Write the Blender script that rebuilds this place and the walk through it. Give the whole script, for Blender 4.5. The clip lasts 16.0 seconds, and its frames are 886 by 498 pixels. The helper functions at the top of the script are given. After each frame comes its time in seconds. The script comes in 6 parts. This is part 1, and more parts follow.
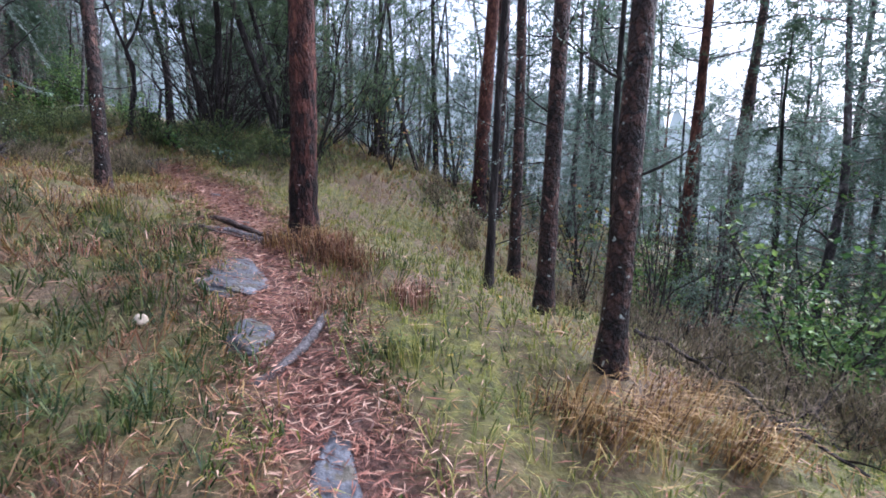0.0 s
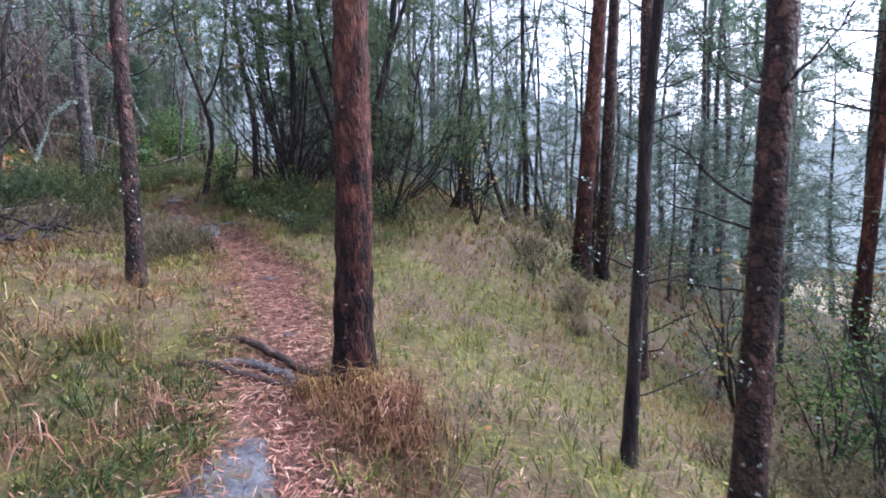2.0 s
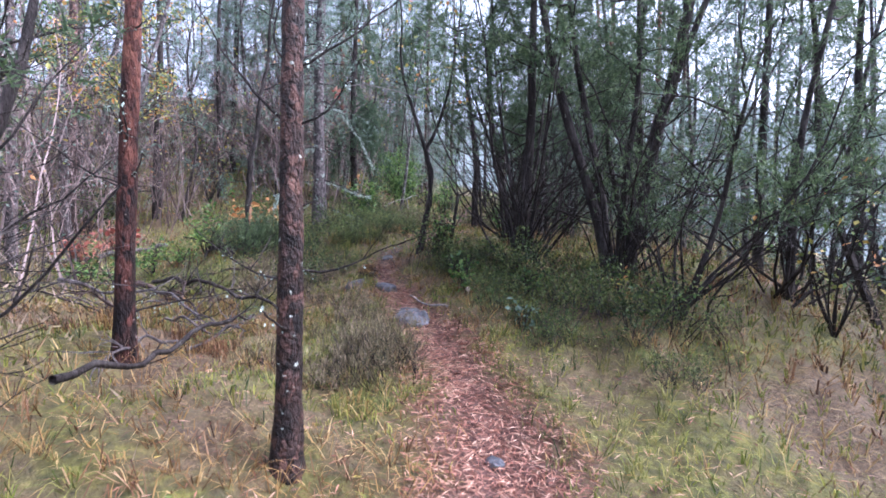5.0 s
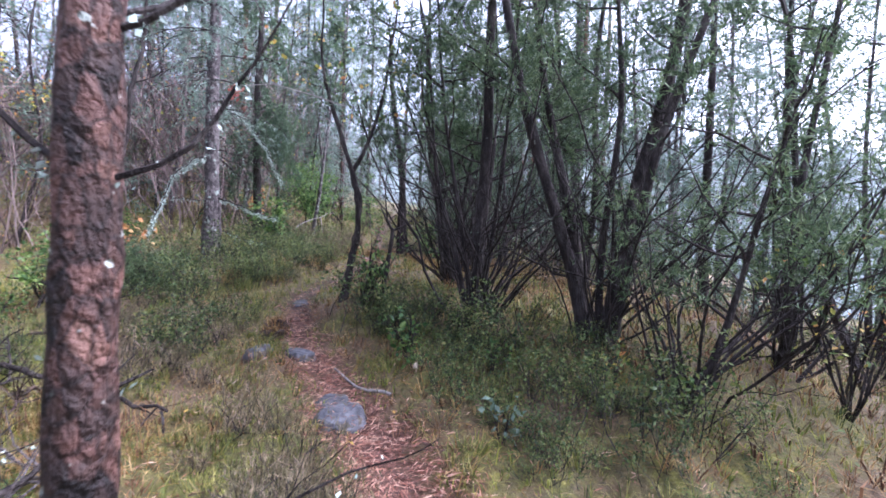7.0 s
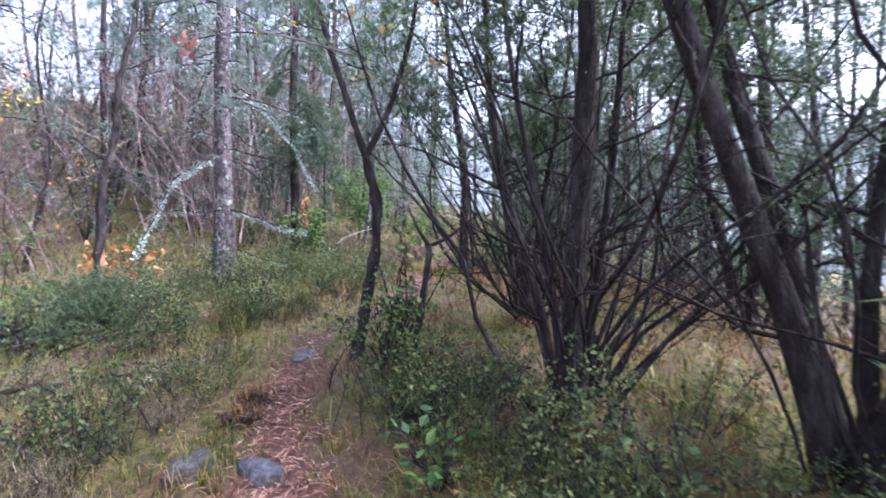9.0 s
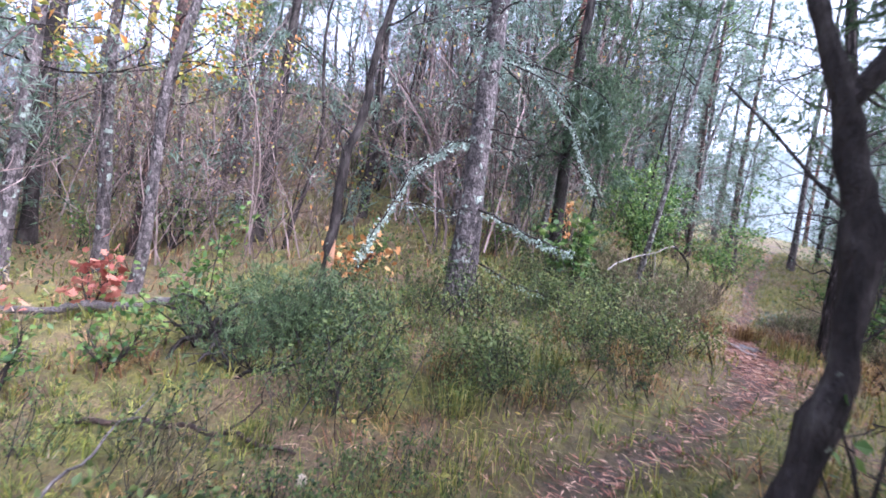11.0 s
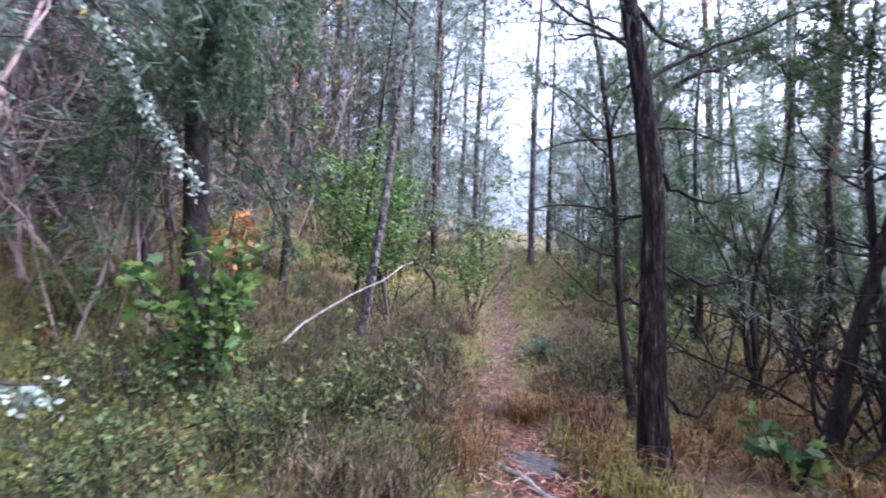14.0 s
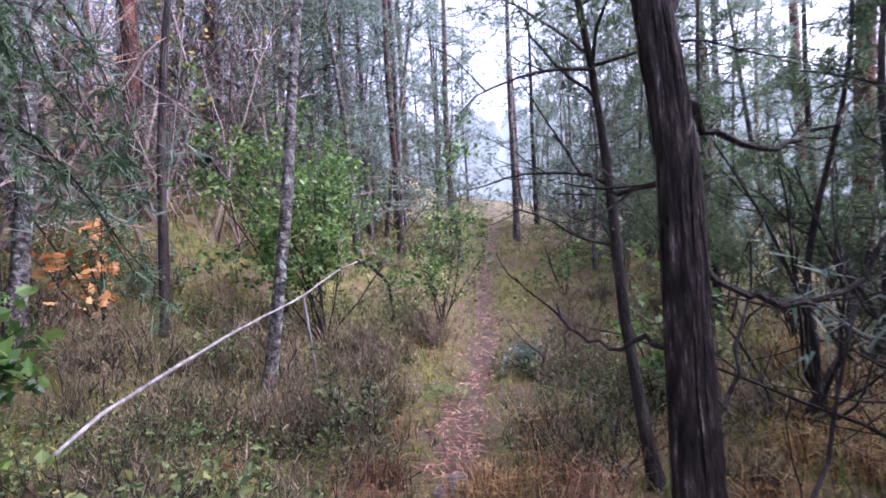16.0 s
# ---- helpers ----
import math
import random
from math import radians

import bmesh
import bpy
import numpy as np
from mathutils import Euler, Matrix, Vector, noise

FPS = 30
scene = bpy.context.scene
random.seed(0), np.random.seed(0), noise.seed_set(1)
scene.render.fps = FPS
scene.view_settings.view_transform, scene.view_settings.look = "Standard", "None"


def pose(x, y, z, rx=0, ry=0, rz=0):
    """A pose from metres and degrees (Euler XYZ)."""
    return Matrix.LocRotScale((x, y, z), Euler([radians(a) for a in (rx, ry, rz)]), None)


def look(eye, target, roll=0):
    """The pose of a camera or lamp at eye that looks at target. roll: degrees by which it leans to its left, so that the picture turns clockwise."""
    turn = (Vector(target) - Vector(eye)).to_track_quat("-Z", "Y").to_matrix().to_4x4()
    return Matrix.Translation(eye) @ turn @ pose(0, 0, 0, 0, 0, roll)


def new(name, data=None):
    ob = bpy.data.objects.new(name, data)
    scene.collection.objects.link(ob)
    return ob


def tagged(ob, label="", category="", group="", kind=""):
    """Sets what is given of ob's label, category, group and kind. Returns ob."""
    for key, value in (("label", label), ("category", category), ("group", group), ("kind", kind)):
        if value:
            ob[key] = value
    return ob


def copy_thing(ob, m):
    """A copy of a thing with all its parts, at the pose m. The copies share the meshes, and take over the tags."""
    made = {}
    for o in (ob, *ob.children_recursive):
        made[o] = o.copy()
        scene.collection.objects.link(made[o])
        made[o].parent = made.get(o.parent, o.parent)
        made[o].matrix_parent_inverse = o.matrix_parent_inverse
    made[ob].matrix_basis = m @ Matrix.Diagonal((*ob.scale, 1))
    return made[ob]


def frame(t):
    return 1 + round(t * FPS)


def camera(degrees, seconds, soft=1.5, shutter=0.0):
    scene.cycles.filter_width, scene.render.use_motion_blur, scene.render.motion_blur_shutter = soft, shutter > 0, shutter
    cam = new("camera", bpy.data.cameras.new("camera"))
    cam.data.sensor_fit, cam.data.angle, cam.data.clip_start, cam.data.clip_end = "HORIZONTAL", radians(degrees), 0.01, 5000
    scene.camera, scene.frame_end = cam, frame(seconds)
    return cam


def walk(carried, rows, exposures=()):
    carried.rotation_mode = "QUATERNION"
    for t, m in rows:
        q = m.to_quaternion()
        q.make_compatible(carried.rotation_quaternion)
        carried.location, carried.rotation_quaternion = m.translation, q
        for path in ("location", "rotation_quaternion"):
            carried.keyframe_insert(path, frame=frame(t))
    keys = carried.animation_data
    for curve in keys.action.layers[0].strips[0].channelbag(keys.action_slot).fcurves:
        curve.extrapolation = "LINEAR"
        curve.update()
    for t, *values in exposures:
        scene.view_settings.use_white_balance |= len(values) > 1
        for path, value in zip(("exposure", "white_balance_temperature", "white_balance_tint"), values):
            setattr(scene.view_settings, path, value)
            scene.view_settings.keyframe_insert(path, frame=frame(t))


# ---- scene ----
from mathutils.bvhtree import BVHTree

cam = camera(86.9, 16.0, soft=1.7, shutter=0.2)
PATH = [
    (0, (0.153, -0.005, 1.429), (0.08, 1.975, 1.158), -0.1),
    (0.5, (0.122, 0.375, 1.496), (-0.008, 2.352, 1.219), -0.9),
    (1, (0.147, 0.712, 1.719), (-0.028, 2.686, 1.449), -0.7),
    (1.5, (0.075, 1.13, 1.742), (-0.195, 3.099, 1.52), -0.6),
    (2, (-0.035, 1.352, 1.964), (-0.471, 3.296, 1.796), -1.3),
    (2.5, (-0.178, 1.765, 1.995), (-0.791, 3.665, 1.87), -1.4),
    (3, (-0.366, 2.006, 2.156), (-1.191, 3.827, 2.11), -0.4),
    (3.5, (-0.737, 2.272, 2.293), (-1.744, 4.0, 2.33), 1.9),
    (4, (-0.91, 2.527, 2.421), (-2.076, 4.15, 2.494), 2.7),
    (4.2, (-0.988, 2.72, 2.399), (-2.211, 4.302, 2.434), 1.7),
    (6.3, (-2.108, 3.703, 2.917), (-3.228, 5.358, 2.826), 1.5),
    (6.5, (-2.169, 3.81, 2.913), (-3.236, 5.501, 2.857), 1.6),
    (7, (-2.434, 4.135, 2.998), (-3.322, 5.927, 2.992), 1.5),
    (7.5, (-2.563, 4.527, 2.933), (-3.322, 6.377, 2.977), -1.4),
    (8, (-2.665, 5.04, 3.024), (-3.442, 6.882, 3.067), -3.8),
    (8.5, (-3.012, 5.623, 3.025), (-3.913, 7.409, 3.033), -0.7),
    (9, (-3.325, 6.103, 3.118), (-4.503, 7.72, 3.143), 0.0),
    (9.5, (-3.632, 6.446, 3.197), (-5.138, 7.762, 3.201), 0.8),
    (10, (-4.219, 6.667, 3.254), (-5.932, 7.697, 3.208), 5.7),
    (10.2, (-4.373, 6.742, 3.303), (-6.127, 7.702, 3.234), 7.3),
    (11.2, (-5.50, 7.45, 3.40), (-7.34, 8.23, 3.37), 9.5),
    (11.8, (-6.28, 8.24, 3.49), (-8.24, 8.62, 3.41), 12.0),
    (12.3, (-6.326, 8.974, 3.571), (-8.316, 9.124, 3.433), 13.8),
    (12.5, (-6.498, 9.073, 3.639), (-8.47, 9.397, 3.582), 12.8),
    (13, (-6.737, 9.305, 3.739), (-8.569, 10.107, 3.783), 9.6),
    (13.5, (-7.031, 9.552, 3.781), (-8.604, 10.785, 3.856), 5.8),
    (14, (-7.122, 9.929, 3.829), (-8.336, 11.517, 3.909), 2.1),
    (14.5, (-7.12, 10.22, 3.871), (-8.014, 12.007, 3.957), -1.3),
    (15, (-7.254, 10.633, 3.918), (-8.077, 12.455, 3.97), -2.6),
    (15.5, (-7.39, 10.902, 3.952), (-8.363, 12.649, 3.987), -2.7),
    (16, (-7.532, 11.242, 4.034), (-8.735, 12.84, 4.008), -3.1),
]
walk(cam, [(t, look(eye, target, roll)) for t, eye, target, roll in PATH],
     [(0, 1.66, 5330, 18), (1.5, 1.80, 5380, 19), (2.5, 2.03, 5380, 22), (4.2, 2.14, 5360, 23), (7, 2.42, 5380, 26), (8.5, 2.58, 5380, 29), (9.3, 2.76, 5390, 28), (10, 2.7, 5400, 26), (12.5, 2.45, 5400, 23), (13.5, 2.38, 5380, 27), (14.6, 2.54, 5380, 31), (16, 2.32, 5480, 35)])

# ---- world and light: a bright overcast sky ----
world = bpy.data.worlds.new("overcast_sky")
scene.world = world
world.use_nodes = True
wn = world.node_tree
sky = wn.nodes.new("ShaderNodeTexSky")
sky.sky_type, sky.sun_disc = "NISHITA", False
sky.sun_elevation, sky.sun_rotation = radians(48), radians(60)
sky.air_density, sky.dust_density, sky.ozone_density = 1.0, 6.0, 1.0
grey = wn.nodes.new("ShaderNodeHueSaturation")
grey.inputs["Saturation"].default_value = 0.4
wn.links.new(sky.outputs[0], grey.inputs["Color"])
wn.links.new(grey.outputs[0], wn.nodes["Background"].inputs["Color"])
wn.nodes["Background"].inputs["Strength"].default_value = 0.15
sun = new("sun", bpy.data.lights.new("sun", "SUN"))
sun.data.energy, sun.data.angle, sun.data.color = 1.5, radians(60), (1.0, 0.98, 0.95)
sun.matrix_world = look((0, 0, 0), (-math.sin(radians(60)), -math.cos(radians(60)), -1.1))


# ---- materials ----
def material(name, ramp, scale=6.0, stretch=(1, 1, 1), rough=0.75, bump=0.0, bump_scale=40.0, vary=0.0, per="object",
             leafy=0.0, cells=0.0, spots=None, spot_scale=9.0, spot_cut=0.62, gloss=0.4, rise=None, crack=0.0, plant=0.0):
    """A procedural surface: ramp is (place, colour) pairs over a two-scale noise; spots: a colour of lichen patches."""
    m = bpy.data.materials.new(name)
    m.use_nodes = True
    n, l = m.node_tree.nodes, m.node_tree.links
    bsdf = n["Principled BSDF"]
    bsdf.inputs["Roughness"].default_value = rough
    bsdf.inputs["Specular IOR Level"].default_value = gloss
    co = n.new("ShaderNodeTexCoord")
    mp = n.new("ShaderNodeMapping")
    mp.inputs["Scale"].default_value = stretch
    l.new(co.outputs["Object"], mp.inputs["Vector"])
    big = n.new("ShaderNodeTexNoise")
    big.inputs["Scale"].default_value, big.inputs["Detail"].default_value = scale, 6.0
    big.inputs["Roughness"].default_value = 0.65
    l.new(mp.outputs[0], big.inputs["Vector"])
    factor = big.outputs["Fac"]
    if vary:
        if per == "island":
            geo = n.new("ShaderNodeNewGeometry")
            rnd = geo.outputs["Random Per Island"]
        else:
            info = n.new("ShaderNodeObjectInfo")
            rnd = info.outputs["Random"]
        off = n.new("ShaderNodeMath")
        off.operation = "MULTIPLY_ADD"
        off.inputs[1].default_value, off.inputs[2].default_value = vary, -vary / 2
        l.new(rnd, off.inputs[0])
        add = n.new("ShaderNodeMath")
        l.new(factor, add.inputs[0])
        l.new(off.outputs[0], add.inputs[1])
        factor = add.outputs[0]
    if plant:
        own = n.new("ShaderNodeObjectInfo")
        shift = n.new("ShaderNodeMath")
        shift.operation = "MULTIPLY_ADD"
        shift.inputs[1].default_value, shift.inputs[2].default_value = plant, -plant / 2
        l.new(own.outputs["Random"], shift.inputs[0])
        both = n.new("ShaderNodeMath")
        l.new(factor, both.inputs[0])
        l.new(shift.outputs[0], both.inputs[1])
        factor = both.outputs[0]
    if rise:
        xyz = n.new("ShaderNodeSeparateXYZ")
        l.new(co.outputs["Object"], xyz.inputs[0])
        hi = n.new("ShaderNodeMapRange")
        hi.inputs["From Min"].default_value, hi.inputs["From Max"].default_value = rise[0], rise[1]
        hi.inputs["To Min"].default_value, hi.inputs["To Max"].default_value = -rise[2], rise[2]
        l.new(xyz.outputs["Z"], hi.inputs["Value"])
        add2 = n.new("ShaderNodeMath")
        l.new(factor, add2.inputs[0])
        l.new(hi.outputs[0], add2.inputs[1])
        factor = add2.outputs[0]
    cr = n.new("ShaderNodeValToRGB")
    while len(cr.color_ramp.elements) < len(ramp):
        cr.color_ramp.elements.new(0.5)
    for e, (p, c) in zip(cr.color_ramp.elements, ramp):
        e.position, e.color = p, (*c, 1)
    l.new(factor, cr.inputs[0])
    colour = cr.outputs[0]
    if crack:
        vo = n.new("ShaderNodeTexVoronoi")
        vo.feature = "DISTANCE_TO_EDGE"
        vo.inputs["Scale"].default_value = cells
        warp = n.new("ShaderNodeMix")
        warp.data_type = "RGBA"
        warp.inputs[0].default_value = 0.06
        l.new(mp.outputs[0], warp.inputs[6])
        l.new(big.outputs["Color"], warp.inputs[7])
        l.new(warp.outputs[2], vo.inputs["Vector"])
        gap = n.new("ShaderNodeMapRange")
        gap.inputs["From Max"].default_value = 0.14
        gap.inputs["To Min"].default_value = 1.0 - crack
        l.new(vo.outputs["Distance"], gap.inputs["Value"])
        mul = n.new("ShaderNodeMix")
        mul.data_type, mul.blend_type = "RGBA", "MULTIPLY"
        mul.inputs[0].default_value = 1.0
        l.new(colour, mul.inputs[6])
        l.new(gap.outputs[0], mul.inputs[7])
        colour = mul.outputs[2]
        plate = n.new("ShaderNodeTexVoronoi")
        plate.inputs["Scale"].default_value = cells
        l.new(warp.outputs[2], plate.inputs["Vector"])
        bw = n.new("ShaderNodeSeparateColor")
        l.new(plate.outputs["Color"], bw.inputs[0])
        sh = n.new("ShaderNodeMath")
        sh.operation = "MULTIPLY_ADD"
        sh.inputs[1].default_value = 0.30
        l.new(bw.outputs[0], sh.inputs[0])
        low = n.new("ShaderNodeMath")
        low.operation = "SUBTRACT"
        low.inputs[1].default_value = 0.15
        l.new(factor, low.inputs[0])
        l.new(low.outputs[0], sh.inputs[2])
        l.new(sh.outputs[0], cr.inputs[0])
    if spots:
        sp = n.new("ShaderNodeTexNoise")
        sp.inputs["Scale"].default_value, sp.inputs["Detail"].default_value = spot_scale, 4.0
        l.new(co.outputs["Object"], sp.inputs["Vector"])
        cut = n.new("ShaderNodeMapRange")
        cut.inputs["From Min"].default_value, cut.inputs["From Max"].default_value = spot_cut, spot_cut + 0.05
        l.new(sp.outputs["Fac"], cut.inputs["Value"])
        mix = n.new("ShaderNodeMix")
        mix.data_type = "RGBA"
        l.new(cut.outputs[0], mix.inputs[0])
        l.new(colour, mix.inputs[6])
        mix.inputs[7].default_value = (*spots, 1)
        colour = mix.outputs[2]
    l.new(colour, bsdf.inputs["Base Color"])
    if bump:
        bp = n.new("ShaderNodeBump")
        bp.inputs["Strength"].default_value, bp.inputs["Distance"].default_value = bump, 0.02
        if cells:
            tex = n.new("ShaderNodeTexVoronoi")
            tex.feature = "DISTANCE_TO_EDGE"
            tex.inputs["Scale"].default_value = cells
            l.new(mp.outputs[0], tex.inputs["Vector"])
            up = n.new("ShaderNodeMath")
            up.operation = "ADD"
            gr = n.new("ShaderNodeTexNoise")
            gr.inputs["Scale"].default_value, gr.inputs["Detail"].default_value = bump_scale, 5.0
            l.new(mp.outputs[0], gr.inputs["Vector"])
            l.new(tex.outputs["Distance"], up.inputs[0])
            l.new(gr.outputs["Fac"], up.inputs[1])
            l.new(up.outputs[0], bp.inputs["Height"])
        else:
            gr = n.new("ShaderNodeTexNoise")
            gr.inputs["Scale"].default_value, gr.inputs["Detail"].default_value = bump_scale, 5.0
            l.new(mp.outputs[0], gr.inputs["Vector"])
            l.new(gr.outputs["Fac"], bp.inputs["Height"])
        l.new(bp.outputs[0], bsdf.inputs["Normal"])
    if leafy:
        tr = n.new("ShaderNodeBsdfTranslucent")
        l.new(colour, tr.inputs["Color"])
        mx = n.new("ShaderNodeMixShader")
        mx.inputs[0].default_value = leafy
        l.new(bsdf.outputs[0], mx.inputs[1])
        l.new(tr.outputs[0], mx.inputs[2])
        l.new(mx.outputs[0], n["Material Output"].inputs["Surface"])
    return m


PINE_BARK = material("pine_bark", [(0.28, (0.012, 0.009, 0.009)), (0.45, (0.045, 0.027, 0.023)), (0.60, (0.095, 0.047, 0.037)), (0.78, (0.19, 0.105, 0.08))],
                     9.0, (1, 1, 0.7), 0.6, 1.0, 90, cells=24, spots=(0.33, 0.36, 0.32), spot_scale=24, spot_cut=0.66, rise=(0.0, 3.5, 0.06), crack=0.75, gloss=0.25)
RED_BARK = material("red_pine_bark", [(0.28, (0.012, 0.008, 0.008)), (0.44, (0.042, 0.019, 0.016)), (0.60, (0.092, 0.034, 0.026)), (0.80, (0.19, 0.078, 0.052))],
                    9.0, (1, 1, 0.42), 0.75, 1.0, 90, cells=27, spots=(0.22, 0.18, 0.16), spot_scale=30, spot_cut=0.68, rise=(0.2, 2.2, 0.15), crack=0.45, gloss=0.2)
DARK_BARK = material("dark_bark", [(0.30, (0.011, 0.009, 0.009)), (0.5, (0.031, 0.025, 0.024)), (0.72, (0.088, 0.077, 0.071))],
                     12.0, (1, 1, 0.3), 0.8, 1.0, 70, spots=(0.17, 0.19, 0.15), spot_scale=20, spot_cut=0.69, gloss=0.15)
JUNIPER_BARK = material("juniper_bark", [(0.34, (0.007, 0.006, 0.006)), (0.50, (0.024, 0.018, 0.017)), (0.61, (0.062, 0.047, 0.045)), (0.70, (0.26, 0.22, 0.215))],
                        42.0, (1, 1, 0.16), 0.8, 1.0, 90, gloss=0.15, spots=(0.05, 0.06, 0.02), spot_scale=4, spot_cut=0.66)
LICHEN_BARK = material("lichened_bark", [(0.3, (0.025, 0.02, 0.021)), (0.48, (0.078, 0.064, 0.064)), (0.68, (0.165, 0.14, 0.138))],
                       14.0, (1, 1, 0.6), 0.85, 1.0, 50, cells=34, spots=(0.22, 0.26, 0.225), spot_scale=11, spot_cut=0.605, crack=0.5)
BROWN_TWIG = material("brown_twigs", [(0.3, (0.045, 0.0315, 0.03)), (0.52, (0.128, 0.09, 0.084)), (0.75, (0.285, 0.217, 0.203))], 3.0, (1, 1, 1), 0.8, vary=0.5, per="island")
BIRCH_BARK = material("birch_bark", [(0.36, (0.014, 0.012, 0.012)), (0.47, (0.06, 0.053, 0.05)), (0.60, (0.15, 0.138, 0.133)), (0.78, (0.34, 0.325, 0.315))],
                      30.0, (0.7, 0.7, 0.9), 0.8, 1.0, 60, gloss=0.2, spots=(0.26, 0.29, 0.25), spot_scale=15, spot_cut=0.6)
PALE_WOOD = material("weathered_wood", [(0.3, (0.07, 0.06, 0.057)), (0.55, (0.23, 0.21, 0.20)), (0.8, (0.42, 0.395, 0.38))], 20.0, (1, 1, 0.3), 0.7, 0.5, 60)
RAW_WOOD = material("split_wood", [(0.3, (0.2, 0.09, 0.05)), (0.7, (0.5, 0.28, 0.17))], 20.0, (1, 1, 0.1), 0.7, 0.6, 60)
ROOT_BARK = material("root_bark", [(0.3, (0.010, 0.006, 0.006)), (0.52, (0.042, 0.023, 0.019)), (0.75, (0.12, 0.072, 0.058))], 18.0, (1, 1, 1), 0.6, 1.0, 60)
ROOT_GREY = material("worn_root", [(0.3, (0.02, 0.017, 0.018)), (0.52, (0.08, 0.068, 0.07)), (0.75, (0.19, 0.165, 0.168))], 18.0, (1, 1, 1), 0.5, 1.0, 60)
STONE = material("grey_stone", [(0.28, (0.02, 0.02, 0.024)), (0.48, (0.068, 0.0688, 0.08)), (0.66, (0.132, 0.132, 0.148)), (0.8, (0.216, 0.212, 0.224))],
                 9.0, rough=0.6, bump=1.0, bump_scale=28, spots=(0.07, 0.06, 0.045), spot_scale=11, spot_cut=0.57, gloss=0.35)
LICHEN = material("pale_lichen", [(0.3, (0.22, 0.28, 0.24)), (0.7, (0.44, 0.53, 0.47))], 30.0, vary=0.5, per="island", rough=0.9, leafy=0.15)
NEEDLES = material("pine_needles", [(0.2, (0.028, 0.055, 0.028)), (0.5, (0.068, 0.115, 0.06)), (0.85, (0.125, 0.185, 0.095))], 3.0, vary=0.55, per="island", rough=0.55, leafy=0.42, plant=0.25)
# blue-green needles, lightened so that distant haze is part of their colour
HAZY_GREY_NEEDLES = material("hazy_blue_green_needles", [(0.2, (0.0715, 0.11, 0.088)), (0.5, (0.143, 0.204, 0.16)), (0.85, (0.231, 0.303, 0.231))], 3.0, vary=0.55, per="island", rough=0.55, leafy=0.5, plant=0.3)
JUNIPER_GREEN = material("juniper_needles", [(0.2, (0.03, 0.055, 0.026)), (0.5, (0.068, 0.11, 0.05)), (0.85, (0.14, 0.19, 0.085))], 3.0, vary=0.55, per="island", rough=0.6, leafy=0.4, plant=0.2)
GREEN_LEAF = material("green_leaves", [(0.2, (0.032, 0.078, 0.022)), (0.5, (0.085, 0.165, 0.042)), (0.85, (0.19, 0.275, 0.07))], 3.0, vary=0.8, per="island", rough=0.42, leafy=0.45)
BILBERRY = material("bilberry_leaves", [(0.12, (0.018, 0.036, 0.011)), (0.42, (0.064, 0.100, 0.030)), (0.74, (0.145, 0.185, 0.055)), (1.0, (0.27, 0.23, 0.08))], 2.0, vary=0.6, per="island", rough=0.62, leafy=0.35, plant=0.38)
YELLOW_LEAF = material("yellowing_leaves", [(0.15, (0.10, 0.16, 0.04)), (0.45, (0.26, 0.29, 0.07)), (0.7, (0.46, 0.36, 0.08)), (0.9, (0.42, 0.17, 0.05))], 3.0, vary=0.9, per="island", rough=0.5, leafy=0.4)
ORANGE_LEAF = material("orange_leaves", [(0.2, (0.36, 0.13, 0.045)), (0.55, (0.55, 0.27, 0.10)), (0.85, (0.62, 0.42, 0.18))], 3.0, vary=0.8, per="island", rough=0.5, leafy=0.4)
RED_LEAF = material("red_leaves", [(0.2, (0.24, 0.065, 0.05)), (0.6, (0.38, 0.15, 0.11)), (0.9, (0.45, 0.27, 0.19))], 3.0, vary=0.8, per="island", rough=0.5, leafy=0.4)
HEATHER = material("heather_sprigs", [(0.12, (0.045, 0.048, 0.022)), (0.40, (0.135, 0.115, 0.056)), (0.64, (0.235, 0.18, 0.11)), (0.95, (0.40, 0.30, 0.26))], 2.0, vary=0.6, per="island", rough=0.8, leafy=0.2, plant=0.3)
GREEN_GRASS = material("green_grass", [(0.15, (0.0269, 0.047, 0.0084)), (0.42, (0.109, 0.13, 0.0252)), (0.68, (0.244, 0.231, 0.0521)), (0.95, (0.386, 0.336, 0.126))], 0.9, vary=0.7, per="island", rough=0.5, leafy=0.3)
DRY_GRASS = material("dry_grass", [(0.12, (0.0451, 0.0205, 0.00902)), (0.42, (0.164, 0.0861, 0.0279)), (0.68, (0.328, 0.197, 0.0656)), (0.95, (0.467, 0.336, 0.156))], 0.9, vary=0.8, per="island", rough=0.6, leafy=0.25)
LITTER = material("needle_litter", [(0.1, (0.057, 0.0213, 0.0152)), (0.38, (0.19, 0.0699, 0.0456)), (0.65, (0.342, 0.152, 0.0988)), (0.95, (0.502, 0.327, 0.236))], 2.0, vary=1.0, per="island", rough=0.55)
MOSS_BLADE = material("bright_moss", [(0.2, (0.0602, 0.0903, 0.012)), (0.5, (0.172, 0.202, 0.031)), (0.85, (0.344, 0.335, 0.0731))], 1.5, vary=0.7, per="island", rough=0.6, leafy=0.3)
RUST_GRASS = material("rusty_grass", [(0.12, (0.0382, 0.017, 0.0102)), (0.42, (0.128, 0.0578, 0.0281)), (0.68, (0.246, 0.123, 0.0578)), (0.95, (0.391, 0.255, 0.145))], 1.4, vary=0.8, per="island", rough=0.6, leafy=0.2)
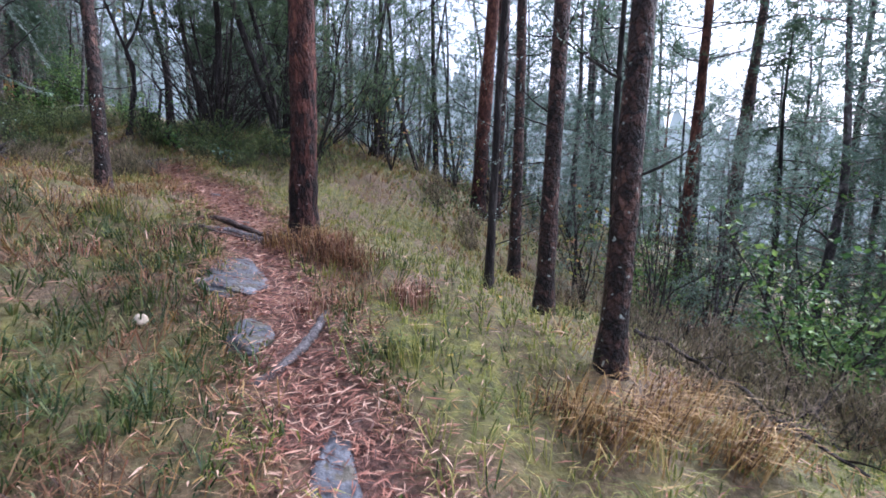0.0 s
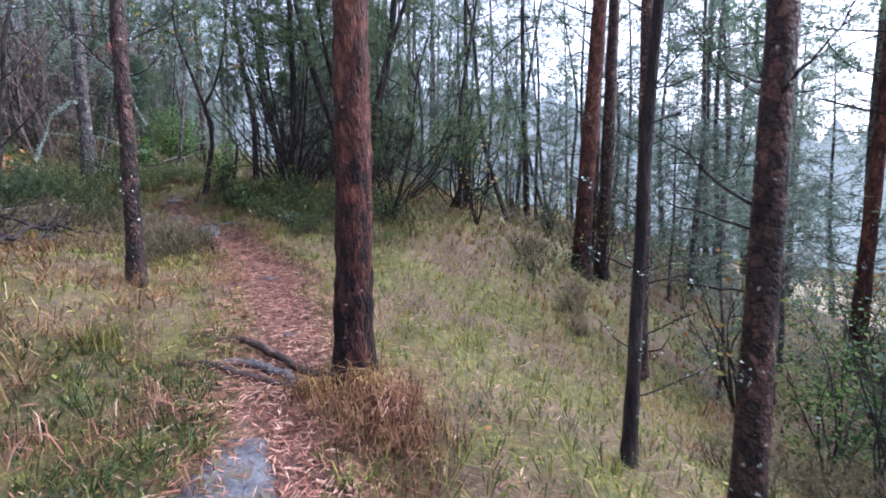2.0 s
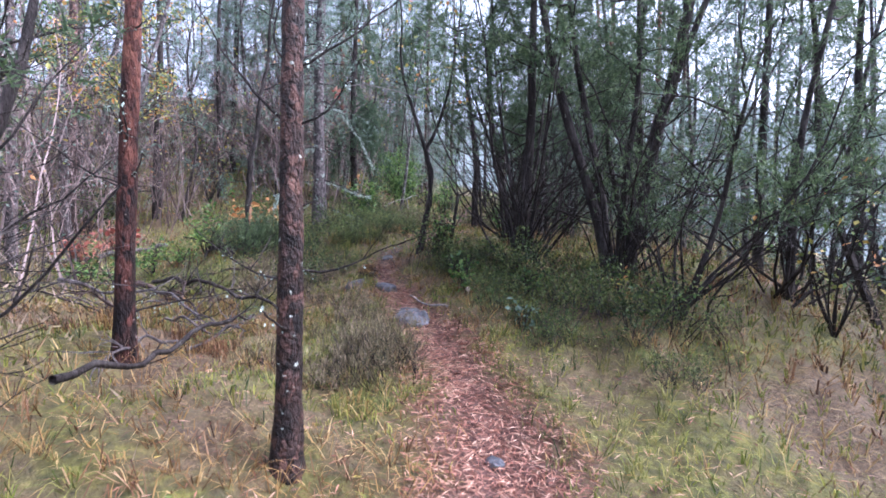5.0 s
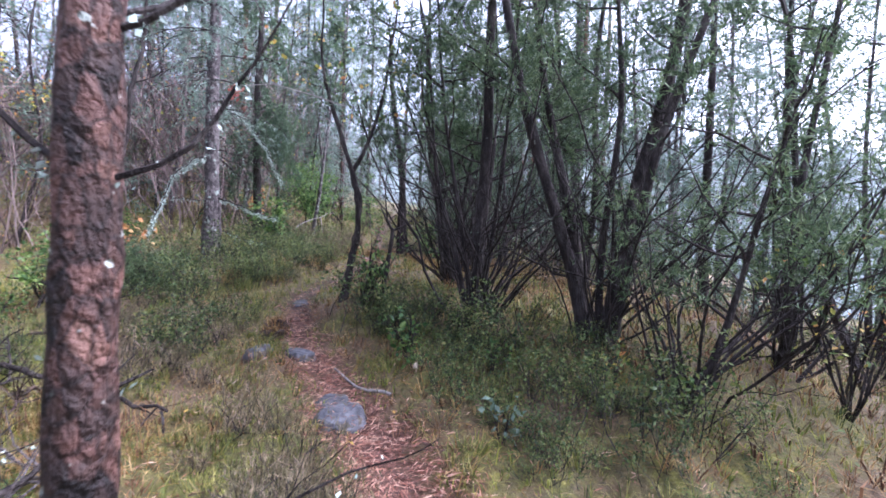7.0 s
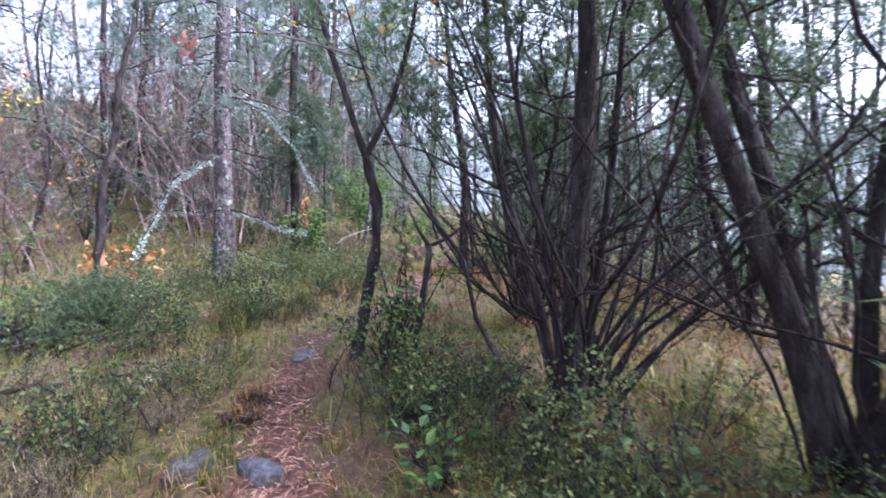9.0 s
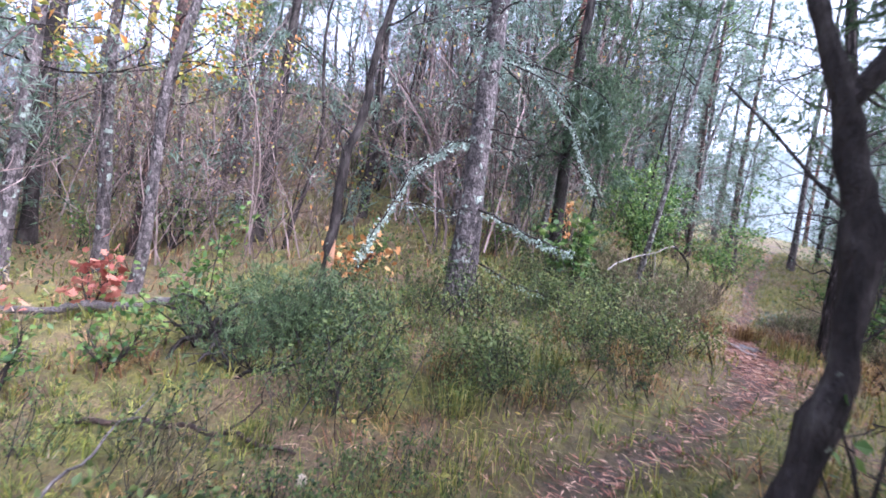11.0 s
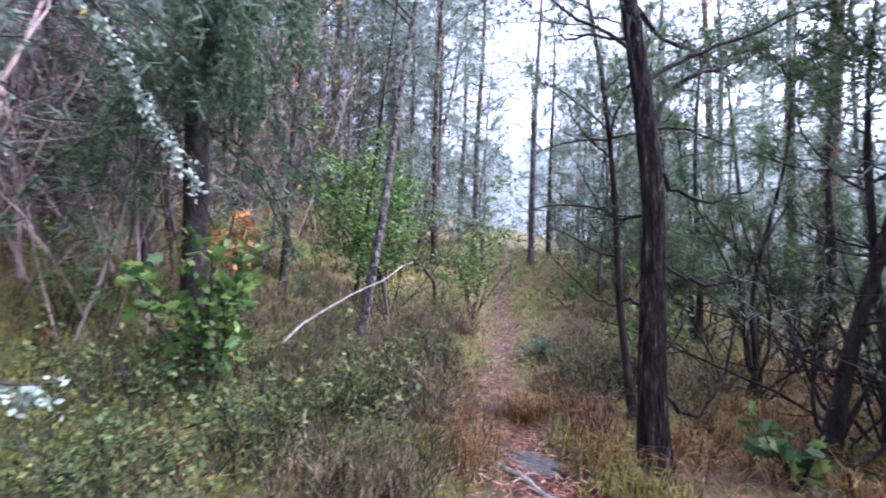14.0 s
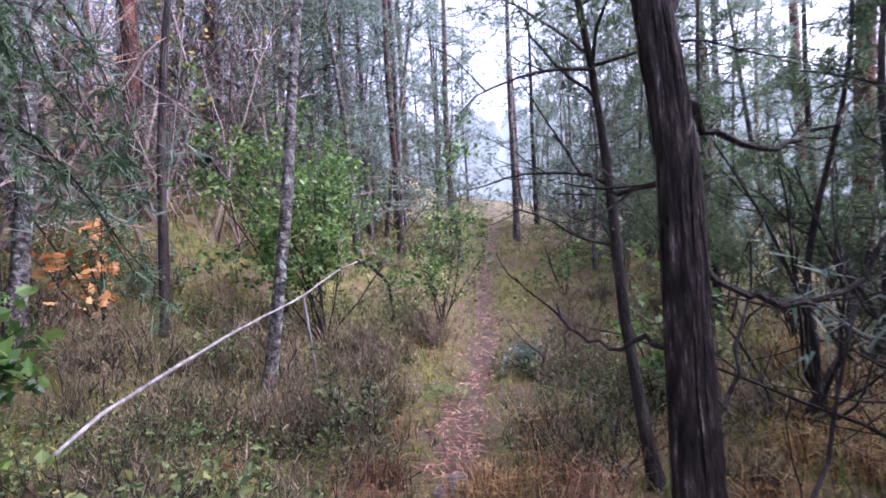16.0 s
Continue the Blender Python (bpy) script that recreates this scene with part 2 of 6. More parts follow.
DEEP_GRASS = material("deep_green_grass", [(0.15, (0.0112, 0.0272, 0.0064)), (0.45, (0.036, 0.0624, 0.0144)), (0.7, (0.084, 0.108, 0.024)), (0.95, (0.192, 0.176, 0.056))], 1.4, vary=0.7, per="island", rough=0.5, leafy=0.25)
MUSHROOM = material("pale_mushroom", [(0.3, (0.26, 0.20, 0.14)), (0.7, (0.46, 0.39, 0.31))], 20.0, rough=0.5)


def ground_material():
    m = bpy.data.materials.new("forest_floor")
    m.use_nodes = True
    n, l = m.node_tree.nodes, m.node_tree.links
    bsdf = n["Principled BSDF"]
    bsdf.inputs["Roughness"].default_value = 0.8
    geo = n.new("ShaderNodeNewGeometry")

    def noise_of(scale, detail=6.0):
        t = n.new("ShaderNodeTexNoise")
        t.inputs["Scale"].default_value, t.inputs["Detail"].default_value, t.inputs["Roughness"].default_value = scale, detail, 0.65
        l.new(geo.outputs["Position"], t.inputs["Vector"])
        return t.outputs["Fac"]

    def ramp_of(fac, stops):
        r = n.new("ShaderNodeValToRGB")
        while len(r.color_ramp.elements) < len(stops):
            r.color_ramp.elements.new(0.5)
        for e, (p, c) in zip(r.color_ramp.elements, stops):
            e.position, e.color = p, (*c, 1)
        l.new(fac, r.inputs[0])
        return r.outputs[0]

    def blend(fac, a, b):
        x = n.new("ShaderNodeMix")
        x.data_type = "RGBA"
        l.new(fac, x.inputs[0]), l.new(a, x.inputs[6]), l.new(b, x.inputs[7])
        return x.outputs[2]

    moss = ramp_of(noise_of(14), [(0.3, (0.026, 0.026, 0.007)), (0.5, (0.088, 0.083, 0.016)), (0.7, (0.20, 0.18, 0.032))])
    thatch = ramp_of(noise_of(35), [(0.3, (0.035, 0.023, 0.015)), (0.52, (0.12, 0.078, 0.042)), (0.72, (0.24, 0.165, 0.09))])
    soil = ramp_of(noise_of(40), [(0.3, (0.026, 0.016, 0.014)), (0.5, (0.12, 0.055, 0.042)), (0.7, (0.28, 0.135, 0.1))])
    peat = ramp_of(noise_of(30), [(0.3, (0.012, 0.008, 0.009)), (0.5, (0.045, 0.026, 0.027)), (0.7, (0.12, 0.07, 0.06))])
    wet = n.new("ShaderNodeAttribute")
    wet.attribute_name = "damp"
    soil = blend(wet.outputs["Fac"], soil, peat)
    patch = ramp_of(noise_of(1.1), [(0.42, (0, 0, 0)), (0.58, (1, 1, 1))])
    att = n.new("ShaderNodeAttribute")
    att.attribute_name = "trail"
    l.new(blend(att.outputs["Fac"], blend(patch, moss, thatch), soil), bsdf.inputs["Base Color"])
    bp = n.new("ShaderNodeBump")
    bp.inputs["Strength"].default_value, bp.inputs["Distance"].default_value = 0.9, 0.03
    l.new(noise_of(45, 8.0), bp.inputs["Height"])
    l.new(bp.outputs[0], bsdf.inputs["Normal"])
    return m


FLOOR = ground_material()

# ---- terrain: a slope that falls to one side, with low mounds ----
SLOPE = (1.999, -2.485, 1.342, -2.08, -1.26, -1.137, -3.126, 0.234, -0.171, 0.875)
MOUNDS = np.array([
    [-0.01, -0.1, -0.13, -0.0, 0.7, 0.85, -0.01],
    [0.04, -0.05, -0.21, 0.06, -0.19, -0.53, -0.37],
    [0.05, 0.1, -0.33, 0.09, 0.1, 0.02, -0.11],
    [-0.03, 0.54, -0.4, 0.07, -0.02, -0.03, -0.01],
    [-0.43, -0.03, -0.1, 0.71, 0.21, -0.08, 0.0],
    [-0.07, 0.55, -0.39, -0.17, -0.11, -0.02, 0.21],
    [0.24, -0.18, -0.56, -0.24, -0.06, 0.06, 0.53],
])
TRAIL = np.array([(0.3, -9.0), (0.1, -1.5), (0.0, 0.0), (-0.17, 1.42), (-0.43, 1.8), (-0.8, 2.43), (-1.2, 3.1), (-1.63, 3.94), (-2.05, 4.65), (-2.83, 5.65),
                  (-3.75, 6.45), (-4.65, 7.05), (-5.64, 7.7), (-6.3, 8.2), (-6.85, 8.85), (-6.95, 9.8), (-7.3, 11.0), (-8.3, 12.4), (-9.38, 13.75),
                  (-10.5, 16.0), (-11.6, 17.6), (-14.8, 23.7), (-19.0, 31.0)])


def trail_distance(x, y):
    p = np.stack([np.asarray(x, float), np.asarray(y, float)], -1)
    best = np.full(p.shape[:-1], 1e9)
    for a, b in zip(TRAIL[:-1], TRAIL[1:]):
        ab = b - a
        s = np.clip(((p - a) @ ab) / (ab @ ab), 0, 1)
        best = np.minimum(best, np.hypot(*np.moveaxis(p - a - s[..., None] * ab, -1, 0)))
    return best


def trail_half(y):
    """Half the worn width: broad on the first slope, narrow later."""
    y = np.asarray(y, float)
    return 0.125 + 0.215 / (1 + np.exp((y - 6.6) * 1.6)) - 0.11 / (1 + np.exp(np.clip((y - 3.0) * 2.5, -40, 40))) + 0.15 * np.exp(-((y - 12.0) / 0.8) ** 2)


def waves(x, y, seed, scale):
    """Smooth noise in -1..1, from crossing waves."""
    r = np.random.RandomState(seed)
    out = 0
    for _ in range(7):
        a, k, ph = r.uniform(0, 6.28), r.uniform(0.6, 1.7) / scale, r.uniform(0, 6.28)
        out = out + np.sin((x * np.cos(a) + y * np.sin(a)) * k * 6.28 + ph)
    return out / 4.2


def ground(x, y):
    x, y = np.asarray(x, float), np.asarray(y, float)
    u, v = np.tanh((x + 5.0) / 16.0), np.tanh((y - 8.0) / 16.0)
    z = sum(c * b for c, b in zip(SLOPE, (1, u, v, u * u, u * v, v * v, u**3, u * u * v, u * v * v, v**3)))
    for i, gx in enumerate(np.arange(-14, 4.1, 3.0)):
        for j, gy in enumerate(np.arange(0, 18.1, 3.0)):
            z = z + MOUNDS[i, j] * np.exp(-((x - gx) ** 2 + (y - gy) ** 2) / 9.68)
    d = trail_distance(x, y)
    fade = np.exp(-((x + 5) ** 2 + (y - 8) ** 2) / 1500)
    z = z + fade * np.clip(d / 0.8, 0.15, 1) * (0.075 * waves(x, y, 3, 0.9) + 0.038 * waves(x, y, 4, 0.42))
    west = np.clip((-13.2 - x - 0.62 * np.maximum(y - 17.0, 0)) / 10.0, 0, 1)
    z = z + 3.6 * west * west * (3 - 2 * west) * np.clip((y + 3.0) / 7.0, 0, 1)
    z = z + 0.24 * np.exp(-((x + 5.78) ** 2 + (y - 8.68) ** 2) / 0.16)
    return z - 0.05 * np.exp(-((d / 0.22) ** 2))


# ---- mesh helpers ----
class Shape:
    """Gathers vertices and faces of one mesh."""

    def __init__(self):
        self.v, self.q, self.t, self.n = [], [], [], 0

    def add(self, v, q=None, t=None):
        self.v.append(np.asarray(v, float).reshape(-1, 3))
        if q is not None and len(q):
            self.q.append(np.asarray(q, int).reshape(-1, 4) + self.n)
        if t is not None and len(t):
            self.t.append(np.asarray(t, int).reshape(-1, 3) + self.n)
        self.n += len(self.v[-1])

    def mesh(self, name, mat, smooth=False):
        me = bpy.data.meshes.new(name)
        v = np.concatenate(self.v) if self.v else np.zeros((0, 3))
        q = np.concatenate(self.q) if self.q else np.zeros((0, 4), int)
        t = np.concatenate(self.t) if self.t else np.zeros((0, 3), int)
        me.vertices.add(len(v))
        me.vertices.foreach_set("co", v.ravel())
        me.loops.add(q.size + t.size)
        me.loops.foreach_set("vertex_index", np.r_[q.ravel(), t.ravel()].astype(np.int32))
        me.polygons.add(len(q) + len(t))
        me.polygons.foreach_set("loop_start", np.r_[np.arange(len(q)) * 4, q.size + np.arange(len(t)) * 3].astype(np.int32))
        me.polygons.foreach_set("use_smooth", np.full(len(q) + len(t), smooth))
        me.update(calc_edges=True)
        me.validate()
        me.materials.append(mat)
        return me


FINE = ("bark_fibre", "soil", "root_tangle", "foliage", "lichen", "twig_work", "grass_blade", "sprig")


def part(name, shape, mat, parent=None, label="", smooth=False):
    ob = new(name, shape.mesh(name, mat, smooth))
    if parent:
        ob.parent = parent
    return tagged(ob, label, kind="stuff" if name in FINE else "")


def thing(name, x, y, label, category, group="", z=None, turn=0.0):
    """An Empty at a thing's base; its parts are built round the origin."""
    ob = new(name)
    ob.empty_display_size = 0.1
    ob.matrix_world = pose(x, y, float(ground(x, y)) if z is None else z, 0, 0, turn)
    return tagged(ob, label, category, group)


def unit(v):
    v = np.asarray(v, float)
    return v / (np.linalg.norm(v, axis=-1, keepdims=True) + 1e-12)


def tube(shape, pts, rad, sides=6, rough=0.0, rng=None, cap=True):
    pts, rad = np.asarray(pts, float), np.asarray(rad, float)
    n = len(pts)
    tan = unit(np.gradient(pts, axis=0))
    ref = np.array([1.0, 0, 0]) if abs(tan[:, 2].mean()) > 0.6 else np.array([0, 0, 1.0])
    u = unit(np.cross(tan, ref))
    w = np.cross(tan, u)
    a = np.linspace(0, 2 * np.pi, sides, endpoint=False)
    r = np.repeat(rad[:, None], sides, 1)
    if rough and rng is not None:
        g = rng.normal(0, 1, (n, sides))
        for _ in range(2):
            g = (g + np.roll(g, 1, 1) + np.roll(g, -1, 1) + np.roll(g, 1, 0)) / 2.0
        r = r * (1 + rough * g)
    v = pts[:, None] + r[..., None] * (np.cos(a)[None, :, None] * u[:, None] + np.sin(a)[None, :, None] * w[:, None])
    i, j = np.meshgrid(np.arange(n - 1), np.arange(sides), indexing="ij")
    k = (j + 1) % sides
    q = np.stack([i * sides + j, i * sides + k, (i + 1) * sides + k, (i + 1) * sides + j], -1).reshape(-1, 4)
    t = None
    v = v.reshape(-1, 3)
    if cap:
        v = np.r_[v, pts[-1:] + tan[-1:] * rad[-1] * 0.5]
        jj = np.arange(sides)
        t = np.stack([(n - 1) * sides + jj, (n - 1) * sides + (jj + 1) % sides, np.full(sides, n * sides)], -1)
    shape.add(v, q, t)


def ribbon(shape, pts, r0, r1, rng):
    """A thin twig of a few millimetres, as a narrow angled strip."""
    n = len(pts)
    tan = unit(np.gradient(pts, axis=0))
    s = unit(np.cross(tan, rng.normal(0, 1, 3))) * np.linspace(r0, r1, n)[:, None]
    v = np.stack([pts - s, pts + s], 1).reshape(-1, 3)
    i = np.arange(n - 1) * 2
    shape.add(v, np.stack([i, i + 1, i + 3, i + 2], -1))


def limb(start, way, length, rng, steps=7, wander=0.12, rise=0.0):
    """A wandering line; rise bends it up (or down) towards its end."""
    p, d = np.array(start, float), unit(way)
    out = [p.copy()]
    for _ in range(steps):
        d = unit(d + rng.normal(0, wander, 3) + np.array([0, 0, rise / steps]))
        p = p + d * length / steps
        out.append(p.copy())
    return np.array(out)


def twigs(shape, line, r0, rng, count, length, rise=0.0, spread=1.0, sides=3, tips=None, steps=4, sub=0):
    """Side twigs along a line; tips gathers their outer points."""
    for _ in range(count):
        s = rng.uniform(0.2, 1.0)
        f = s * (len(line) - 1)
        i = min(int(f), len(line) - 2)
        p = line[i] + (line[i + 1] - line[i]) * (f - i)
        d = unit(line[i + 1] - line[i]) + rng.normal(0, 0.6 * spread, 3)
        tw = limb(p, d, length * rng.uniform(0.5, 1.2), rng, steps, 0.2, rise)
        if sides > 3:
            tube(shape, tw, np.linspace(r0, r0 * 0.35, len(tw)), sides, cap=False)
        else:
            ribbon(shape, tw, r0 * 1.25, r0 * 0.4, rng)
        if tips is not None:
            tips.extend(tw[1:])
        if sub:
            twigs(shape, tw, r0 * 0.6, rng, sub, length * 0.5, rise, spread, 3, tips, 3)


def needles(shape, at, rng, each, length, width, up=0.2, along=None):
    """Thin pointed blades that spray from each point."""
    at = np.asarray(at, float)
    if not len(at):
        return
    p = np.repeat(at, each, 0)
    d = rng.normal(0, 1, (len(p), 3)) + np.array([0, 0, up])
    if along is not None:
        d = d + np.repeat(np.asarray(along), each, 0)
    d = unit(d)
    side = unit(np.cross(d, rng.normal(0, 1, (len(p), 3)))) * width * 0.5
    ln = (length * rng.uniform(0.6, 1.2, len(p)))[:, None]
    p = p + rng.normal(0, length * 0.12, p.shape)
    v = np.stack([p - side, p + side, p + d * ln], 1)
    shape.add(v, t=np.arange(len(p) * 3).reshape(-1, 3))


def leaves(shape, at, rng, size, flat=0.5, lobes=False):
    """Folded leaf blades, pointed at both ends."""
    at = np.asarray(at, float)
    n = len(at)
    if not n:
        return
    nrm = unit(rng.normal(0, 1, (n, 3)) * (1 - flat) + np.array([0, 0, flat]))
    d = unit(np.cross(nrm, rng.normal(0, 1, (n, 3))))
    s = np.cross(nrm, d)
    z = (size * rng.uniform(0.65, 1.25, n))[:, None]
    if lobes:
        arms = [(0, 0), (0.25, 0.16), (0.35, 0.42), (0.55, 0.22), (0.75, 0.38), (1.05, 0.0), (0.75, -0.38), (0.55, -0.22), (0.35, -0.42), (0.25, -0.16)]
        v = np.stack([at + d * a * z + s * b * z - nrm * abs(b) * 0.25 * z for a, b in arms] + [at + d * 0.5 * z], 1)
        k = len(arms)
        tri = np.array([(i, (i + 1) % k, k) for i in range(k)])
        shape.add(v, t=(tri[None] + np.arange(n)[:, None, None] * (k + 1)))
    else:
        v = np.stack([at, at + d * z * 0.5 + s * z * 0.3 + nrm * z * 0.08, at + d * z, at + d * z * 0.5 - s * z * 0.3 + nrm * z * 0.08], 1)
        shape.add(v, q=np.arange(n * 4).reshape(-1, 4))


def strands(shape, p, rng, length, width, bow, push=None):
    """Bent grass blades: a quad and a tip each."""
    n = len(p)
    a = rng.uniform(0, 6.28, n)
    d = np.stack([np.cos(a), np.sin(a), 0 * a], -1) * rng.uniform(0.2, 1.0, (n, 1)) * bow
    if push is not None:
        d = d + push
    s = np.stack([-np.sin(a), np.cos(a), 0 * a], -1) * (width * rng.uniform(0.6, 1.3, (n, 1)) / 2)
    ln = (length * rng.uniform(0.45, 1.25, n))[:, None]
    up = np.array([0, 0, 1.0])
    m = p + unit(d * (0.45 + 0.5 * min(max(bow - 1.0, 0.0), 1.0)) + up) * ln * 0.55
    t = m + unit(d * 1.6 + up * (0.75 - 0.55 * bow)) * ln * 0.5
    v = np.stack([p - s, p + s, m + s * 0.75, m - s * 0.75, t], 1)
    k = np.arange(n)[:, None] * 5
    shape.add(v, k + np.array([[0, 1, 2, 3]]), k + np.array([[3, 2, 4]]))


def trunk_line(height, lean, rng, bend=0.05, steps=40):
    s = np.linspace(0, 1, steps)
    k1, k2, p1, p2 = rng.uniform(0.7, 1.6), rng.uniform(0.7, 1.6), rng.uniform(0, 6), rng.uniform(0, 6)
    z = s * height - 0.25 * (1 - s)
    x = lean[0] * z + bend * (np.sin(k1 * s * 6.28 + p1) - np.sin(p1)) * np.minimum(s * 3, 1)
    y = lean[1] * z + bend * (np.sin(k2 * s * 6.28 + p2) - np.sin(p2)) * np.minimum(s * 3, 1)
    return np.stack([x, y, z], -1)


def on_line(line, z):
    return np.array([np.interp(z, line[:, 2], line[:, k]) for k in range(3)])


# ---- ground sheet ----
def axis(lo, hi, step, far):
    core = np.arange(lo, hi, step)
    g = step * 1.22 ** np.arange(1, 60)
    g = np.cumsum(g)
    g = g[g < far]
    return np.r_[(lo - g)[::-1], core, hi + g]


gx, gy = np.meshgrid(axis(-14.0, 4.5, 0.12, 900), axis(-1.0, 19.0, 0.12, 900), indexing="ij")
gz = ground(gx, gy)
sheet = Shape()
ni, nj = gx.shape
ii, jj = np.meshgrid(np.arange(ni - 1), np.arange(nj - 1), indexing="ij")
sheet.add(np.stack([gx, gy, gz], -1), np.stack([ii * nj + jj, (ii + 1) * nj + jj, (ii + 1) * nj + jj + 1, ii * nj + jj + 1], -1).reshape(-1, 4))
land = part("ground", sheet, FLOOR, smooth=True)
tagged(land, "sloping forest floor of moss, dry grass and a needle-strewn trail", "ground", kind="structure")
trail_width = trail_half(gy) * (1 + 0.3 * waves(gx, gy, 9, 2.0))
mask = 1 / (1 + np.exp(np.minimum(50, (trail_distance(gx, gy) - trail_width + 0.12 * waves(gx, gy, 8, 0.4)) / 0.07)))
attr = land.data.attributes.new("trail", "FLOAT", "POINT")
attr.data.foreach_set("value", mask.ravel().astype(np.float32))
damp = np.clip((gy - 7.6) / 1.2 + 0.3 * waves(gx, gy, 12, 0.7) - 0.6 * np.exp(-((gy - 12.0) / 1.2) ** 2), 0, 1)
attr = land.data.attributes.new("damp", "FLOAT", "POINT")
attr.data.foreach_set("value", damp.ravel().astype(np.float32))


# ---- trees ----
def lichen_on(shape, line, rng, count, size, drop=0.03):
    f = rng.uniform(0.05, 1, count) * (len(line) - 1)
    i = np.minimum(f.astype(int), len(line) - 2)
    p = line[i] + (line[i + 1] - line[i]) * (f - i)[:, None] + rng.normal(0, 0.012, (count, 3)) - np.array([0, 0, drop]) * rng.uniform(0, 1, (count, 1))
    leaves(shape, p, rng, size, 0.2)


def pine(x, y, dia, height, label, seed, lean=(0, 0), bark=PINE_BARK, crown_from=0.5, dead=(1.0, 3.2), whorl=0.45, dead_length=0.9, lichened=True,
         fine=True, name="pine_tree", group="pines", needle_mat=NEEDLES, spread=1.5, bend=0.04, z=None, twiggy=6, rings=70, sides=18, extra=()):
    rng = np.random.RandomState(seed)
    tree = thing(name, x, y, label, "tree", group, z=z)
    line = trunk_line(height, lean, rng, bend, rings if fine else 16)
    s = np.clip(line[:, 2] / height, 0, 1)
    rad = dia / 2 * (1 - 0.75 * s) * (1 + 0.45 * np.exp(-np.maximum(line[:, 2], 0) / 0.16))
    body = Shape()
    tube(body, line, rad, sides if fine else 8, 0.03, rng)
    part("trunk", body, bark, tree, smooth=True)
    zz = dead[0]
    sticks = [(h, radians(a), ln, up) for h, a, ln, up in extra]
    while zz < dead[1]:
        for _ in range(rng.randint(1, 4)):
            sticks.append((zz + rng.normal(0, 0.04), rng.uniform(0, 6.28), dead_length * rng.uniform(0.25, 1.2), 0.15))
        zz += whorl * rng.uniform(0.6, 1.4)
    for h, a, ln, up in sticks:
        path = limb(on_line(line, h), (math.cos(a), math.sin(a), up), ln, rng, 8 if fine else 4, 0.13, 0.5)
        stick = Shape()
        tube(stick, path, np.linspace(0.042 * dia + 0.0025, 0.0018, len(path)), 5 if fine else 3, 0.06, rng)
        if ln > 0.45 and twiggy:
            twigs(stick, path, 0.0028, rng, rng.randint(2, twiggy), 0.3, 0.2)
        b = part("dead_branch", stick, DARK_BARK, tree)
        if lichened and fine:
            lic = Shape()
            lichen_on(lic, path, rng, int(ln * 26), 0.022)
            part("lichen", lic, LICHEN, b, "pale blue-green lichen")
    wood, green = Shape(), Shape()
    top = crown_from * height
    tips = []
    zz = top
    while zz < height * 0.99:
        k = (zz - top) / (height - top + 1e-6)
        for _ in range(4):
            a = rng.uniform(0, 6.28)
            ln = spread * (1.05 - 0.85 * k) * rng.uniform(0.5, 1.15)
            path = limb(on_line(line, zz), (math.cos(a), math.sin(a), 0.05 + 0.4 * k), ln, rng, 6, 0.14, 0.35)
            if fine:
                tube(wood, path, np.linspace(0.05 * dia + 0.004, 0.004, len(path)), 4, cap=False)
            else:
                ribbon(wood, path, 0.05 * dia + 0.004, 0.003, rng)
            t = []
            twigs(wood, path, 0.004, rng, 6, 0.4, 0.3, 0.9, 3, t, 3)
            tips += t + list(path[3:])
        zz += (height - top) / (10 if fine else 8) * rng.uniform(0.7, 1.3)
    tips = np.array(tips)
    if fine:
        needles(green, tips, rng, 6, 0.10, 0.015, 0.4)
    else:
        needles(green, tips, rng, 5, 0.15, 0.02, 0.4)
    crown = part("crown", wood, DARK_BARK, tree, "dark branches carrying the needles")
    part("foliage", green, needle_mat, crown)
    return tree


def spruce(x, y, dia, height, label, seed, bare=1.2, name="spruce_tree", group="spruces", droop=-0.7, spread=1.6, mat=NEEDLES, lean=(0, 0), fine=False, each=5, rows=18):
    rng = np.random.RandomState(seed)
    tree = thing(name, x, y, label, "tree", group)
    line = trunk_line(height, lean, rng, 0.03, 30)
    body = Shape()
    tube(body, line, dia / 2 * (1 - 0.93 * np.clip(line[:, 2] / height, 0, 1)), 10, 0.04, rng)
    part("trunk", body, DARK_BARK, tree, smooth=True)
    wood, green = Shape(), Shape()
    tips, ways = [], []
    for zz in np.linspace(bare, height * 0.98, rows):
        k = (zz - bare) / (height - bare)
        for _ in range(5):
            a = rng.uniform(0, 6.28)
            path = limb(on_line(line, zz), (math.cos(a), math.sin(a), 0.1), spread * (1.02 - 0.95 * k) * rng.uniform(0.6, 1.1), rng, 6, 0.1, droop)
            tube(wood, path, np.linspace(0.012, 0.003, len(path)), 3, cap=False)
            t = []
            twigs(wood, path, 0.003, rng, 5, 0.35, -0.8, 0.6, 3, t, 2)
            tips += t + list(path[2:])
    needles(green, tips, rng, each, 0.14, 0.022 if each < 9 else 0.012, -0.5)
    crown = part("crown", wood, DARK_BARK, tree)
    part("foliage", green, mat, crown)
    return tree


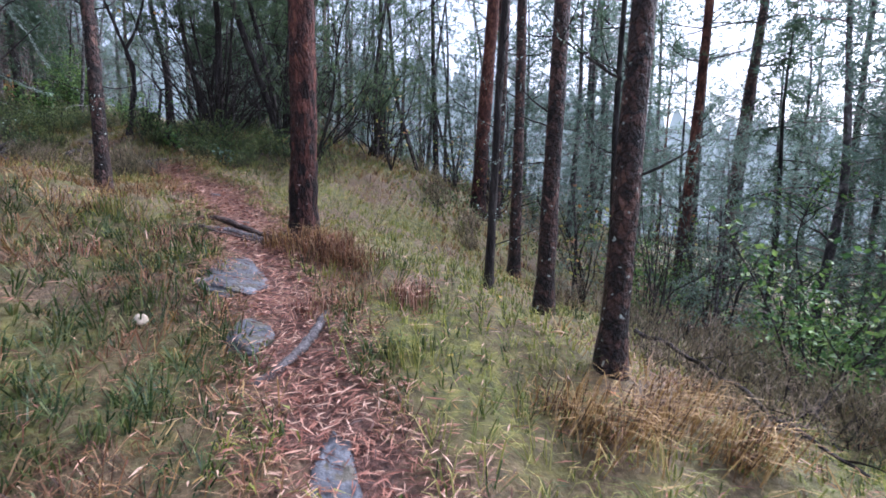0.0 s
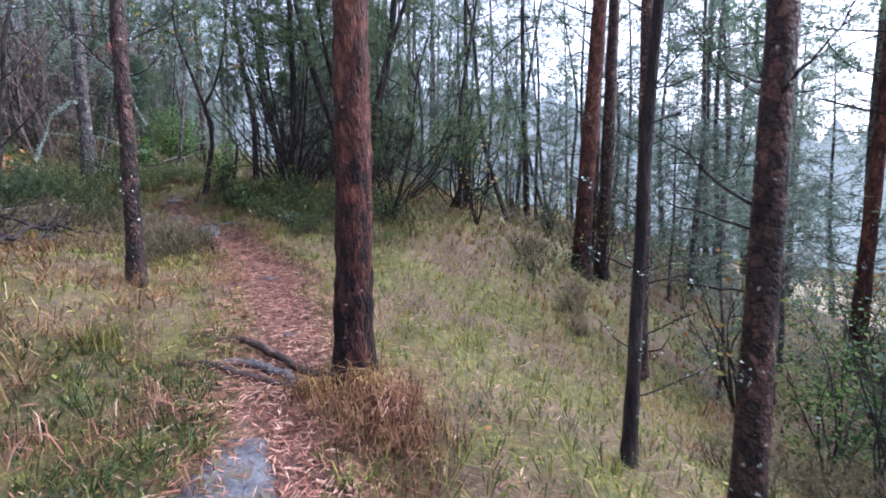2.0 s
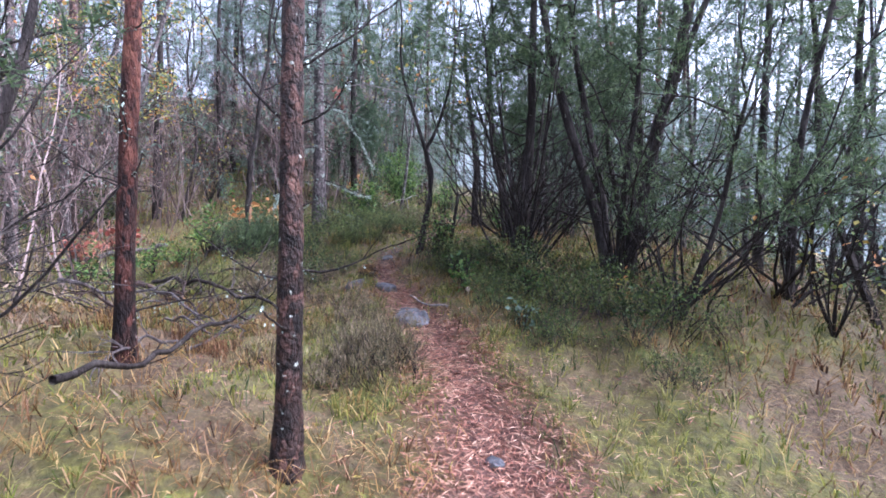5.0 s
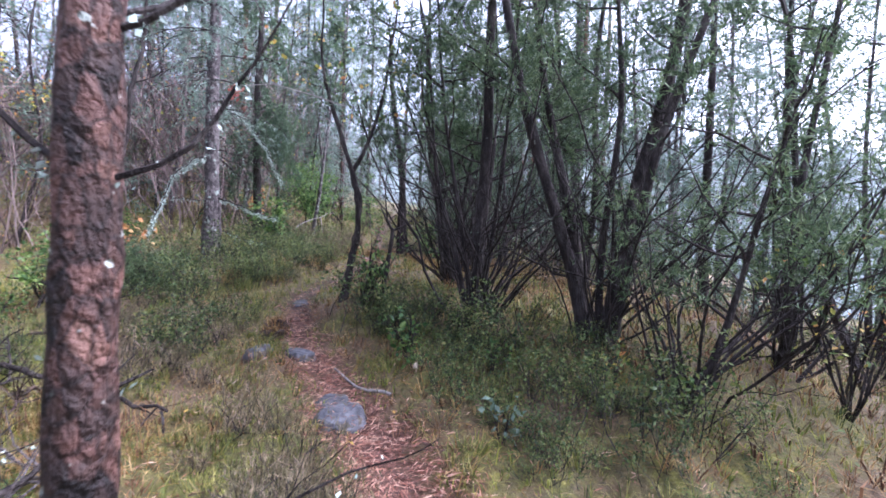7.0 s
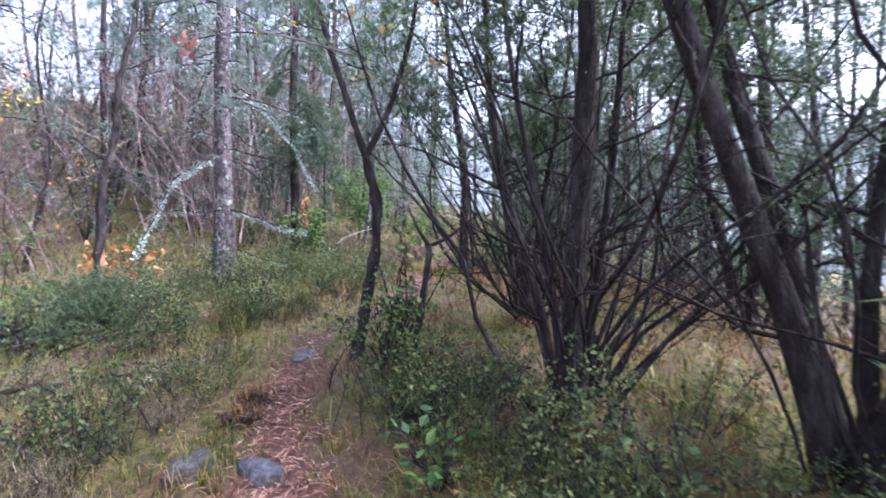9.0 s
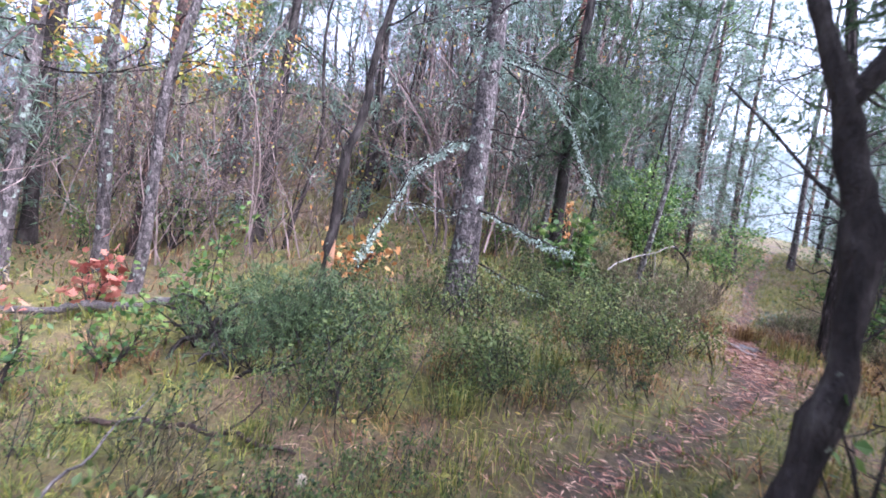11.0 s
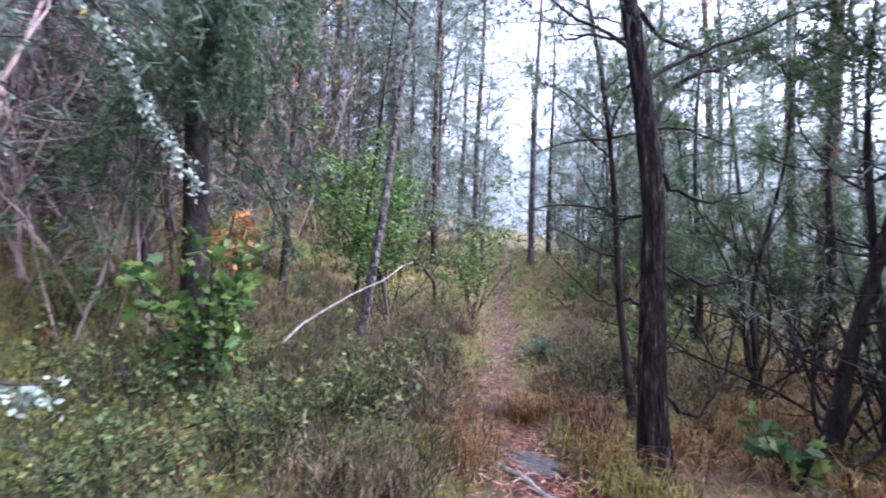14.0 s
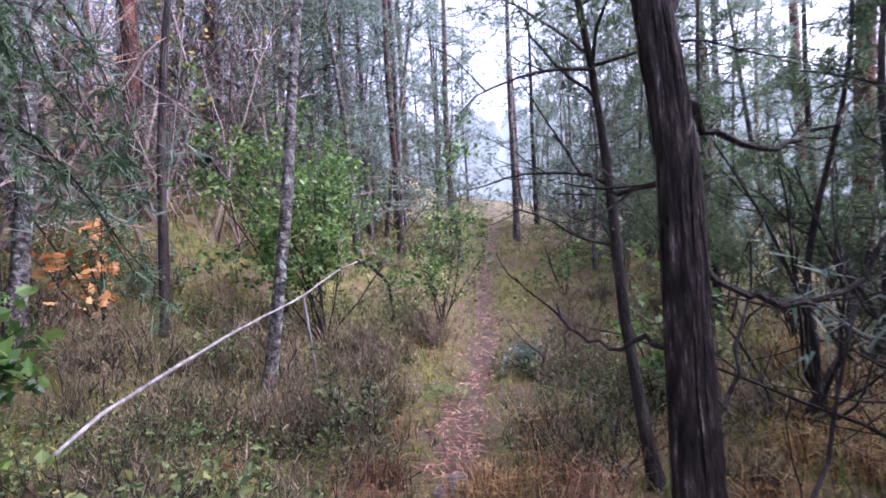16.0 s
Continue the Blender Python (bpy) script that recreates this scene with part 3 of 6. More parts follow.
def broadleaf(x, y, dia, height, label, seed, leaf=GREEN_LEAF, bark=BIRCH_BARK, leaf_from=0.35, size=0.045, count=900, lean=(0, 0), name="birch_tree", group="birches",
              spread=1.0, bend=0.12, limbs=16, lobes=False, fine=False):
    rng = np.random.RandomState(seed)
    tree = thing(name, x, y, label, "tree", group)
    line = trunk_line(height, lean, rng, bend, 36)
    body = Shape()
    tube(body, line, dia / 2 * (1 - 0.88 * np.clip(line[:, 2] / height, 0, 1)) * (1 + 0.3 * np.exp(-np.maximum(line[:, 2], 0) / 0.12)), 14 if fine else 8, 0.05, rng)
    part("trunk", body, bark, tree, smooth=True)
    wood, green = Shape(), Shape()
    tips = []
    for _ in range(limbs):
        zz = height * rng.uniform(leaf_from, 0.97)
        a = rng.uniform(0, 6.28)
        path = limb(on_line(line, zz), (math.cos(a), math.sin(a), 0.7), spread * rng.uniform(0.4, 1.1), rng, 6, 0.18, 0.1)
        tube(wood, path, np.linspace(0.011, 0.003, len(path)), 4, cap=False)
        twigs(wood, path, 0.003, rng, 6, 0.35, 0.0, 0.9, 3, tips, 3)
        tips += list(path[2:])
    tips = np.array(tips)
    at = tips[rng.randint(0, len(tips), count)] + rng.normal(0, 0.06, (count, 3))
    leaves(green, at, rng, size, 0.45, lobes)
    crown = part("crown", wood, DARK_BARK, tree)
    part("foliage", green, leaf, crown)
    return tree


# pines along the first slope
pine(-1.18, 3.93, 0.225, 13.0, "mature pine with flaking red-brown bark beside the trail", 11, (0.035, 0.0), RED_BARK, 0.52, (2.3, 5.5), 0.8, 0.35, False, bend=0.02, twiggy=0, rings=240, sides=44)
pine(-3.43, 4.62, 0.128, 9.5, "slender dark pine with lichen-spotted dead branches", 12, (0.01, 0.012), PINE_BARK, 0.5, (2.7, 4.4), 0.36, 0.85, bend=0.03, rings=200, sides=36,
     extra=((1.97, 36, 0.75, 0.55), (1.97, 214, 0.6, 0.8), (2.0, 120, 0.7, 0.5), (1.69, 210, 1.0, 0.75), (1.69, 30, 0.55, 0.15), (1.3, 40, 0.12, 0.1), (1.32, 200, 0.18, 0.2), (0.99, 36, 0.6, 0.05), (0.95, 205, 0.5, -0.4), (0.7, 300, 0.4, 0.1)))
pine(-5.20, 4.50, 0.135, 9.5, "slim reddish pine with bare lower branches", 13, (0.005, 0.0), RED_BARK, 0.5, (0.4, 4.4), 0.42, 0.8, bend=0.03)
pine(0.93, 2.33, 0.138, 10.0, "dark flaky-barked pine on the grassy slope", 14, (0.035, 0.0), PINE_BARK, 0.46, (0.9, 4.2), 0.5, 0.5, bend=0.02)
pine(0.79, 3.50, 0.135, 10.5, "lichen-flecked pine on the falling slope", 15, (0.03, 0.0), PINE_BARK, 0.46, (0.7, 4.2), 0.4, 0.7, bend=0.02)
pine(0.40, 4.00, 0.075, 7.0, "thin leaning pine sapling with bare trunk", 16, (0.06, 0.01), DARK_BARK, 0.6, (0.4, 4.0), 0.4, 0.5, bend=0.04)
pine(0.93, 6.70, 0.165, 12.0, "tall straight pine standing below the trail", 17, (0.02, 0.0), PINE_BARK, 0.5, (1.0, 5.5), 0.6, 0.9, bend=0.03)
pine(0.50, 9.40, 0.29, 14.0, "thick orange-barked pine among smaller trees", 18, (0.05, 0.0), RED_BARK, 0.5, (2.5, 6.5), 0.8, 1.2, bend=0.04)
pine(0.86, 9.75, 0.24, 13.0, "dark pine close beside an orange-barked one", 19, (0.05, 0.0), PINE_BARK, 0.5, (2.0, 6.0), 0.7, 1.2, bend=0.04)
pine(4.75, 9.90, 0.24, 12.5, "reddish pine with needles low on the slope", 20, (0.04, 0.0), RED_BARK, 0.38, (1.0, 4.5), 0.5, 1.4, bend=0.05, spread=2.0)
pine(5.90, 10.40, 0.26, 13.5, "leaning pine at the bright forest edge", 21, (0.07, 0.0), PINE_BARK, 0.36, (1.0, 4.5), 0.5, 1.4, bend=0.05, spread=2.2)
pine(2.70, 7.90, 0.13, 9.5, "young pine with dead twigs low down", 22, (0.02, 0.0), DARK_BARK, 0.4, (0.5, 3.6), 0.35, 1.0, bend=0.04)


# junipers: fans of dark stems with a dense green top
def juniper(x, y, label, seed, stems, thin, height, spread, foliage, name="juniper_bush", bark=DARK_BARK, low=1.2, twig=9, away=(0, 0), each=6, size=0.075, mat=JUNIPER_GREEN):
    """stems: (radius, lean x, lean y, height) of the thick ones; thin: how many arching thin ones."""
    rng = np.random.RandomState(seed)
    bush = thing(name, x, y, label, "juniper", "junipers")
    tips = []
    for r, lx, ly, h in stems:
        st = Shape()
        line = trunk_line(h, (lx, ly), rng, 0.06, 26)
        line[:, 0] += lx * 0.4 + rng.normal(0, 0.03)
        line[:, 1] += ly * 0.4 + rng.normal(0, 0.03)
        tube(st, line, r * (1 - 0.75 * np.clip(line[:, 2] / h, 0, 1)) * (1 + 0.5 * np.exp(-np.maximum(line[:, 2], 0) / 0.15)), 10, 0.07, rng)
        stem = part("stem", st, bark, bush, smooth=True)
        tw = Shape()
        for _ in range(twig):
            zz = rng.uniform(0.35, h * 0.98)
            a = rng.uniform(0, 6.28)
            path = limb(on_line(line, zz), (math.cos(a), math.sin(a), 0.35), rng.uniform(0.5, 1.25), rng, 7, 0.16, 0.35)
            tube(tw, path, np.linspace(0.012, 0.003, len(path)), 4, cap=False)
            t = []
            twigs(tw, path, 0.0032, rng, 7, 0.42, 0.2, 0.8, 3, t, 4, 1)
            tips += [p for p in t if p[2] > low] + [p for p in path[3:] if p[2] > low]
        part("twig_work", tw, DARK_BARK, stem)
    for _ in range(thin):
        st = Shape()
        a = rng.uniform(0, 6.28)
        d = np.array([math.cos(a) * spread, math.sin(a) * spread, 1.0]) + np.array([*away, 0])
        line = limb((rng.normal(0, 0.1), rng.normal(0, 0.1), -0.05), d, height * rng.uniform(0.45, 1.0), rng, 9, 0.15, 0.5)
        tube(st, line, np.linspace(0.014, 0.004, len(line)) * rng.uniform(0.7, 1.4), 5, cap=False)
        t = []
        twigs(st, line, 0.0035, rng, 9, 0.5, 0.25, 0.7, 3, t, 4, 1)
        tips += [p for p in t if p[2] > low] + [p for p in line[5:] if p[2] > low]
        part("stem", st, DARK_BARK, bush)
    tips = np.array(tips)
    if foliage and len(tips):
        green = Shape()
        pick = tips[rng.randint(0, len(tips), foliage)] + rng.normal(0, 0.05, (foliage, 3))
        needles(green, pick, rng, each, size, 0.011, 0.5)
        part("foliage", green, mat, bush, "green prickly sprays")
    return bush


juniper(-4.32, 8.77, "tall juniper with an upright trunk and thin bare stems", 31, [(0.075, 0.0, 0.0, 6.0), (0.03, 0.12, 0.05, 4.5), (0.028, -0.14, 0.0, 4.2), (0.03, -0.22, 0.1, 4.8), (0.026, -0.08, 0.22, 4.6)], 28, 3.0, 0.62, 6000, low=2.1, twig=15)
juniper(-3.05, 8.62, "large juniper with several thick leaning trunks", 32, [(0.08, 0.16, 0.02, 6.0), (0.066, -0.22, -0.03, 6.0), (0.055, -0.16, 0.04, 5.5), (0.05, 0.28, 0.02, 5.2), (0.04, 0.02, 0.1, 5.0)], 18, 2.8, 0.6, 5600, low=2.1, away=(0.3, -0.1), twig=13)
juniper(-1.55, 9.35, "spreading juniper with drooping green branches", 33, [(0.05, 0.1, 0.0, 4.2)], 18, 3.2, 0.85, 2400, low=0.8)
juniper(-2.35, 8.1, "low bare-twigged juniper at the thicket's edge", 34, [(0.03, 0.3, -0.1, 2.4)], 16, 2.4, 0.9, 700, low=0.7, away=(0.3, 0))
juniper(-5.3, 10.3, "slim dark juniper behind the thicket", 35, [(0.055, -0.1, 0.0, 5.0), (0.035, 0.1, 0.0, 4.0), (0.03, -0.2, -0.15, 3.8)], 18, 3.0, 0.7, 3600, low=1.5, twig=16, away=(-0.2, -0.25))
juniper(-3.6, 10.9, "dense dark juniper deep in the thicket", 36, [(0.06, 0.05, 0.0, 5.5), (0.05, -0.1, 0.0, 5.0)], 10, 3.0, 0.5, 3400, low=1.0)
juniper(-4.25, 2.95, "leaning half-dead juniper with bare grey twigs", 37, [(0.055, -0.05, 0.35, 2.4), (0.03, -0.25, 0.25, 2.2), (0.03, -0.2, 0.0, 3.2)], 20, 1.8, 1.0, 350, low=1.5)
juniper(-6.6, 3.2, "half-bare juniper in the undergrowth", 38, [(0.04, 0.05, 0.1, 2.8)], 12, 2.0, 0.8, 500, low=1.3)


# winding forked tree beside the trail
def winding_tree():
    rng = np.random.RandomState(41)
    tree = thing("rowan_tree", -5.92, 8.57, "thin winding dark-barked tree that forks above head height", "tree")
    body = Shape()
    across = np.array([0.78, 0.62, 0.0])

    def bend(points):
        pts = np.array([across * a + np.array([0, 0, h * 1.06]) for a, h in points])
        s = np.linspace(0, len(pts) - 1, 34)
        pts = np.stack([np.interp(s, np.arange(len(pts)), pts[:, k]) for k in range(3)], -1)
        for _ in range(3):
            pts[1:-1] = (pts[:-2] + 2 * pts[1:-1] + pts[2:]) / 4
        return pts

    line = bend([(-0.02, -0.2), (0.0, 0.05), (0.05, 0.25), (0.08, 0.5), (0.14, 0.78), (0.15, 1.08), (0.09, 1.28), (0.06, 1.45)])
    knots = 1 + 0.22 * np.exp(-((line[:, 2] - 0.72) / 0.07) ** 2) + 0.2 * np.exp(-((line[:, 2] - 1.12) / 0.06) ** 2) + 0.3 * np.exp(-np.maximum(line[:, 2], 0) / 0.1)
    tube(body, line, np.linspace(0.042, 0.034, 34) * knots, 14, 0.14, rng)
    part("trunk", body, DARK_BARK, tree, smooth=True)
    tips = []
    for points, r in (([(0.06, 1.42), (-0.03, 1.65), (-0.09, 1.85), (-0.2, 2.15), (-0.28, 2.4), (-0.34, 2.75), (-0.30, 3.2), (-0.42, 3.9)], 0.03),
                      ([(0.06, 1.42), (0.16, 1.58), (0.24, 1.75), (0.34, 2.05), (0.42, 2.35), (0.47, 2.8), (0.56, 3.3), (0.52, 3.9)], 0.027)):
        arm = Shape()
        path = bend(points)
        tube(arm, path, np.linspace(r, 0.008, len(path)), 8, 0.06, rng)
        twigs(arm, path, 0.005, rng, 9, 0.8, 0.0, 0.9, 4, tips, 5, 2)
        part("arm", arm, DARK_BARK, tree)
    pale = Shape()
    path = np.array([(0.0, -0.05, 2.25), (-0.3, -0.3, 2.35), (-0.6, -0.6, 2.42), (-0.9, -0.82, 2.36)])
    tube(pale, path, np.linspace(0.012, 0.004, 4), 5)
    twigs(pale, path, 0.003, rng, 6, 0.3)
    bare = part("dead_branch", pale, PALE_WOOD, tree, "pale bare branch")
    red = Shape()
    leaves(red, np.array([-0.9, -0.84, 2.3]) + rng.normal(0, 0.045, (15, 3)), rng, 0.06, 0.3, True)
    part("foliage", red, RED_LEAF, bare, "bright red autumn leaves")
    green = Shape()
    tips = np.array(tips)
    leaves(green, tips[rng.randint(0, len(tips), 150)], rng, 0.06, 0.5, True)
    part("foliage", green, YELLOW_LEAF, tree, "sparse yellow-green leaves")


winding_tree()


# lichen-hung spruce and the dark snag beside it
def old_spruce():
    rng = np.random.RandomState(51)
    tree = thing("spruce_tree", -9.48, 9.50, "old spruce with grey scaly bark and lichen-covered dead branches", "tree", "spruces")
    g = tree.matrix_world.translation
    line = trunk_line(9.0, (0.02, -0.015), rng, 0.03, 60)
    body = Shape()
    tube(body, line, 0.135 * (1 - 0.8 * np.clip(line[:, 2] / 9, 0, 1)) * (1 + 0.35 * np.exp(-np.maximum(line[:, 2], 0) / 0.3)), 24, 0.05, rng)
    part("trunk", body, LICHEN_BARK, tree, smooth=True)
    o = np.array(g)

    def arm(points, r, lichen, size, twig=8, drape=0.05):
        pts = np.array(points) - o
        s = np.linspace(0, len(pts) - 1, 16)
        pts = np.stack([np.interp(s, np.arange(len(pts)), pts[:, k]) for k in range(3)], -1) + rng.normal(0, 0.008, (16, 3))
        st = Shape()
        tube(st, pts, np.linspace(r, 0.005, 16), 6, 0.08, rng)
        twigs(st, pts, 0.003, rng, twig, 0.35, -0.6, 0.8)
        b = part("dead_branch", st, DARK_BARK, tree)
        if lichen:
            lic = Shape()
            lichen_on(lic, pts, rng, lichen, size, drape)
            part("lichen", lic, LICHEN, b, "thick pale blue-green lichen")

    arm([(-9.46, 9.50, 4.42), (-9.50, 9.15, 4.36), (-9.50, 8.85, 4.05), (-9.45, 8.55, 3.45), (-9.42, 8.40, 3.1)], 0.02, 900, 0.035, 10, 0.09)
    arm([(-9.38, 9.50, 3.72), (-9.42, 9.1, 3.66), (-9.5, 8.75, 3.66)], 0.011, 120, 0.022, 6)
    arm([(-9.35, 9.50, 3.74), (-9.1, 9.75, 3.62), (-8.95, 10.05, 3.50), (-8.85, 10.35, 3.45)], 0.017, 420, 0.03, 8, 0.07)
    arm([(-9.44, 9.60, 5.4), (-9.5, 10.1, 5.3), (-9.45, 10.6, 4.8), (-9.40, 11.0, 4.15)], 0.02, 700, 0.035, 12, 0.09)
    arm([(-9.40, 9.60, 4.45), (-9.2, 9.85, 4.3), (-9.1, 9.95, 3.95), (-9.15, 9.9, 3.6)], 0.012, 60, 0.02, 8)
    arm([(-9.42, 9.60, 3.2), (-9.15, 9.9, 3.05), (-8.95, 10.2, 2.98)], 0.010, 110, 0.022, 4)
    for _ in range(14):
        a, zz = rng.uniform(0, 6.28), rng.uniform(1.0, 3.4)
        p = limb(on_line(line, zz), (math.cos(a), math.sin(a), 0.0), rng.uniform(0.4, 1.2), rng, 5, 0.12, -0.6) + o
        arm(p, 0.009, int(rng.uniform(10, 60)), 0.022, 5)
    wood, green, lic = Shape(), Shape(), Shape()
    tips = []
    for zz in np.linspace(2.6, 8.8, 16):
        for _ in range(5):
            a = rng.uniform(0, 6.28)
            p = limb(on_line(line, zz), (math.cos(a), math.sin(a), 0.1), (2.0 - 0.19 * zz) * rng.uniform(0.6, 1.1), rng, 7, 0.1, -0.8)
            tube(wood, p, np.linspace(0.012, 0.003, len(p)), 4, cap=False)
            t = []
            twigs(wood, p, 0.003, rng, 8, 0.4, -0.9, 0.6, 3, t, 3)
            tips += t
            lichen_on(lic, p, rng, 25, 0.028, 0.1)
    needles(green, np.array(tips), rng, 8, 0.085, 0.011, -0.8)
    crown = part("crown", wood, DARK_BARK, tree)
    part("foliage", green, HAZY_GREY_NEEDLES, crown)
    part("lichen", lic, LICHEN, crown, "hanging grey-green lichen")


old_spruce()


def dark_snag():
    rng = np.random.RandomState(52)
    tree = thing("dead_tree", -10.10, 8.20, "dark leaning dead trunk with split bark showing orange wood", "tree")
    turns = np.array([(-0.02, -0.2), (0.0, 0.0), (0.03, 0.4), (0.05, 0.78), (0.04, 1.2), (0.06, 1.62), (0.14, 1.85), (0.175, 2.1), (0.17, 2.4), (0.2, 2.8), (0.33, 3.4), (0.34, 4.2), (0.5, 5.4)])
    s = np.linspace(0, len(turns) - 1, 48)
    a, h = (np.interp(s, np.arange(len(turns)), turns[:, k]) for k in (0, 1))
    line = np.stack([0.162 * a + 0.05 * h, 0.986 * a, h], -1) + rng.normal(0, 0.006, (48, 3)) * np.array([1, 1, 0])
    body = Shape()
    tube(body, line, np.linspace(0.058, 0.026, 48), 12, 0.12, rng)
    part("trunk", body, DARK_BARK, tree, smooth=True)
    scar = Shape()
    a, b = on_line(line, 0.25), on_line(line, 0.68)
    tube(scar, np.linspace(a, b, 8) + np.array([0.028, 0.028, 0]) * 1.2, 0.035 * np.sin(np.linspace(0.3, 2.9, 8)), 8, 0.1, rng)
    part("bare_patch", scar, RAW_WOOD, tree, "raw orange wood")
    for zz in (1.5, 1.75, 2.3, 2.9, 3.4):
        st = Shape()
        an = rng.uniform(0, 6.28)
        p = limb(on_line(line, zz), (math.cos(an), math.sin(an), 0.4), rng.uniform(0.3, 0.8), rng, 6, 0.2, 0.6)
        tube(st, p, np.linspace(0.014, 0.004, len(p)), 5, 0.1, rng)
        twigs(st, p, 0.003, rng, 4, 0.25)
        part("dead_branch", st, DARK_BARK, tree)


dark_snag()
drooper = spruce(-10.75, 11.6, 0.2, 9.5, "spruce with long hanging dark green branches", 53, 1.7, droop=-2.0, spread=1.5, each=14)



def hanging_boughs(tree, seed):
    """Long boughs with curtains of needles towards the trail."""
    rng = np.random.RandomState(seed)
    base = np.array(tree.matrix_world.translation)
    for tx, ty, tz in ((-9.35, 11.1, 5.05), (-9.6, 11.25, 5.3), (-9.75, 10.9, 5.1), (-9.95, 11.6, 4.9), (-9.5, 11.6, 5.5)):
        a, b = np.array([-10.75, 11.6, tz + 0.45]) - base, np.array([tx, ty, tz]) - base
        u = np.linspace(0, 1, 12)[:, None]
        path = a + (b - a) * u + np.array([0, 0, 0.25]) * np.sin(np.pi * u) + rng.normal(0, 0.01, (12, 3))
        wood, green = Shape(), Shape()
        tube(wood, path, np.linspace(0.02, 0.004, 12), 5, 0.06, rng)
        pts = []
        for _ in range(26):
            p = path[rng.randint(4, 12)] + rng.normal(0, 0.05, 3)
            hang = limb(p, (rng.normal(0, 0.35), rng.normal(0, 0.35), -0.6), rng.uniform(0.3, 0.8), rng, 9, 0.1, -1.6)
            ribbon(wood, hang, 0.004, 0.0015, rng)
            pts.append(hang)
        needles(green, np.concatenate(pts), rng, 20, 0.055, 0.009, -1.2)
        bough = part("bough", wood, DARK_BARK, tree)
        part("foliage", green, NEEDLES, bough, "dark green hanging sprays")


hanging_boughs(drooper, 54)

# birches and saplings on the far side of the hollow
broadleaf(-12.2, 5.9, 0.17, 8.5, "lichened birch with a few yellow-green leaves", 61, YELLOW_LEAF, LICHEN_BARK, 0.25, 0.06, 2400, (0.0, 0.0), fine=True, spread=1.3, limbs=20)
broadleaf(-11.1, 6.45, 0.13, 7.0, "leaning grey birch with yellow leaves", 62, YELLOW_LEAF, LICHEN_BARK, 0.28, 0.06, 2000, (0.05, 0.12), fine=True, spread=1.2, limbs=18)
broadleaf(-13.8, 4.7, 0.2, 9.0, "birch with yellowing crown", 63, YELLOW_LEAF, DARK_BARK, 0.3, 0.06, 2000, spread=1.6, limbs=24)
broadleaf(-14.2, 7.4, 0.15, 9.0, "thin pale birch with yellow leaves", 64, YELLOW_LEAF, BIRCH_BARK, 0.25, 0.06, 1800, spread=1.4, limbs=22)
broadleaf(-10.55, 13.1, 0.10, 7.0, "slim grey birch rising through heather", 65, GREEN_LEAF, BIRCH_BARK, 0.4, 0.045, 900, (0.10, 0.12), fine=True, bend=0.05)
broadleaf(-11.4, 12.8, 0.075, 6.5, "thin dark birch with few leaves", 66, YELLOW_LEAF, DARK_BARK, 0.5, 0.045, 350, (0.0, 0.06), fine=True, bend=0.1)
broadleaf(-11.6, 11.95, 0.115, 7.0, "leaning birch with pale-flecked bark", 67, GREEN_LEAF, BIRCH_BARK, 0.5, 0.045, 600, (-0.05, 0.18), fine=True, bend=0.08)
broadleaf(-12.05, 12.95, 0.03, 3.2, "thin white crooked birch sapling", 68, YELLOW_LEAF, PALE_WOOD, 0.35, 0.06, 60, (0.16, 0.14), bend=0.08, limbs=7, spread=0.6)
pine(-13.4, 13.4, 0.19, 11.0, "straight dark red pine on the rise", 69, (0.0, 0.0), RED_BARK, 0.55, (1.5, 5.0), 0.8, 0.8, bend=0.03)
pine(-14.6, 15.0, 0.16, 11.0, "dark pine further up the rise", 70, (0.0, 0.0), PINE_BARK, 0.5, (1.5, 5.0), 0.8, 0.9, bend=0.03)
pine(-11.55, 13.95, 0.05, 5.5, "thin dark leaning dead pole", 71, (0.10, 0.04), DARK_BARK, 0.7, (1.0, 4.5), 0.4, 0.5, bend=0.03, spread=0.8)
pine(-12.9, 17.2, 0.13, 10.0, "slim pine beyond the leafy shrub", 72, (0.0, 0.0), PINE_BARK, 0.35, (0.8, 3.0), 0.5, 1.0, needle_mat=HAZY_GREY_NEEDLES)
pine(-13.8, 20.0, 0.16, 11.0, "pine beside the rising trail", 73, (0.0, 0.0), PINE_BARK, 0.35, (0.8, 3.0), 0.5, 1.0, needle_mat=HAZY_GREY_NEEDLES)
pine(-6.85, 19.3, 0.26, 13.0, "orange-barked pine at the bright clearing", 74, (0.02, 0.0), RED_BARK, 0.45, (2.0, 5.5), 0.7, 1.3)
pine(-5.2, 18.4, 0.2, 12.0, "reddish pine below the trail", 75, (0.03, 0.0), RED_BARK, 0.4, (1.5, 4.5), 0.6, 1.4)
pine(-7.3, 25.0, 0.28, 13.0, "tall reddish pine in the distance", 76, (0.0, 0.0), RED_BARK, 0.45, (2.0, 5.0), 0.9, 1.3, fine=False)


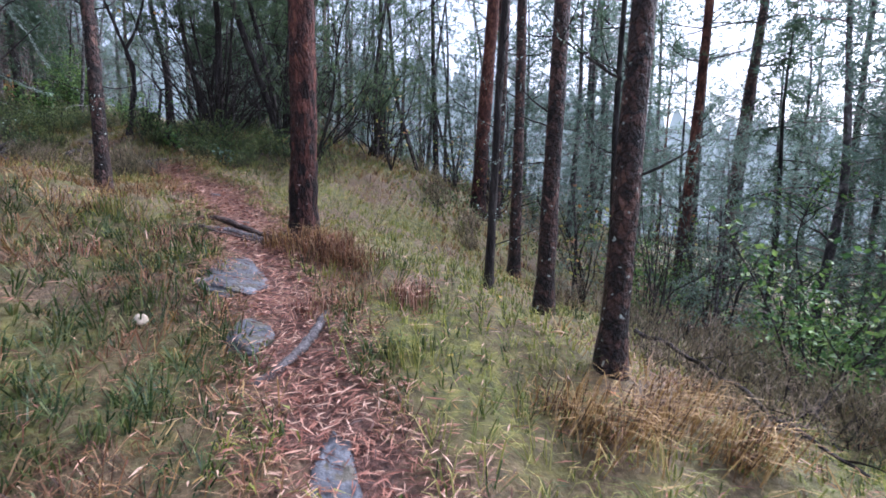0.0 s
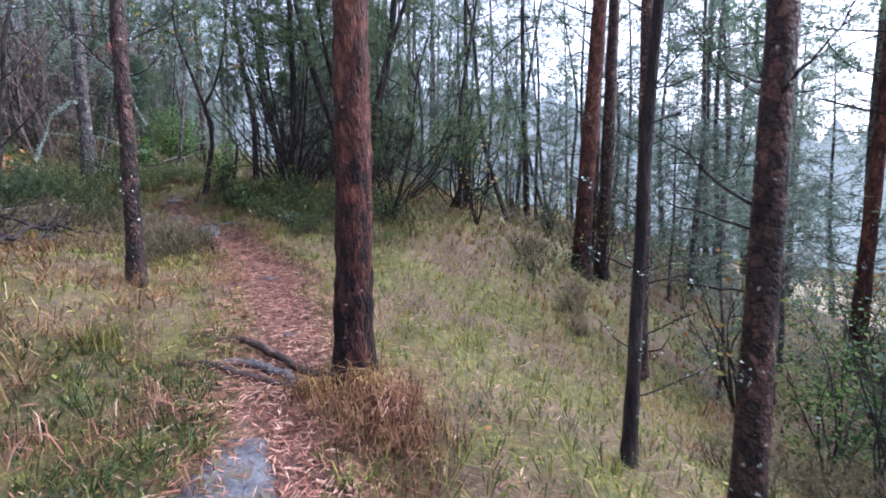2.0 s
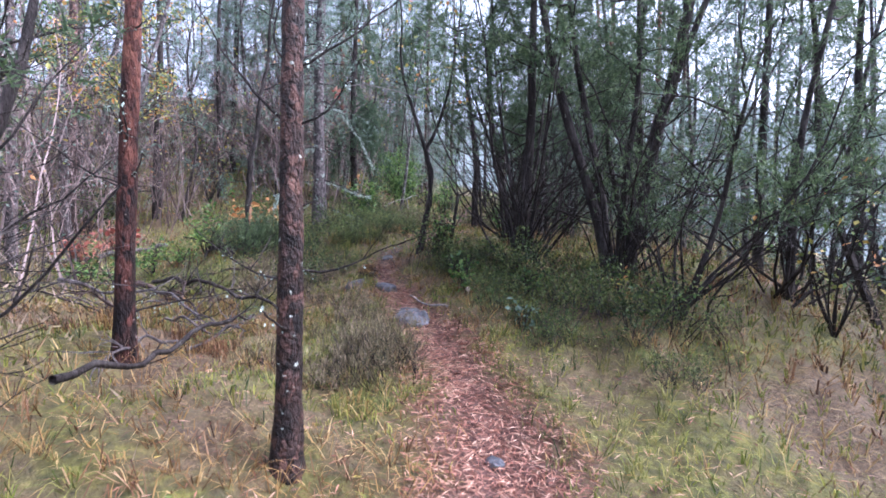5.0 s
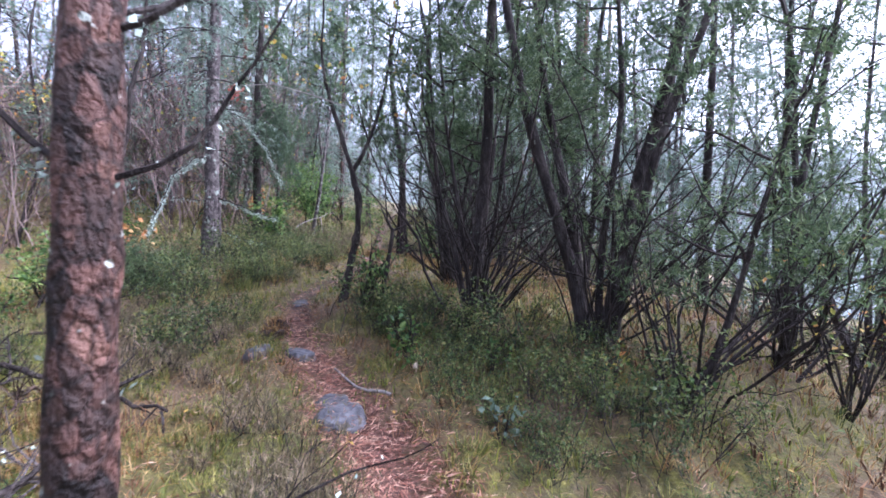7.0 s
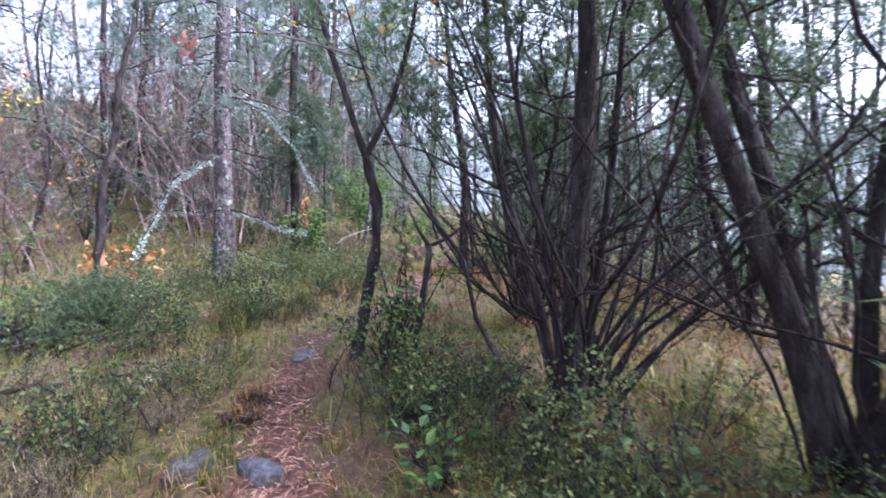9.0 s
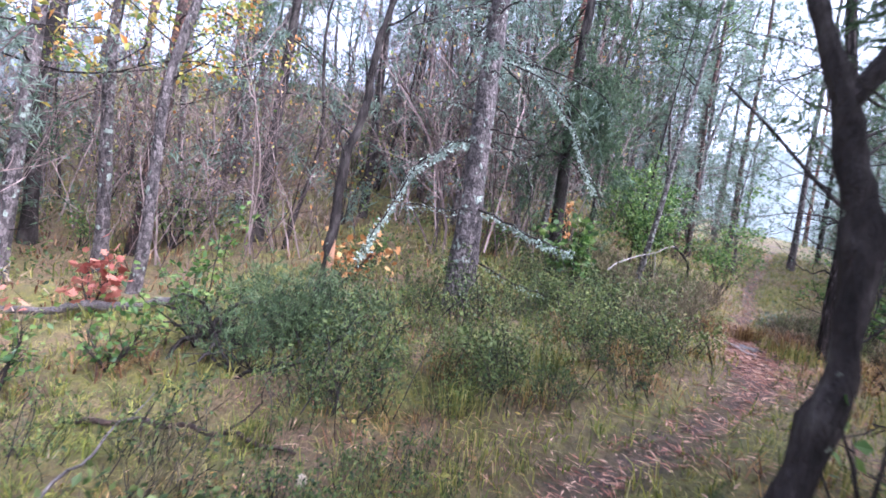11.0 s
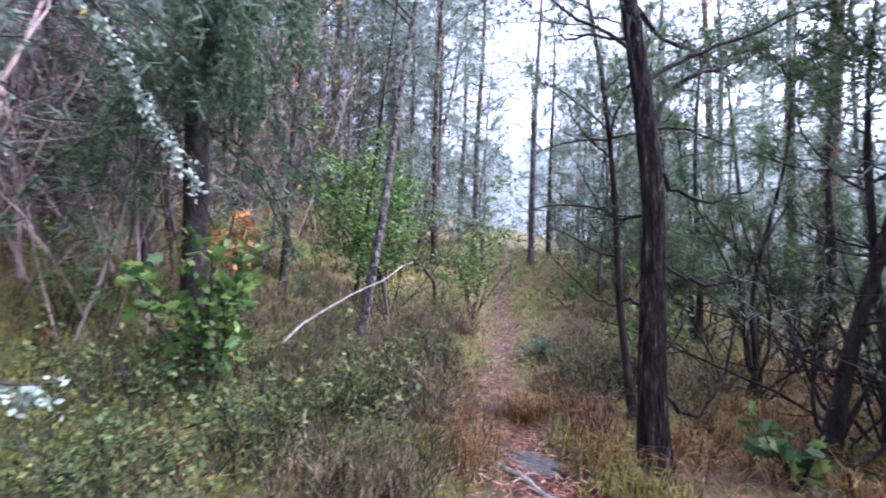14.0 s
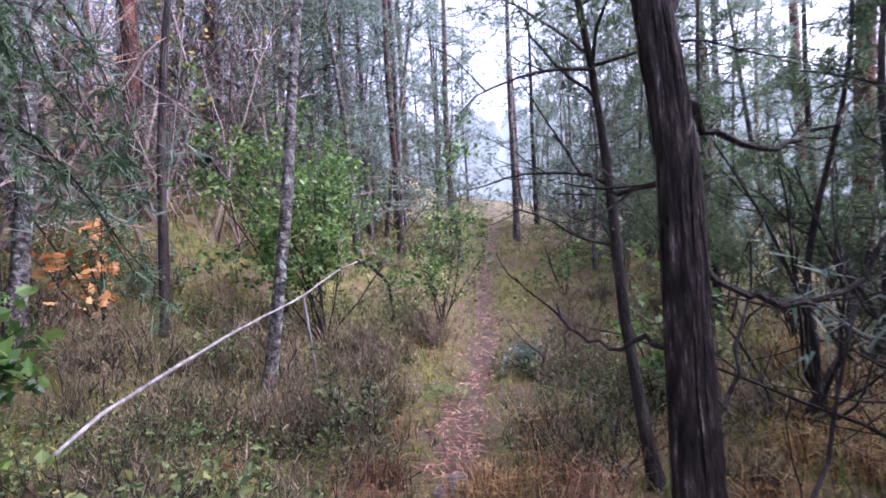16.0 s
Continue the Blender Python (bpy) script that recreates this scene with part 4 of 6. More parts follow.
# old juniper trunk close beside the upper trail, with hooked dead branches
def gnarled_juniper():
    rng = np.random.RandomState(81)
    tree = thing("juniper_tree", -7.78, 12.84, "old gnarled juniper with shaggy fibrous bark and hooked dead branches", "tree", "junipers")
    line = trunk_line(5.0, (-0.088, 0.014), rng, 0.05, 70)
    a = np.linspace(0, 2 * np.pi, 54, endpoint=False)
    r = 0.074 * (1 - 0.55 * np.clip(line[:, 2] / 5, 0, 1)) * (1 + 0.35 * np.exp(-np.maximum(line[:, 2], 0) / 0.2))
    flute = 1 + 0.10 * np.sin(3 * a[None] + line[:, 2:] * 1.3) + 0.07 * np.sin(7 * a[None] - line[:, 2:] * 2.1) + rng.normal(0, 0.07, (1, 54)) + rng.normal(0, 0.022, (70, 54))
    v = line[:, None] + (r[:, None] * flute)[..., None] * np.stack([np.cos(a), np.sin(a), 0 * a], -1)[None]
    i, j = np.meshgrid(np.arange(69), np.arange(54), indexing="ij")
    k = (j + 1) % 54
    body = Shape()
    body.add(v, np.stack([i * 54 + j, i * 54 + k, (i + 1) * 54 + k, (i + 1) * 54 + j], -1).reshape(-1, 4))
    trunk = part("trunk", body, JUNIPER_BARK, tree, smooth=True)
    fibre = Shape()
    for _ in range(260):
        k0, turn, n = rng.randint(2, 58), rng.uniform(0, 6.28), rng.randint(4, 11)
        k = np.arange(k0, min(k0 + n, 70))
        lift = 1.04 + 0.12 * np.linspace(-1, 1, len(k)) ** 4 * rng.uniform(0.2, 1.0)
        w = turn + np.cumsum(rng.normal(0, 0.03, len(k)))
        pts = line[k] + (r[k] * (1.05 + 0.1 * np.sin(3 * w + line[k, 2] * 1.3)) * lift)[:, None] * np.stack([np.cos(w), np.sin(w), 0 * w], -1)
        wide = (np.stack([-np.sin(w), np.cos(w), 0 * w], -1)) * (0.006 * rng.uniform(0.5, 1.5) * np.sin(np.linspace(0.25, 2.9, len(k))))[:, None]
        v = np.stack([pts - wide, pts + wide], 1).reshape(-1, 3)
        i = np.arange(len(k) - 1) * 2
        fibre.add(v, np.stack([i, i + 1, i + 3, i + 2], -1))
    part("bark_fibre", fibre, JUNIPER_BARK, trunk, "shaggy strips of peeling bark")
    side = np.array([0.85, 0.52, 0])
    fore = np.array([-0.52, 0.85, 0])

    def hook(z, out, sag, tip, depth=0.0, r0=0.016, n=5):
        st = Shape()
        b = on_line(line, z)
        s = np.linspace(0, 1, 14)[:, None]
        path = b + side * out * s + fore * depth * s + np.array([0, 0, 1.0]) * (-sag * np.sin(np.pi * s * 0.75) + tip * s**3) + rng.normal(0, 0.012, (14, 3))
        tube(st, path, np.linspace(r0, 0.004, 14), 6, 0.1, rng)
        twigs(st, path, 0.004, rng, n, 0.35, 0.5, 0.9, 3, None, 4, 1)
        part("dead_branch", st, DARK_BARK, tree)

    hook(0.55, 0.55, 0.35, 0.75, 0.1, 0.018, 4)
    hook(0.8, 0.35, 0.2, 0.6, 0.3)
    hook(1.25, 0.7, 0.25, 0.5, -0.1)
    hook(1.5, -0.35, 0.05, 0.25, 0.3, 0.012)
    hook(1.75, 0.9, 0.2, 0.3, 0.4)
    hook(1.0, -0.4, 0.1, 0.15, 0.2, 0.012)
    for z, w, ln in ((1.95, side + np.array([0, 0, 0.9]), 1.5), (2.3, side * 0.9 + fore * 0.4 + np.array([0, 0, 0.7]), 1.4), (2.5, -side + np.array([0, 0, 0.6]), 1.1), (2.6, fore - side * 0.5 + np.array([0, 0, 0.5]), 1.2),
                     (2.2, -side * 0.8 - fore * 0.3 + np.array([0, 0, 0.5]), 1.3), (2.9, side + fore, 1.3), (3.2, -side, 1.2)):
        st, tips = Shape(), []
        path = limb(on_line(line, z), w, ln, rng, 10, 0.17, 0.3)
        tube(st, path, np.linspace(0.012 if w @ side < 0 else 0.021, 0.004, len(path)), 7, 0.1, rng)
        twigs(st, path, 0.004, rng, 11, 0.6, 0.2, 0.9, 4, tips, 5, 2)
        b = part("branch", st, DARK_BARK, tree)
        green = Shape()
        needles(green, [p for p in tips if rng.rand() < 0.6], rng, 8, 0.05, 0.008, 0.4)
        part("foliage", green, JUNIPER_GREEN, b)


gnarled_juniper()
juniper(-8.1, 13.78, "thin crooked juniper stem with short dead twigs", 82, [(0.034, -0.15, 0.0, 4.2)], 0, 2.0, 0.4, 500, low=2.2, twig=16)
juniper(-7.02, 14.05, "curved dark juniper trunk leaning outwards", 83, [(0.056, 0.17, 0.09, 3.8)], 5, 2.4, 0.8, 1100, low=2.3, twig=20)
juniper(-6.6, 14.4, "bare-branched juniper with drooping limbs", 84, [(0.042, 0.0, 0.0, 3.4), (0.03, 0.25, 0.1, 3.0)], 10, 2.4, 0.9, 700, low=2.2, twig=18)
juniper(-7.5, 15.2, "spindly juniper with upswept bare stems", 85, [(0.03, 0.1, 0.0, 3.2)], 9, 2.2, 0.5, 900, low=1.8, twig=8)
juniper(-8.4, 18.3, "dense bluish juniper beside the climbing trail", 86, [(0.06, 0.0, 0.0, 4.6), (0.04, -0.1, 0.1, 4.0)], 12, 3.0, 0.5, 4200, low=0.3, size=0.10)
juniper(-7.0, 17.0, "dark full juniper below the trail", 87, [(0.06, 0.05, 0.0, 4.4)], 12, 3.0, 0.6, 3600, low=0.4, size=0.10)
juniper(-4.9, 15.3, "green juniper on the lower side", 88, [(0.05, 0.05, 0.0, 4.2)], 10, 2.8, 0.6, 1800, low=1.2, size=0.09)
juniper(-9.9, 21.5, "juniper at the head of the trail", 89, [(0.06, 0.0, 0.0, 4.2)], 10, 2.8, 0.6, 3400, low=0.3, size=0.11)


# ---- shrubs with large leaves ----
def leafy_shrub(x, y, height, spread, count, size, mat, label, seed, name="hazel_shrub", lobes=False, stems=9, category="shrub", group="", wood=DARK_BARK, low=0.25, twig=9, sub=1):
    rng = np.random.RandomState(seed)
    bush = thing(name, x, y, label, category, group)
    st, tips = Shape(), []
    for _ in range(stems):
        a = rng.uniform(0, 6.28)
        k = rng.uniform(0.1, 0.8) * spread / height
        line = limb((0, 0, -0.03), (math.cos(a) * k, math.sin(a) * k, 1), height * rng.uniform(0.6, 1.05), rng, 7, 0.12, 0.1)
        tube(st, line, np.linspace(0.011, 0.003, len(line)), 4, cap=False)
        twigs(st, line, 0.003, rng, twig, spread * 0.45, 0.0, 1.0, 3, tips, 3, sub)
    part("twig_work", st, wood, bush)
    tips = np.array([p for p in tips if p[2] > low * height])
    green = Shape()
    leaves(green, tips[rng.randint(0, len(tips), count)] + rng.normal(0, 0.04, (count, 3)), rng, size, 0.5, lobes)
    part("foliage", green, mat, bush)
    return bush


leafy_shrub(-11.0, 14.0, 2.1, 1.5, 4600, 0.06, GREEN_LEAF, "broad green-leaved shrub behind a fallen pale branch", 91)
leafy_shrub(-12.2, 14.9, 1.8, 1.1, 2200, 0.055, GREEN_LEAF, "tall shrub with broad green leaves", 92)
leafy_shrub(-10.9, 15.6, 1.3, 0.8, 1200, 0.05, GREEN_LEAF, "small green shrub beside the trail", 93)
leafy_shrub(-9.92, 11.36, 0.95, 0.42, 230, 0.095, GREEN_LEAF, "oak sapling with lobed bright green leaves", 94, "oak_sapling", True, 5)
leafy_shrub(-10.4, 11.45, 1.1, 0.4, 150, 0.09, GREEN_LEAF, "oak sapling with lobed green leaves", 95, "oak_sapling", True, 4)
leafy_shrub(-7.12, 13.15, 0.45, 0.25, 30, 0.11, GREEN_LEAF, "oak seedling with pale green leaves at a trunk's foot", 96, "oak_sapling", True, 3)
leafy_shrub(-11.75, 12.5, 0.85, 0.4, 130, 0.08, ORANGE_LEAF, "maple sapling with glowing orange leaves", 97, "maple_sapling", True, 4)
leafy_shrub(-10.7, 8.55, 0.6, 0.7, 130, 0.10, ORANGE_LEAF, "low maple sapling with layered orange leaves", 98, "maple_sapling", True, 6)
leafy_shrub(-10.6, 6.2, 0.6, 0.5, 120, 0.09, RED_LEAF, "red-leaved seedling beside a fallen log", 99, "maple_sapling", True, 5)
leafy_shrub(-9.9, 5.5, 0.5, 0.6, 110, 0.08, RED_LEAF, "low seedling with bright red leaves", 100, "maple_sapling", True, 5)
leafy_shrub(-9.55, 15.3, 0.45, 0.4, 260, 0.055, HAZY_GREY_NEEDLES, "low bush with blue-green rounded leaves", 101, "honeysuckle_bush")
leafy_shrub(-5.6, 8.5, 0.6, 0.45, 260, 0.055, GREEN_LEAF, "glossy green shrub round a winding trunk", 102, "holly_shrub")
leafy_shrub(-5.7, 8.85, 0.8, 0.3, 120, 0.06, GREEN_LEAF, "leafy sapling with a broken top", 103, "rowan_sapling")
leafy_shrub(-4.62, 7.85, 0.35, 0.3, 90, 0.07, GREEN_LEAF, "glossy blue-green seedling among bilberry", 105, "holly_shrub")
for k, (sx, sy, tall, leaf) in enumerate(((-3.42, 7.08, 0.3, HAZY_GREY_NEEDLES), (-4.42, 7.62, 0.26, GREEN_LEAF), (-3.8, 7.84, 0.3, GREEN_LEAF), (-2.82, 7.92, 0.35, YELLOW_LEAF), (-4.9, 8.1, 0.3, GREEN_LEAF), (-2.3, 8.05, 0.3, GREEN_LEAF))):
    leafy_shrub(sx, sy, tall, 0.2, 42, 0.06, leaf, "young broad-leaved seedling among bilberry", 130 + k, "holly_shrub", group="seedlings under the junipers", stems=3)
for k, (sx, sy, tall) in enumerate(((-8.9, 6.1, 0.5), (-8.3, 5.5, 0.45), (-9.3, 6.6, 0.4), (-9.0, 5.3, 0.55))):
    leafy_shrub(sx, sy, tall, 0.5, 200, 0.06, GREEN_LEAF, "low green seedlings in the hollow", 120 + k, "rowan_seedling", group="seedlings in the hollow", stems=6)
for k, (sx, sy) in enumerate(((3.6, 4.4), (4.6, 5.2), (3.2, 6.2), (5.4, 3.6), (2.4, 6.0), (6.4, 6.6), (4.2, 8.2), (2.6, 3.1))):
    leafy_shrub(sx, sy, 1.2 + 0.3 * (k % 3), 0.9, 900, 0.05, GREEN_LEAF, "straggly green-leaved shrub on the lower slope", 110 + k, "birch_shrub", group="slope shrubs")


def broken_sapling(x, y):
    rng = np.random.RandomState(104)
    ob = thing("broken_sapling", x, y, "dark snapped sapling that ends in a bent fork", "tree")
    body = Shape()
    stem = limb((0, 0, -0.05), (0.03, 0.05, 1), 0.85, rng, 9, 0.05)
    tube(body, stem, np.linspace(0.03, 0.024, len(stem)), 9, 0.1, rng)
    part("trunk", body, DARK_BARK, ob, smooth=True)
    for way, ln, rise in (((-0.5, -0.6, 0.7), 0.32, 0.9), ((0.6, 0.7, 0.35), 0.4, 0.3)):
        st = Shape()
        path = limb(stem[-1], way, ln, rng, 7, 0.12, rise)
        tube(st, path, np.linspace(0.018, 0.006, len(path)), 7, 0.08, rng)
        twigs(st, path, 0.003, rng, 3, 0.2)
        part("arm", st, DARK_BARK, ob)


broken_sapling(-5.5, 8.75)
juniper(-9.15, 7.95, "low soft juniper bush with dense green sprays", 354, [], 18, 0.42, 0.9, 1100, low=0.05)

# ---- undergrowth: bilberry, heather ----
def bilberry(seed, height=0.32, spread=0.28, count=430, mat=BILBERRY, name="bilberry_bush", size=0.022, label="low bilberry bush with small glossy leaves", stems=18):
    rng = np.random.RandomState(seed)
    bush = tagged(new(name), label, "shrub", "bilberry bushes" if mat is BILBERRY else "heather clumps")
    st, tips = Shape(), []
    for _ in range(stems):
        a = rng.uniform(0, 6.28)
        k = rng.uniform(0, 1.1) * spread / height
        line = limb((rng.normal(0, spread * 0.35), rng.normal(0, spread * 0.35), -0.04), (math.cos(a) * k, math.sin(a) * k, 1), height * rng.uniform(0.6, 1.15), rng, 4, 0.15, 0)
        ribbon(st, line, 0.003, 0.0014, rng)
        tips += list(line[2:])
        twigs(st, line, 0.0013, rng, 3, height * 0.4, 0.2, 0.9, 3, tips, 2)
    part("twig_work", st, DARK_BARK, bush)
    tips = np.array(tips)
    green = Shape()
    if mat is BILBERRY:
        top = tips[np.argsort(tips[:, 2] + 0.6 * np.hypot(tips[:, 0], tips[:, 1]) + rng.normal(0, 0.05, len(tips)))[len(tips) // 3:]]
        leaves(green, top[rng.randint(0, len(top), count)] + rng.normal(0, 0.016, (count, 3)), rng, size, 0.5)
    else:
        needles(green, tips[rng.randint(0, len(tips), count)] + rng.normal(0, 0.012, (count, 3)), rng, 2, 0.055, 0.0036, 1.8)
    part("foliage" if mat is BILBERRY else "sprig", green, mat, bush)
    return bush


def scatter(kinds, spots, seed, low=0.7, high=1.3):
    """The first kinds stand at the first spots; the rest are copies."""
    rng = np.random.RandomState(seed)
    for i, (x, y) in enumerate(spots):
        s = rng.uniform(low, high)
        m = pose(x, y, float(ground(x, y)), rng.normal(0, 5), rng.normal(0, 5), rng.uniform(0, 360)) @ Matrix.Diagonal((s, s, s, 1))
        if i < len(kinds):
            kinds[i].matrix_basis = m
        else:
            copy_thing(kinds[i % len(kinds)], m)


def spots_in(areas, seed, clear=0.33):
    """Places spread over round areas (x, y, radius, count), clear of the trail."""
    rng = np.random.RandomState(seed)
    out = []
    for x, y, r, n in areas:
        for _ in range(n):
            a, d = rng.uniform(0, 6.28), r * math.sqrt(rng.rand())
            p = (x + d * math.cos(a), y + d * math.sin(a))
            if trail_distance(*p) > clear + 0.12:
                out.append(p)
    return out


scatter([bilberry(s) for s in (201, 202, 203, 204, 205)],
        spots_in([(-4.6, 8.0, 0.75, 26), (-3.5, 7.9, 0.8, 22), (-5.4, 8.6, 0.7, 22), (-2.6, 7.6, 0.8, 12), (-7.6, 9.2, 0.7, 22), (-8.6, 9.9, 0.8, 26), (-9.0, 10.9, 0.9, 30), (-8.4, 8.6, 0.8, 22),
                  (-9.6, 11.9, 0.7, 18), (-7.4, 8.0, 0.7, 12), (-9.6, 9.2, 0.7, 14), (-8.1, 10.6, 0.5, 14), (-10.8, 14.6, 1.0, 12), (-11.8, 13.0, 1.1, 14), (-12.5, 15.5, 1.5, 14), (-8.4, 14.3, 0.6, 6), (-6.9, 7.5, 0.6, 8), (-10.5, 10.6, 1.0, 14), (-9.8, 12.4, 0.8, 9), (-10.8, 13.6, 0.8, 8), (-8.9, 15.0, 0.7, 7), (-8.2, 6.4, 0.8, 8), (-3.0, 7.35, 0.6, 12), (-2.3, 7.3, 0.6, 9), (-3.7, 7.4, 0.5, 8)], 1), 2, 0.5, 1.45)
scatter([bilberry(s, 0.25, 0.2, 340, HEATHER, "heather_clump", 0.02, "brownish heather clump with faded flower sprigs", 30) for s in (211, 212, 213)],
        spots_in([(-9.6, 12.6, 0.9, 20), (-9.1, 11.9, 0.6, 8), (-10.4, 14.6, 0.8, 18), (-10.6, 13.2, 0.9, 20), (-8.5, 11.6, 0.5, 8), (-9.4, 15.6, 0.9, 16), (-11.5, 12.2, 1.0, 12), (-8.6, 13.4, 0.5, 7), (-3.9, 5.9, 0.4, 6), (2.5, 2.7, 0.9, 10), (3.0, 3.8, 0.9, 10), (0.35, 7.3, 0.6, 4), (0.0, 8.6, 0.6, 3), (1.5, 4.6, 0.6, 7), (1.9, 2.9, 0.7, 9), (-6.9, 7.2, 0.9, 7), (-4.2, 5.4, 0.5, 5),
                  (-4.6, 6.2, 0.5, 6), (-8.0, 14.6, 0.8, 8), (-12.5, 17.5, 1.5, 18), (-9.6, 18.0, 1.2, 14)], 3), 4)


# ---- stones, roots, logs and other small things ----
def stone(x, y, sx, sy, sz, label, seed, sink=0.4, turn=0.0, name="stone", mat=None, category="stone", group="stones in the trail"):
    rng = np.random.RandomState(seed)
    bm = bmesh.new()
    bmesh.ops.create_icosphere(bm, subdivisions=4, radius=1.0)
    off = Vector(rng.uniform(-50, 50, 3))
    for v in bm.verts:
        k = 1 + 0.28 * noise.noise(v.co * 1.1 + off) + 0.12 * noise.noise(v.co * 3 + off) + 0.06 * noise.noise(v.co * 8 + off)
        v.co = v.co * k
        v.co = Vector((v.co.x * sx, v.co.y * sy, max(min(v.co.z, 0.75 + 0.12 * noise.noise(v.co * 2 + off)), -0.9) * sz))
    me = bpy.data.meshes.new(name)
    bm.to_mesh(me)
    bm.free()
    for p in me.polygons:
        p.use_smooth = True
    me.materials.append(mat or STONE)
    ob = new(name, me)
    e = 0.15
    g = float(ground(x, y))
    nx, ny = -(float(ground(x + e, y)) - g) / e, -(float(ground(x, y + e)) - g) / e
    tilt = Vector((0, 0, 1)).rotation_difference(Vector((nx, ny, 1))).to_matrix().to_4x4()
    ob.matrix_world = Matrix.Translation((x, y, g + sz * (0.75 - sink) - 0.75 * sz * 0.4)) @ tilt @ pose(0, 0, 0, 0, 0, turn)
    return tagged(ob, label, category, group)


SLABS = [
    stone(-1.27, 2.88, 0.20, 0.36, 0.045, "flat bluish-grey rock slab bared by the trail", 301, turn=20),
    stone(-0.89, 2.20, 0.10, 0.17, 0.045, "small grey rock set in the trail", 302, turn=10),
    stone(-0.25, 1.40, 0.085, 0.30, 0.035, "worn pale rock slab in the trail", 303, turn=15),
    stone(-4.62, 6.90, 0.20, 0.17, 0.14, "rounded grey boulder in the trail", 304),
    stone(-6.02, 7.40, 0.17, 0.14, 0.12, "mossy grey stone beside the trail", 305),
    stone(-5.70, 7.62, 0.17, 0.07, 0.10, "long grey stone forming a step", 306, turn=20),
    stone(-4.85, 7.10, 0.13, 0.12, 0.06, "flat stone in the trail", 307),
]
stone(-8.34, 12.42, 0.2, 0.14, 0.04, "flat wet stone in the trail", 308)
stone(-9.0, 13.2, 0.12, 0.16, 0.04, "small worn stone in the trail", 309)
stone(-6.75, 8.72, 0.12, 0.10, 0.05, "dark wet stone in the trail", 310)
stone(-2.75, 5.5, 0.06, 0.05, 0.04, "little stone among needles", 311)
stone(-1.9, 4.4, 0.05, 0.04, 0.03, "little stone among needles", 312)


def lying(name, pts, r0, r1, mat, label, category, seed, lift=0.0, sides=9, n=24, twig=0, on_ground=True, group="", rough=0.09):
    """A log, root or stick laid along points of the plan; heights are above the ground, or true where on_ground is off."""
    rng = np.random.RandomState(seed)
    pts = np.array(pts, float)
    s = np.linspace(0, len(pts) - 1, n)
    k = np.arange(len(pts))
    line = np.stack([np.interp(s, k, pts[:, i]) for i in range(3)], -1)
    for _ in range(2):
        line[1:-1] = (line[:-2] + line[1:-1] * 2 + line[2:]) / 4
    if on_ground:
        line[:, 2] += ground(line[:, 0], line[:, 1]) + lift
    line = line + rng.normal(0, r0 * 0.12, line.shape)
    o = line[0].copy()
    sh = Shape()
    tube(sh, line - o, np.linspace(r0, r1, n), sides, rough, rng)
    ob = part(name, sh, mat, smooth=True)
    ob.location = o
    if twig:
        tw = Shape()
        twigs(tw, line - o, r1 * 0.5 + 0.002, rng, twig, 0.4, 0.3, 0.9)
        part("twig_work", tw, mat, ob)
    return tagged(ob, label, category, group)


lying("tree_root", [(-2.1, 3.97, -0.01), (-1.95, 3.98, 0.05), (-1.7, 3.95, 0.06), (-1.45, 3.86, 0.025), (-1.22, 3.9, 0.0)], 0.02, 0.03, ROOT_BARK, "dark arching pine root across the trail", "root", 321, group="pine roots")
lying("tree_root", [(-2.2, 3.55, -0.015), (-1.95, 3.6, 0.018), (-1.65, 3.68, 0.012), (-1.4, 3.72, 0.005), (-1.22, 3.85, 0.01)], 0.024, 0.026, ROOT_BARK, "dark gnarled pine root across the trail", "root", 322, group="pine roots")
lying("tree_root", [(-1.95, 3.74, -0.005), (-1.75, 3.8, 0.015), (-1.45, 3.79, 0.015)], 0.03, 0.034, ROOT_GREY, "worn grey root between darker ones", "root", 323, group="pine roots")
lying("tree_root", [(-0.60, 2.55, 0.0), (-0.59, 2.35, 0.02), (-0.62, 2.12, 0.02), (-0.72, 1.88, -0.01)], 0.022, 0.028, ROOT_GREY, "bare grey root running down the trail's edge", "root", 324, group="pine roots")
lying("tree_root", [(-4.4, 7.25, 0.01), (-4.75, 7.3, 0.025), (-5.2, 7.55, 0.01)], 0.014, 0.01, PALE_WOOD, "thin root crossing the needles", "root", 325, group="pine roots")
lying("tree_root", [(-8.0, 12.1, 0.01), (-8.25, 12.2, 0.02), (-8.55, 12.2, 0.01)], 0.02, 0.012, PALE_WOOD, "thin pale root across the upper trail", "root", 327, group="pine roots")
lying("tree_root", [(-7.9, 12.3, 0.01), (-8.2, 12.42, 0.025), (-8.5, 12.45, 0.01)], 0.018, 0.01, ROOT_BARK, "thin dark root across the upper trail", "root", 328, group="pine roots")
lying("fallen_log", [(-11.2, 4.6, 0.12), (-10.7, 5.3, 0.14), (-10.4, 6.9, 0.1)], 0.05, 0.035, ROOT_GREY, "grey fallen log among red seedlings", "log", 331)
lying("fallen_log", [(-8.3, 5.2, 0.06), (-7.9, 5.9, 0.06), (-7.75, 6.25, 0.0)], 0.04, 0.022, ROOT_BARK, "dark rotting log in the grass", "log", 332, twig=5, rough=0.25)
lying("fallen_branch", [(-8.6, 6.6, 0.03), (-8.2, 7.2, 0.08), (-7.7, 7.75, 0.03)], 0.018, 0.012, ROOT_BARK, "thin dark fallen branch", "branch", 333, twig=5)
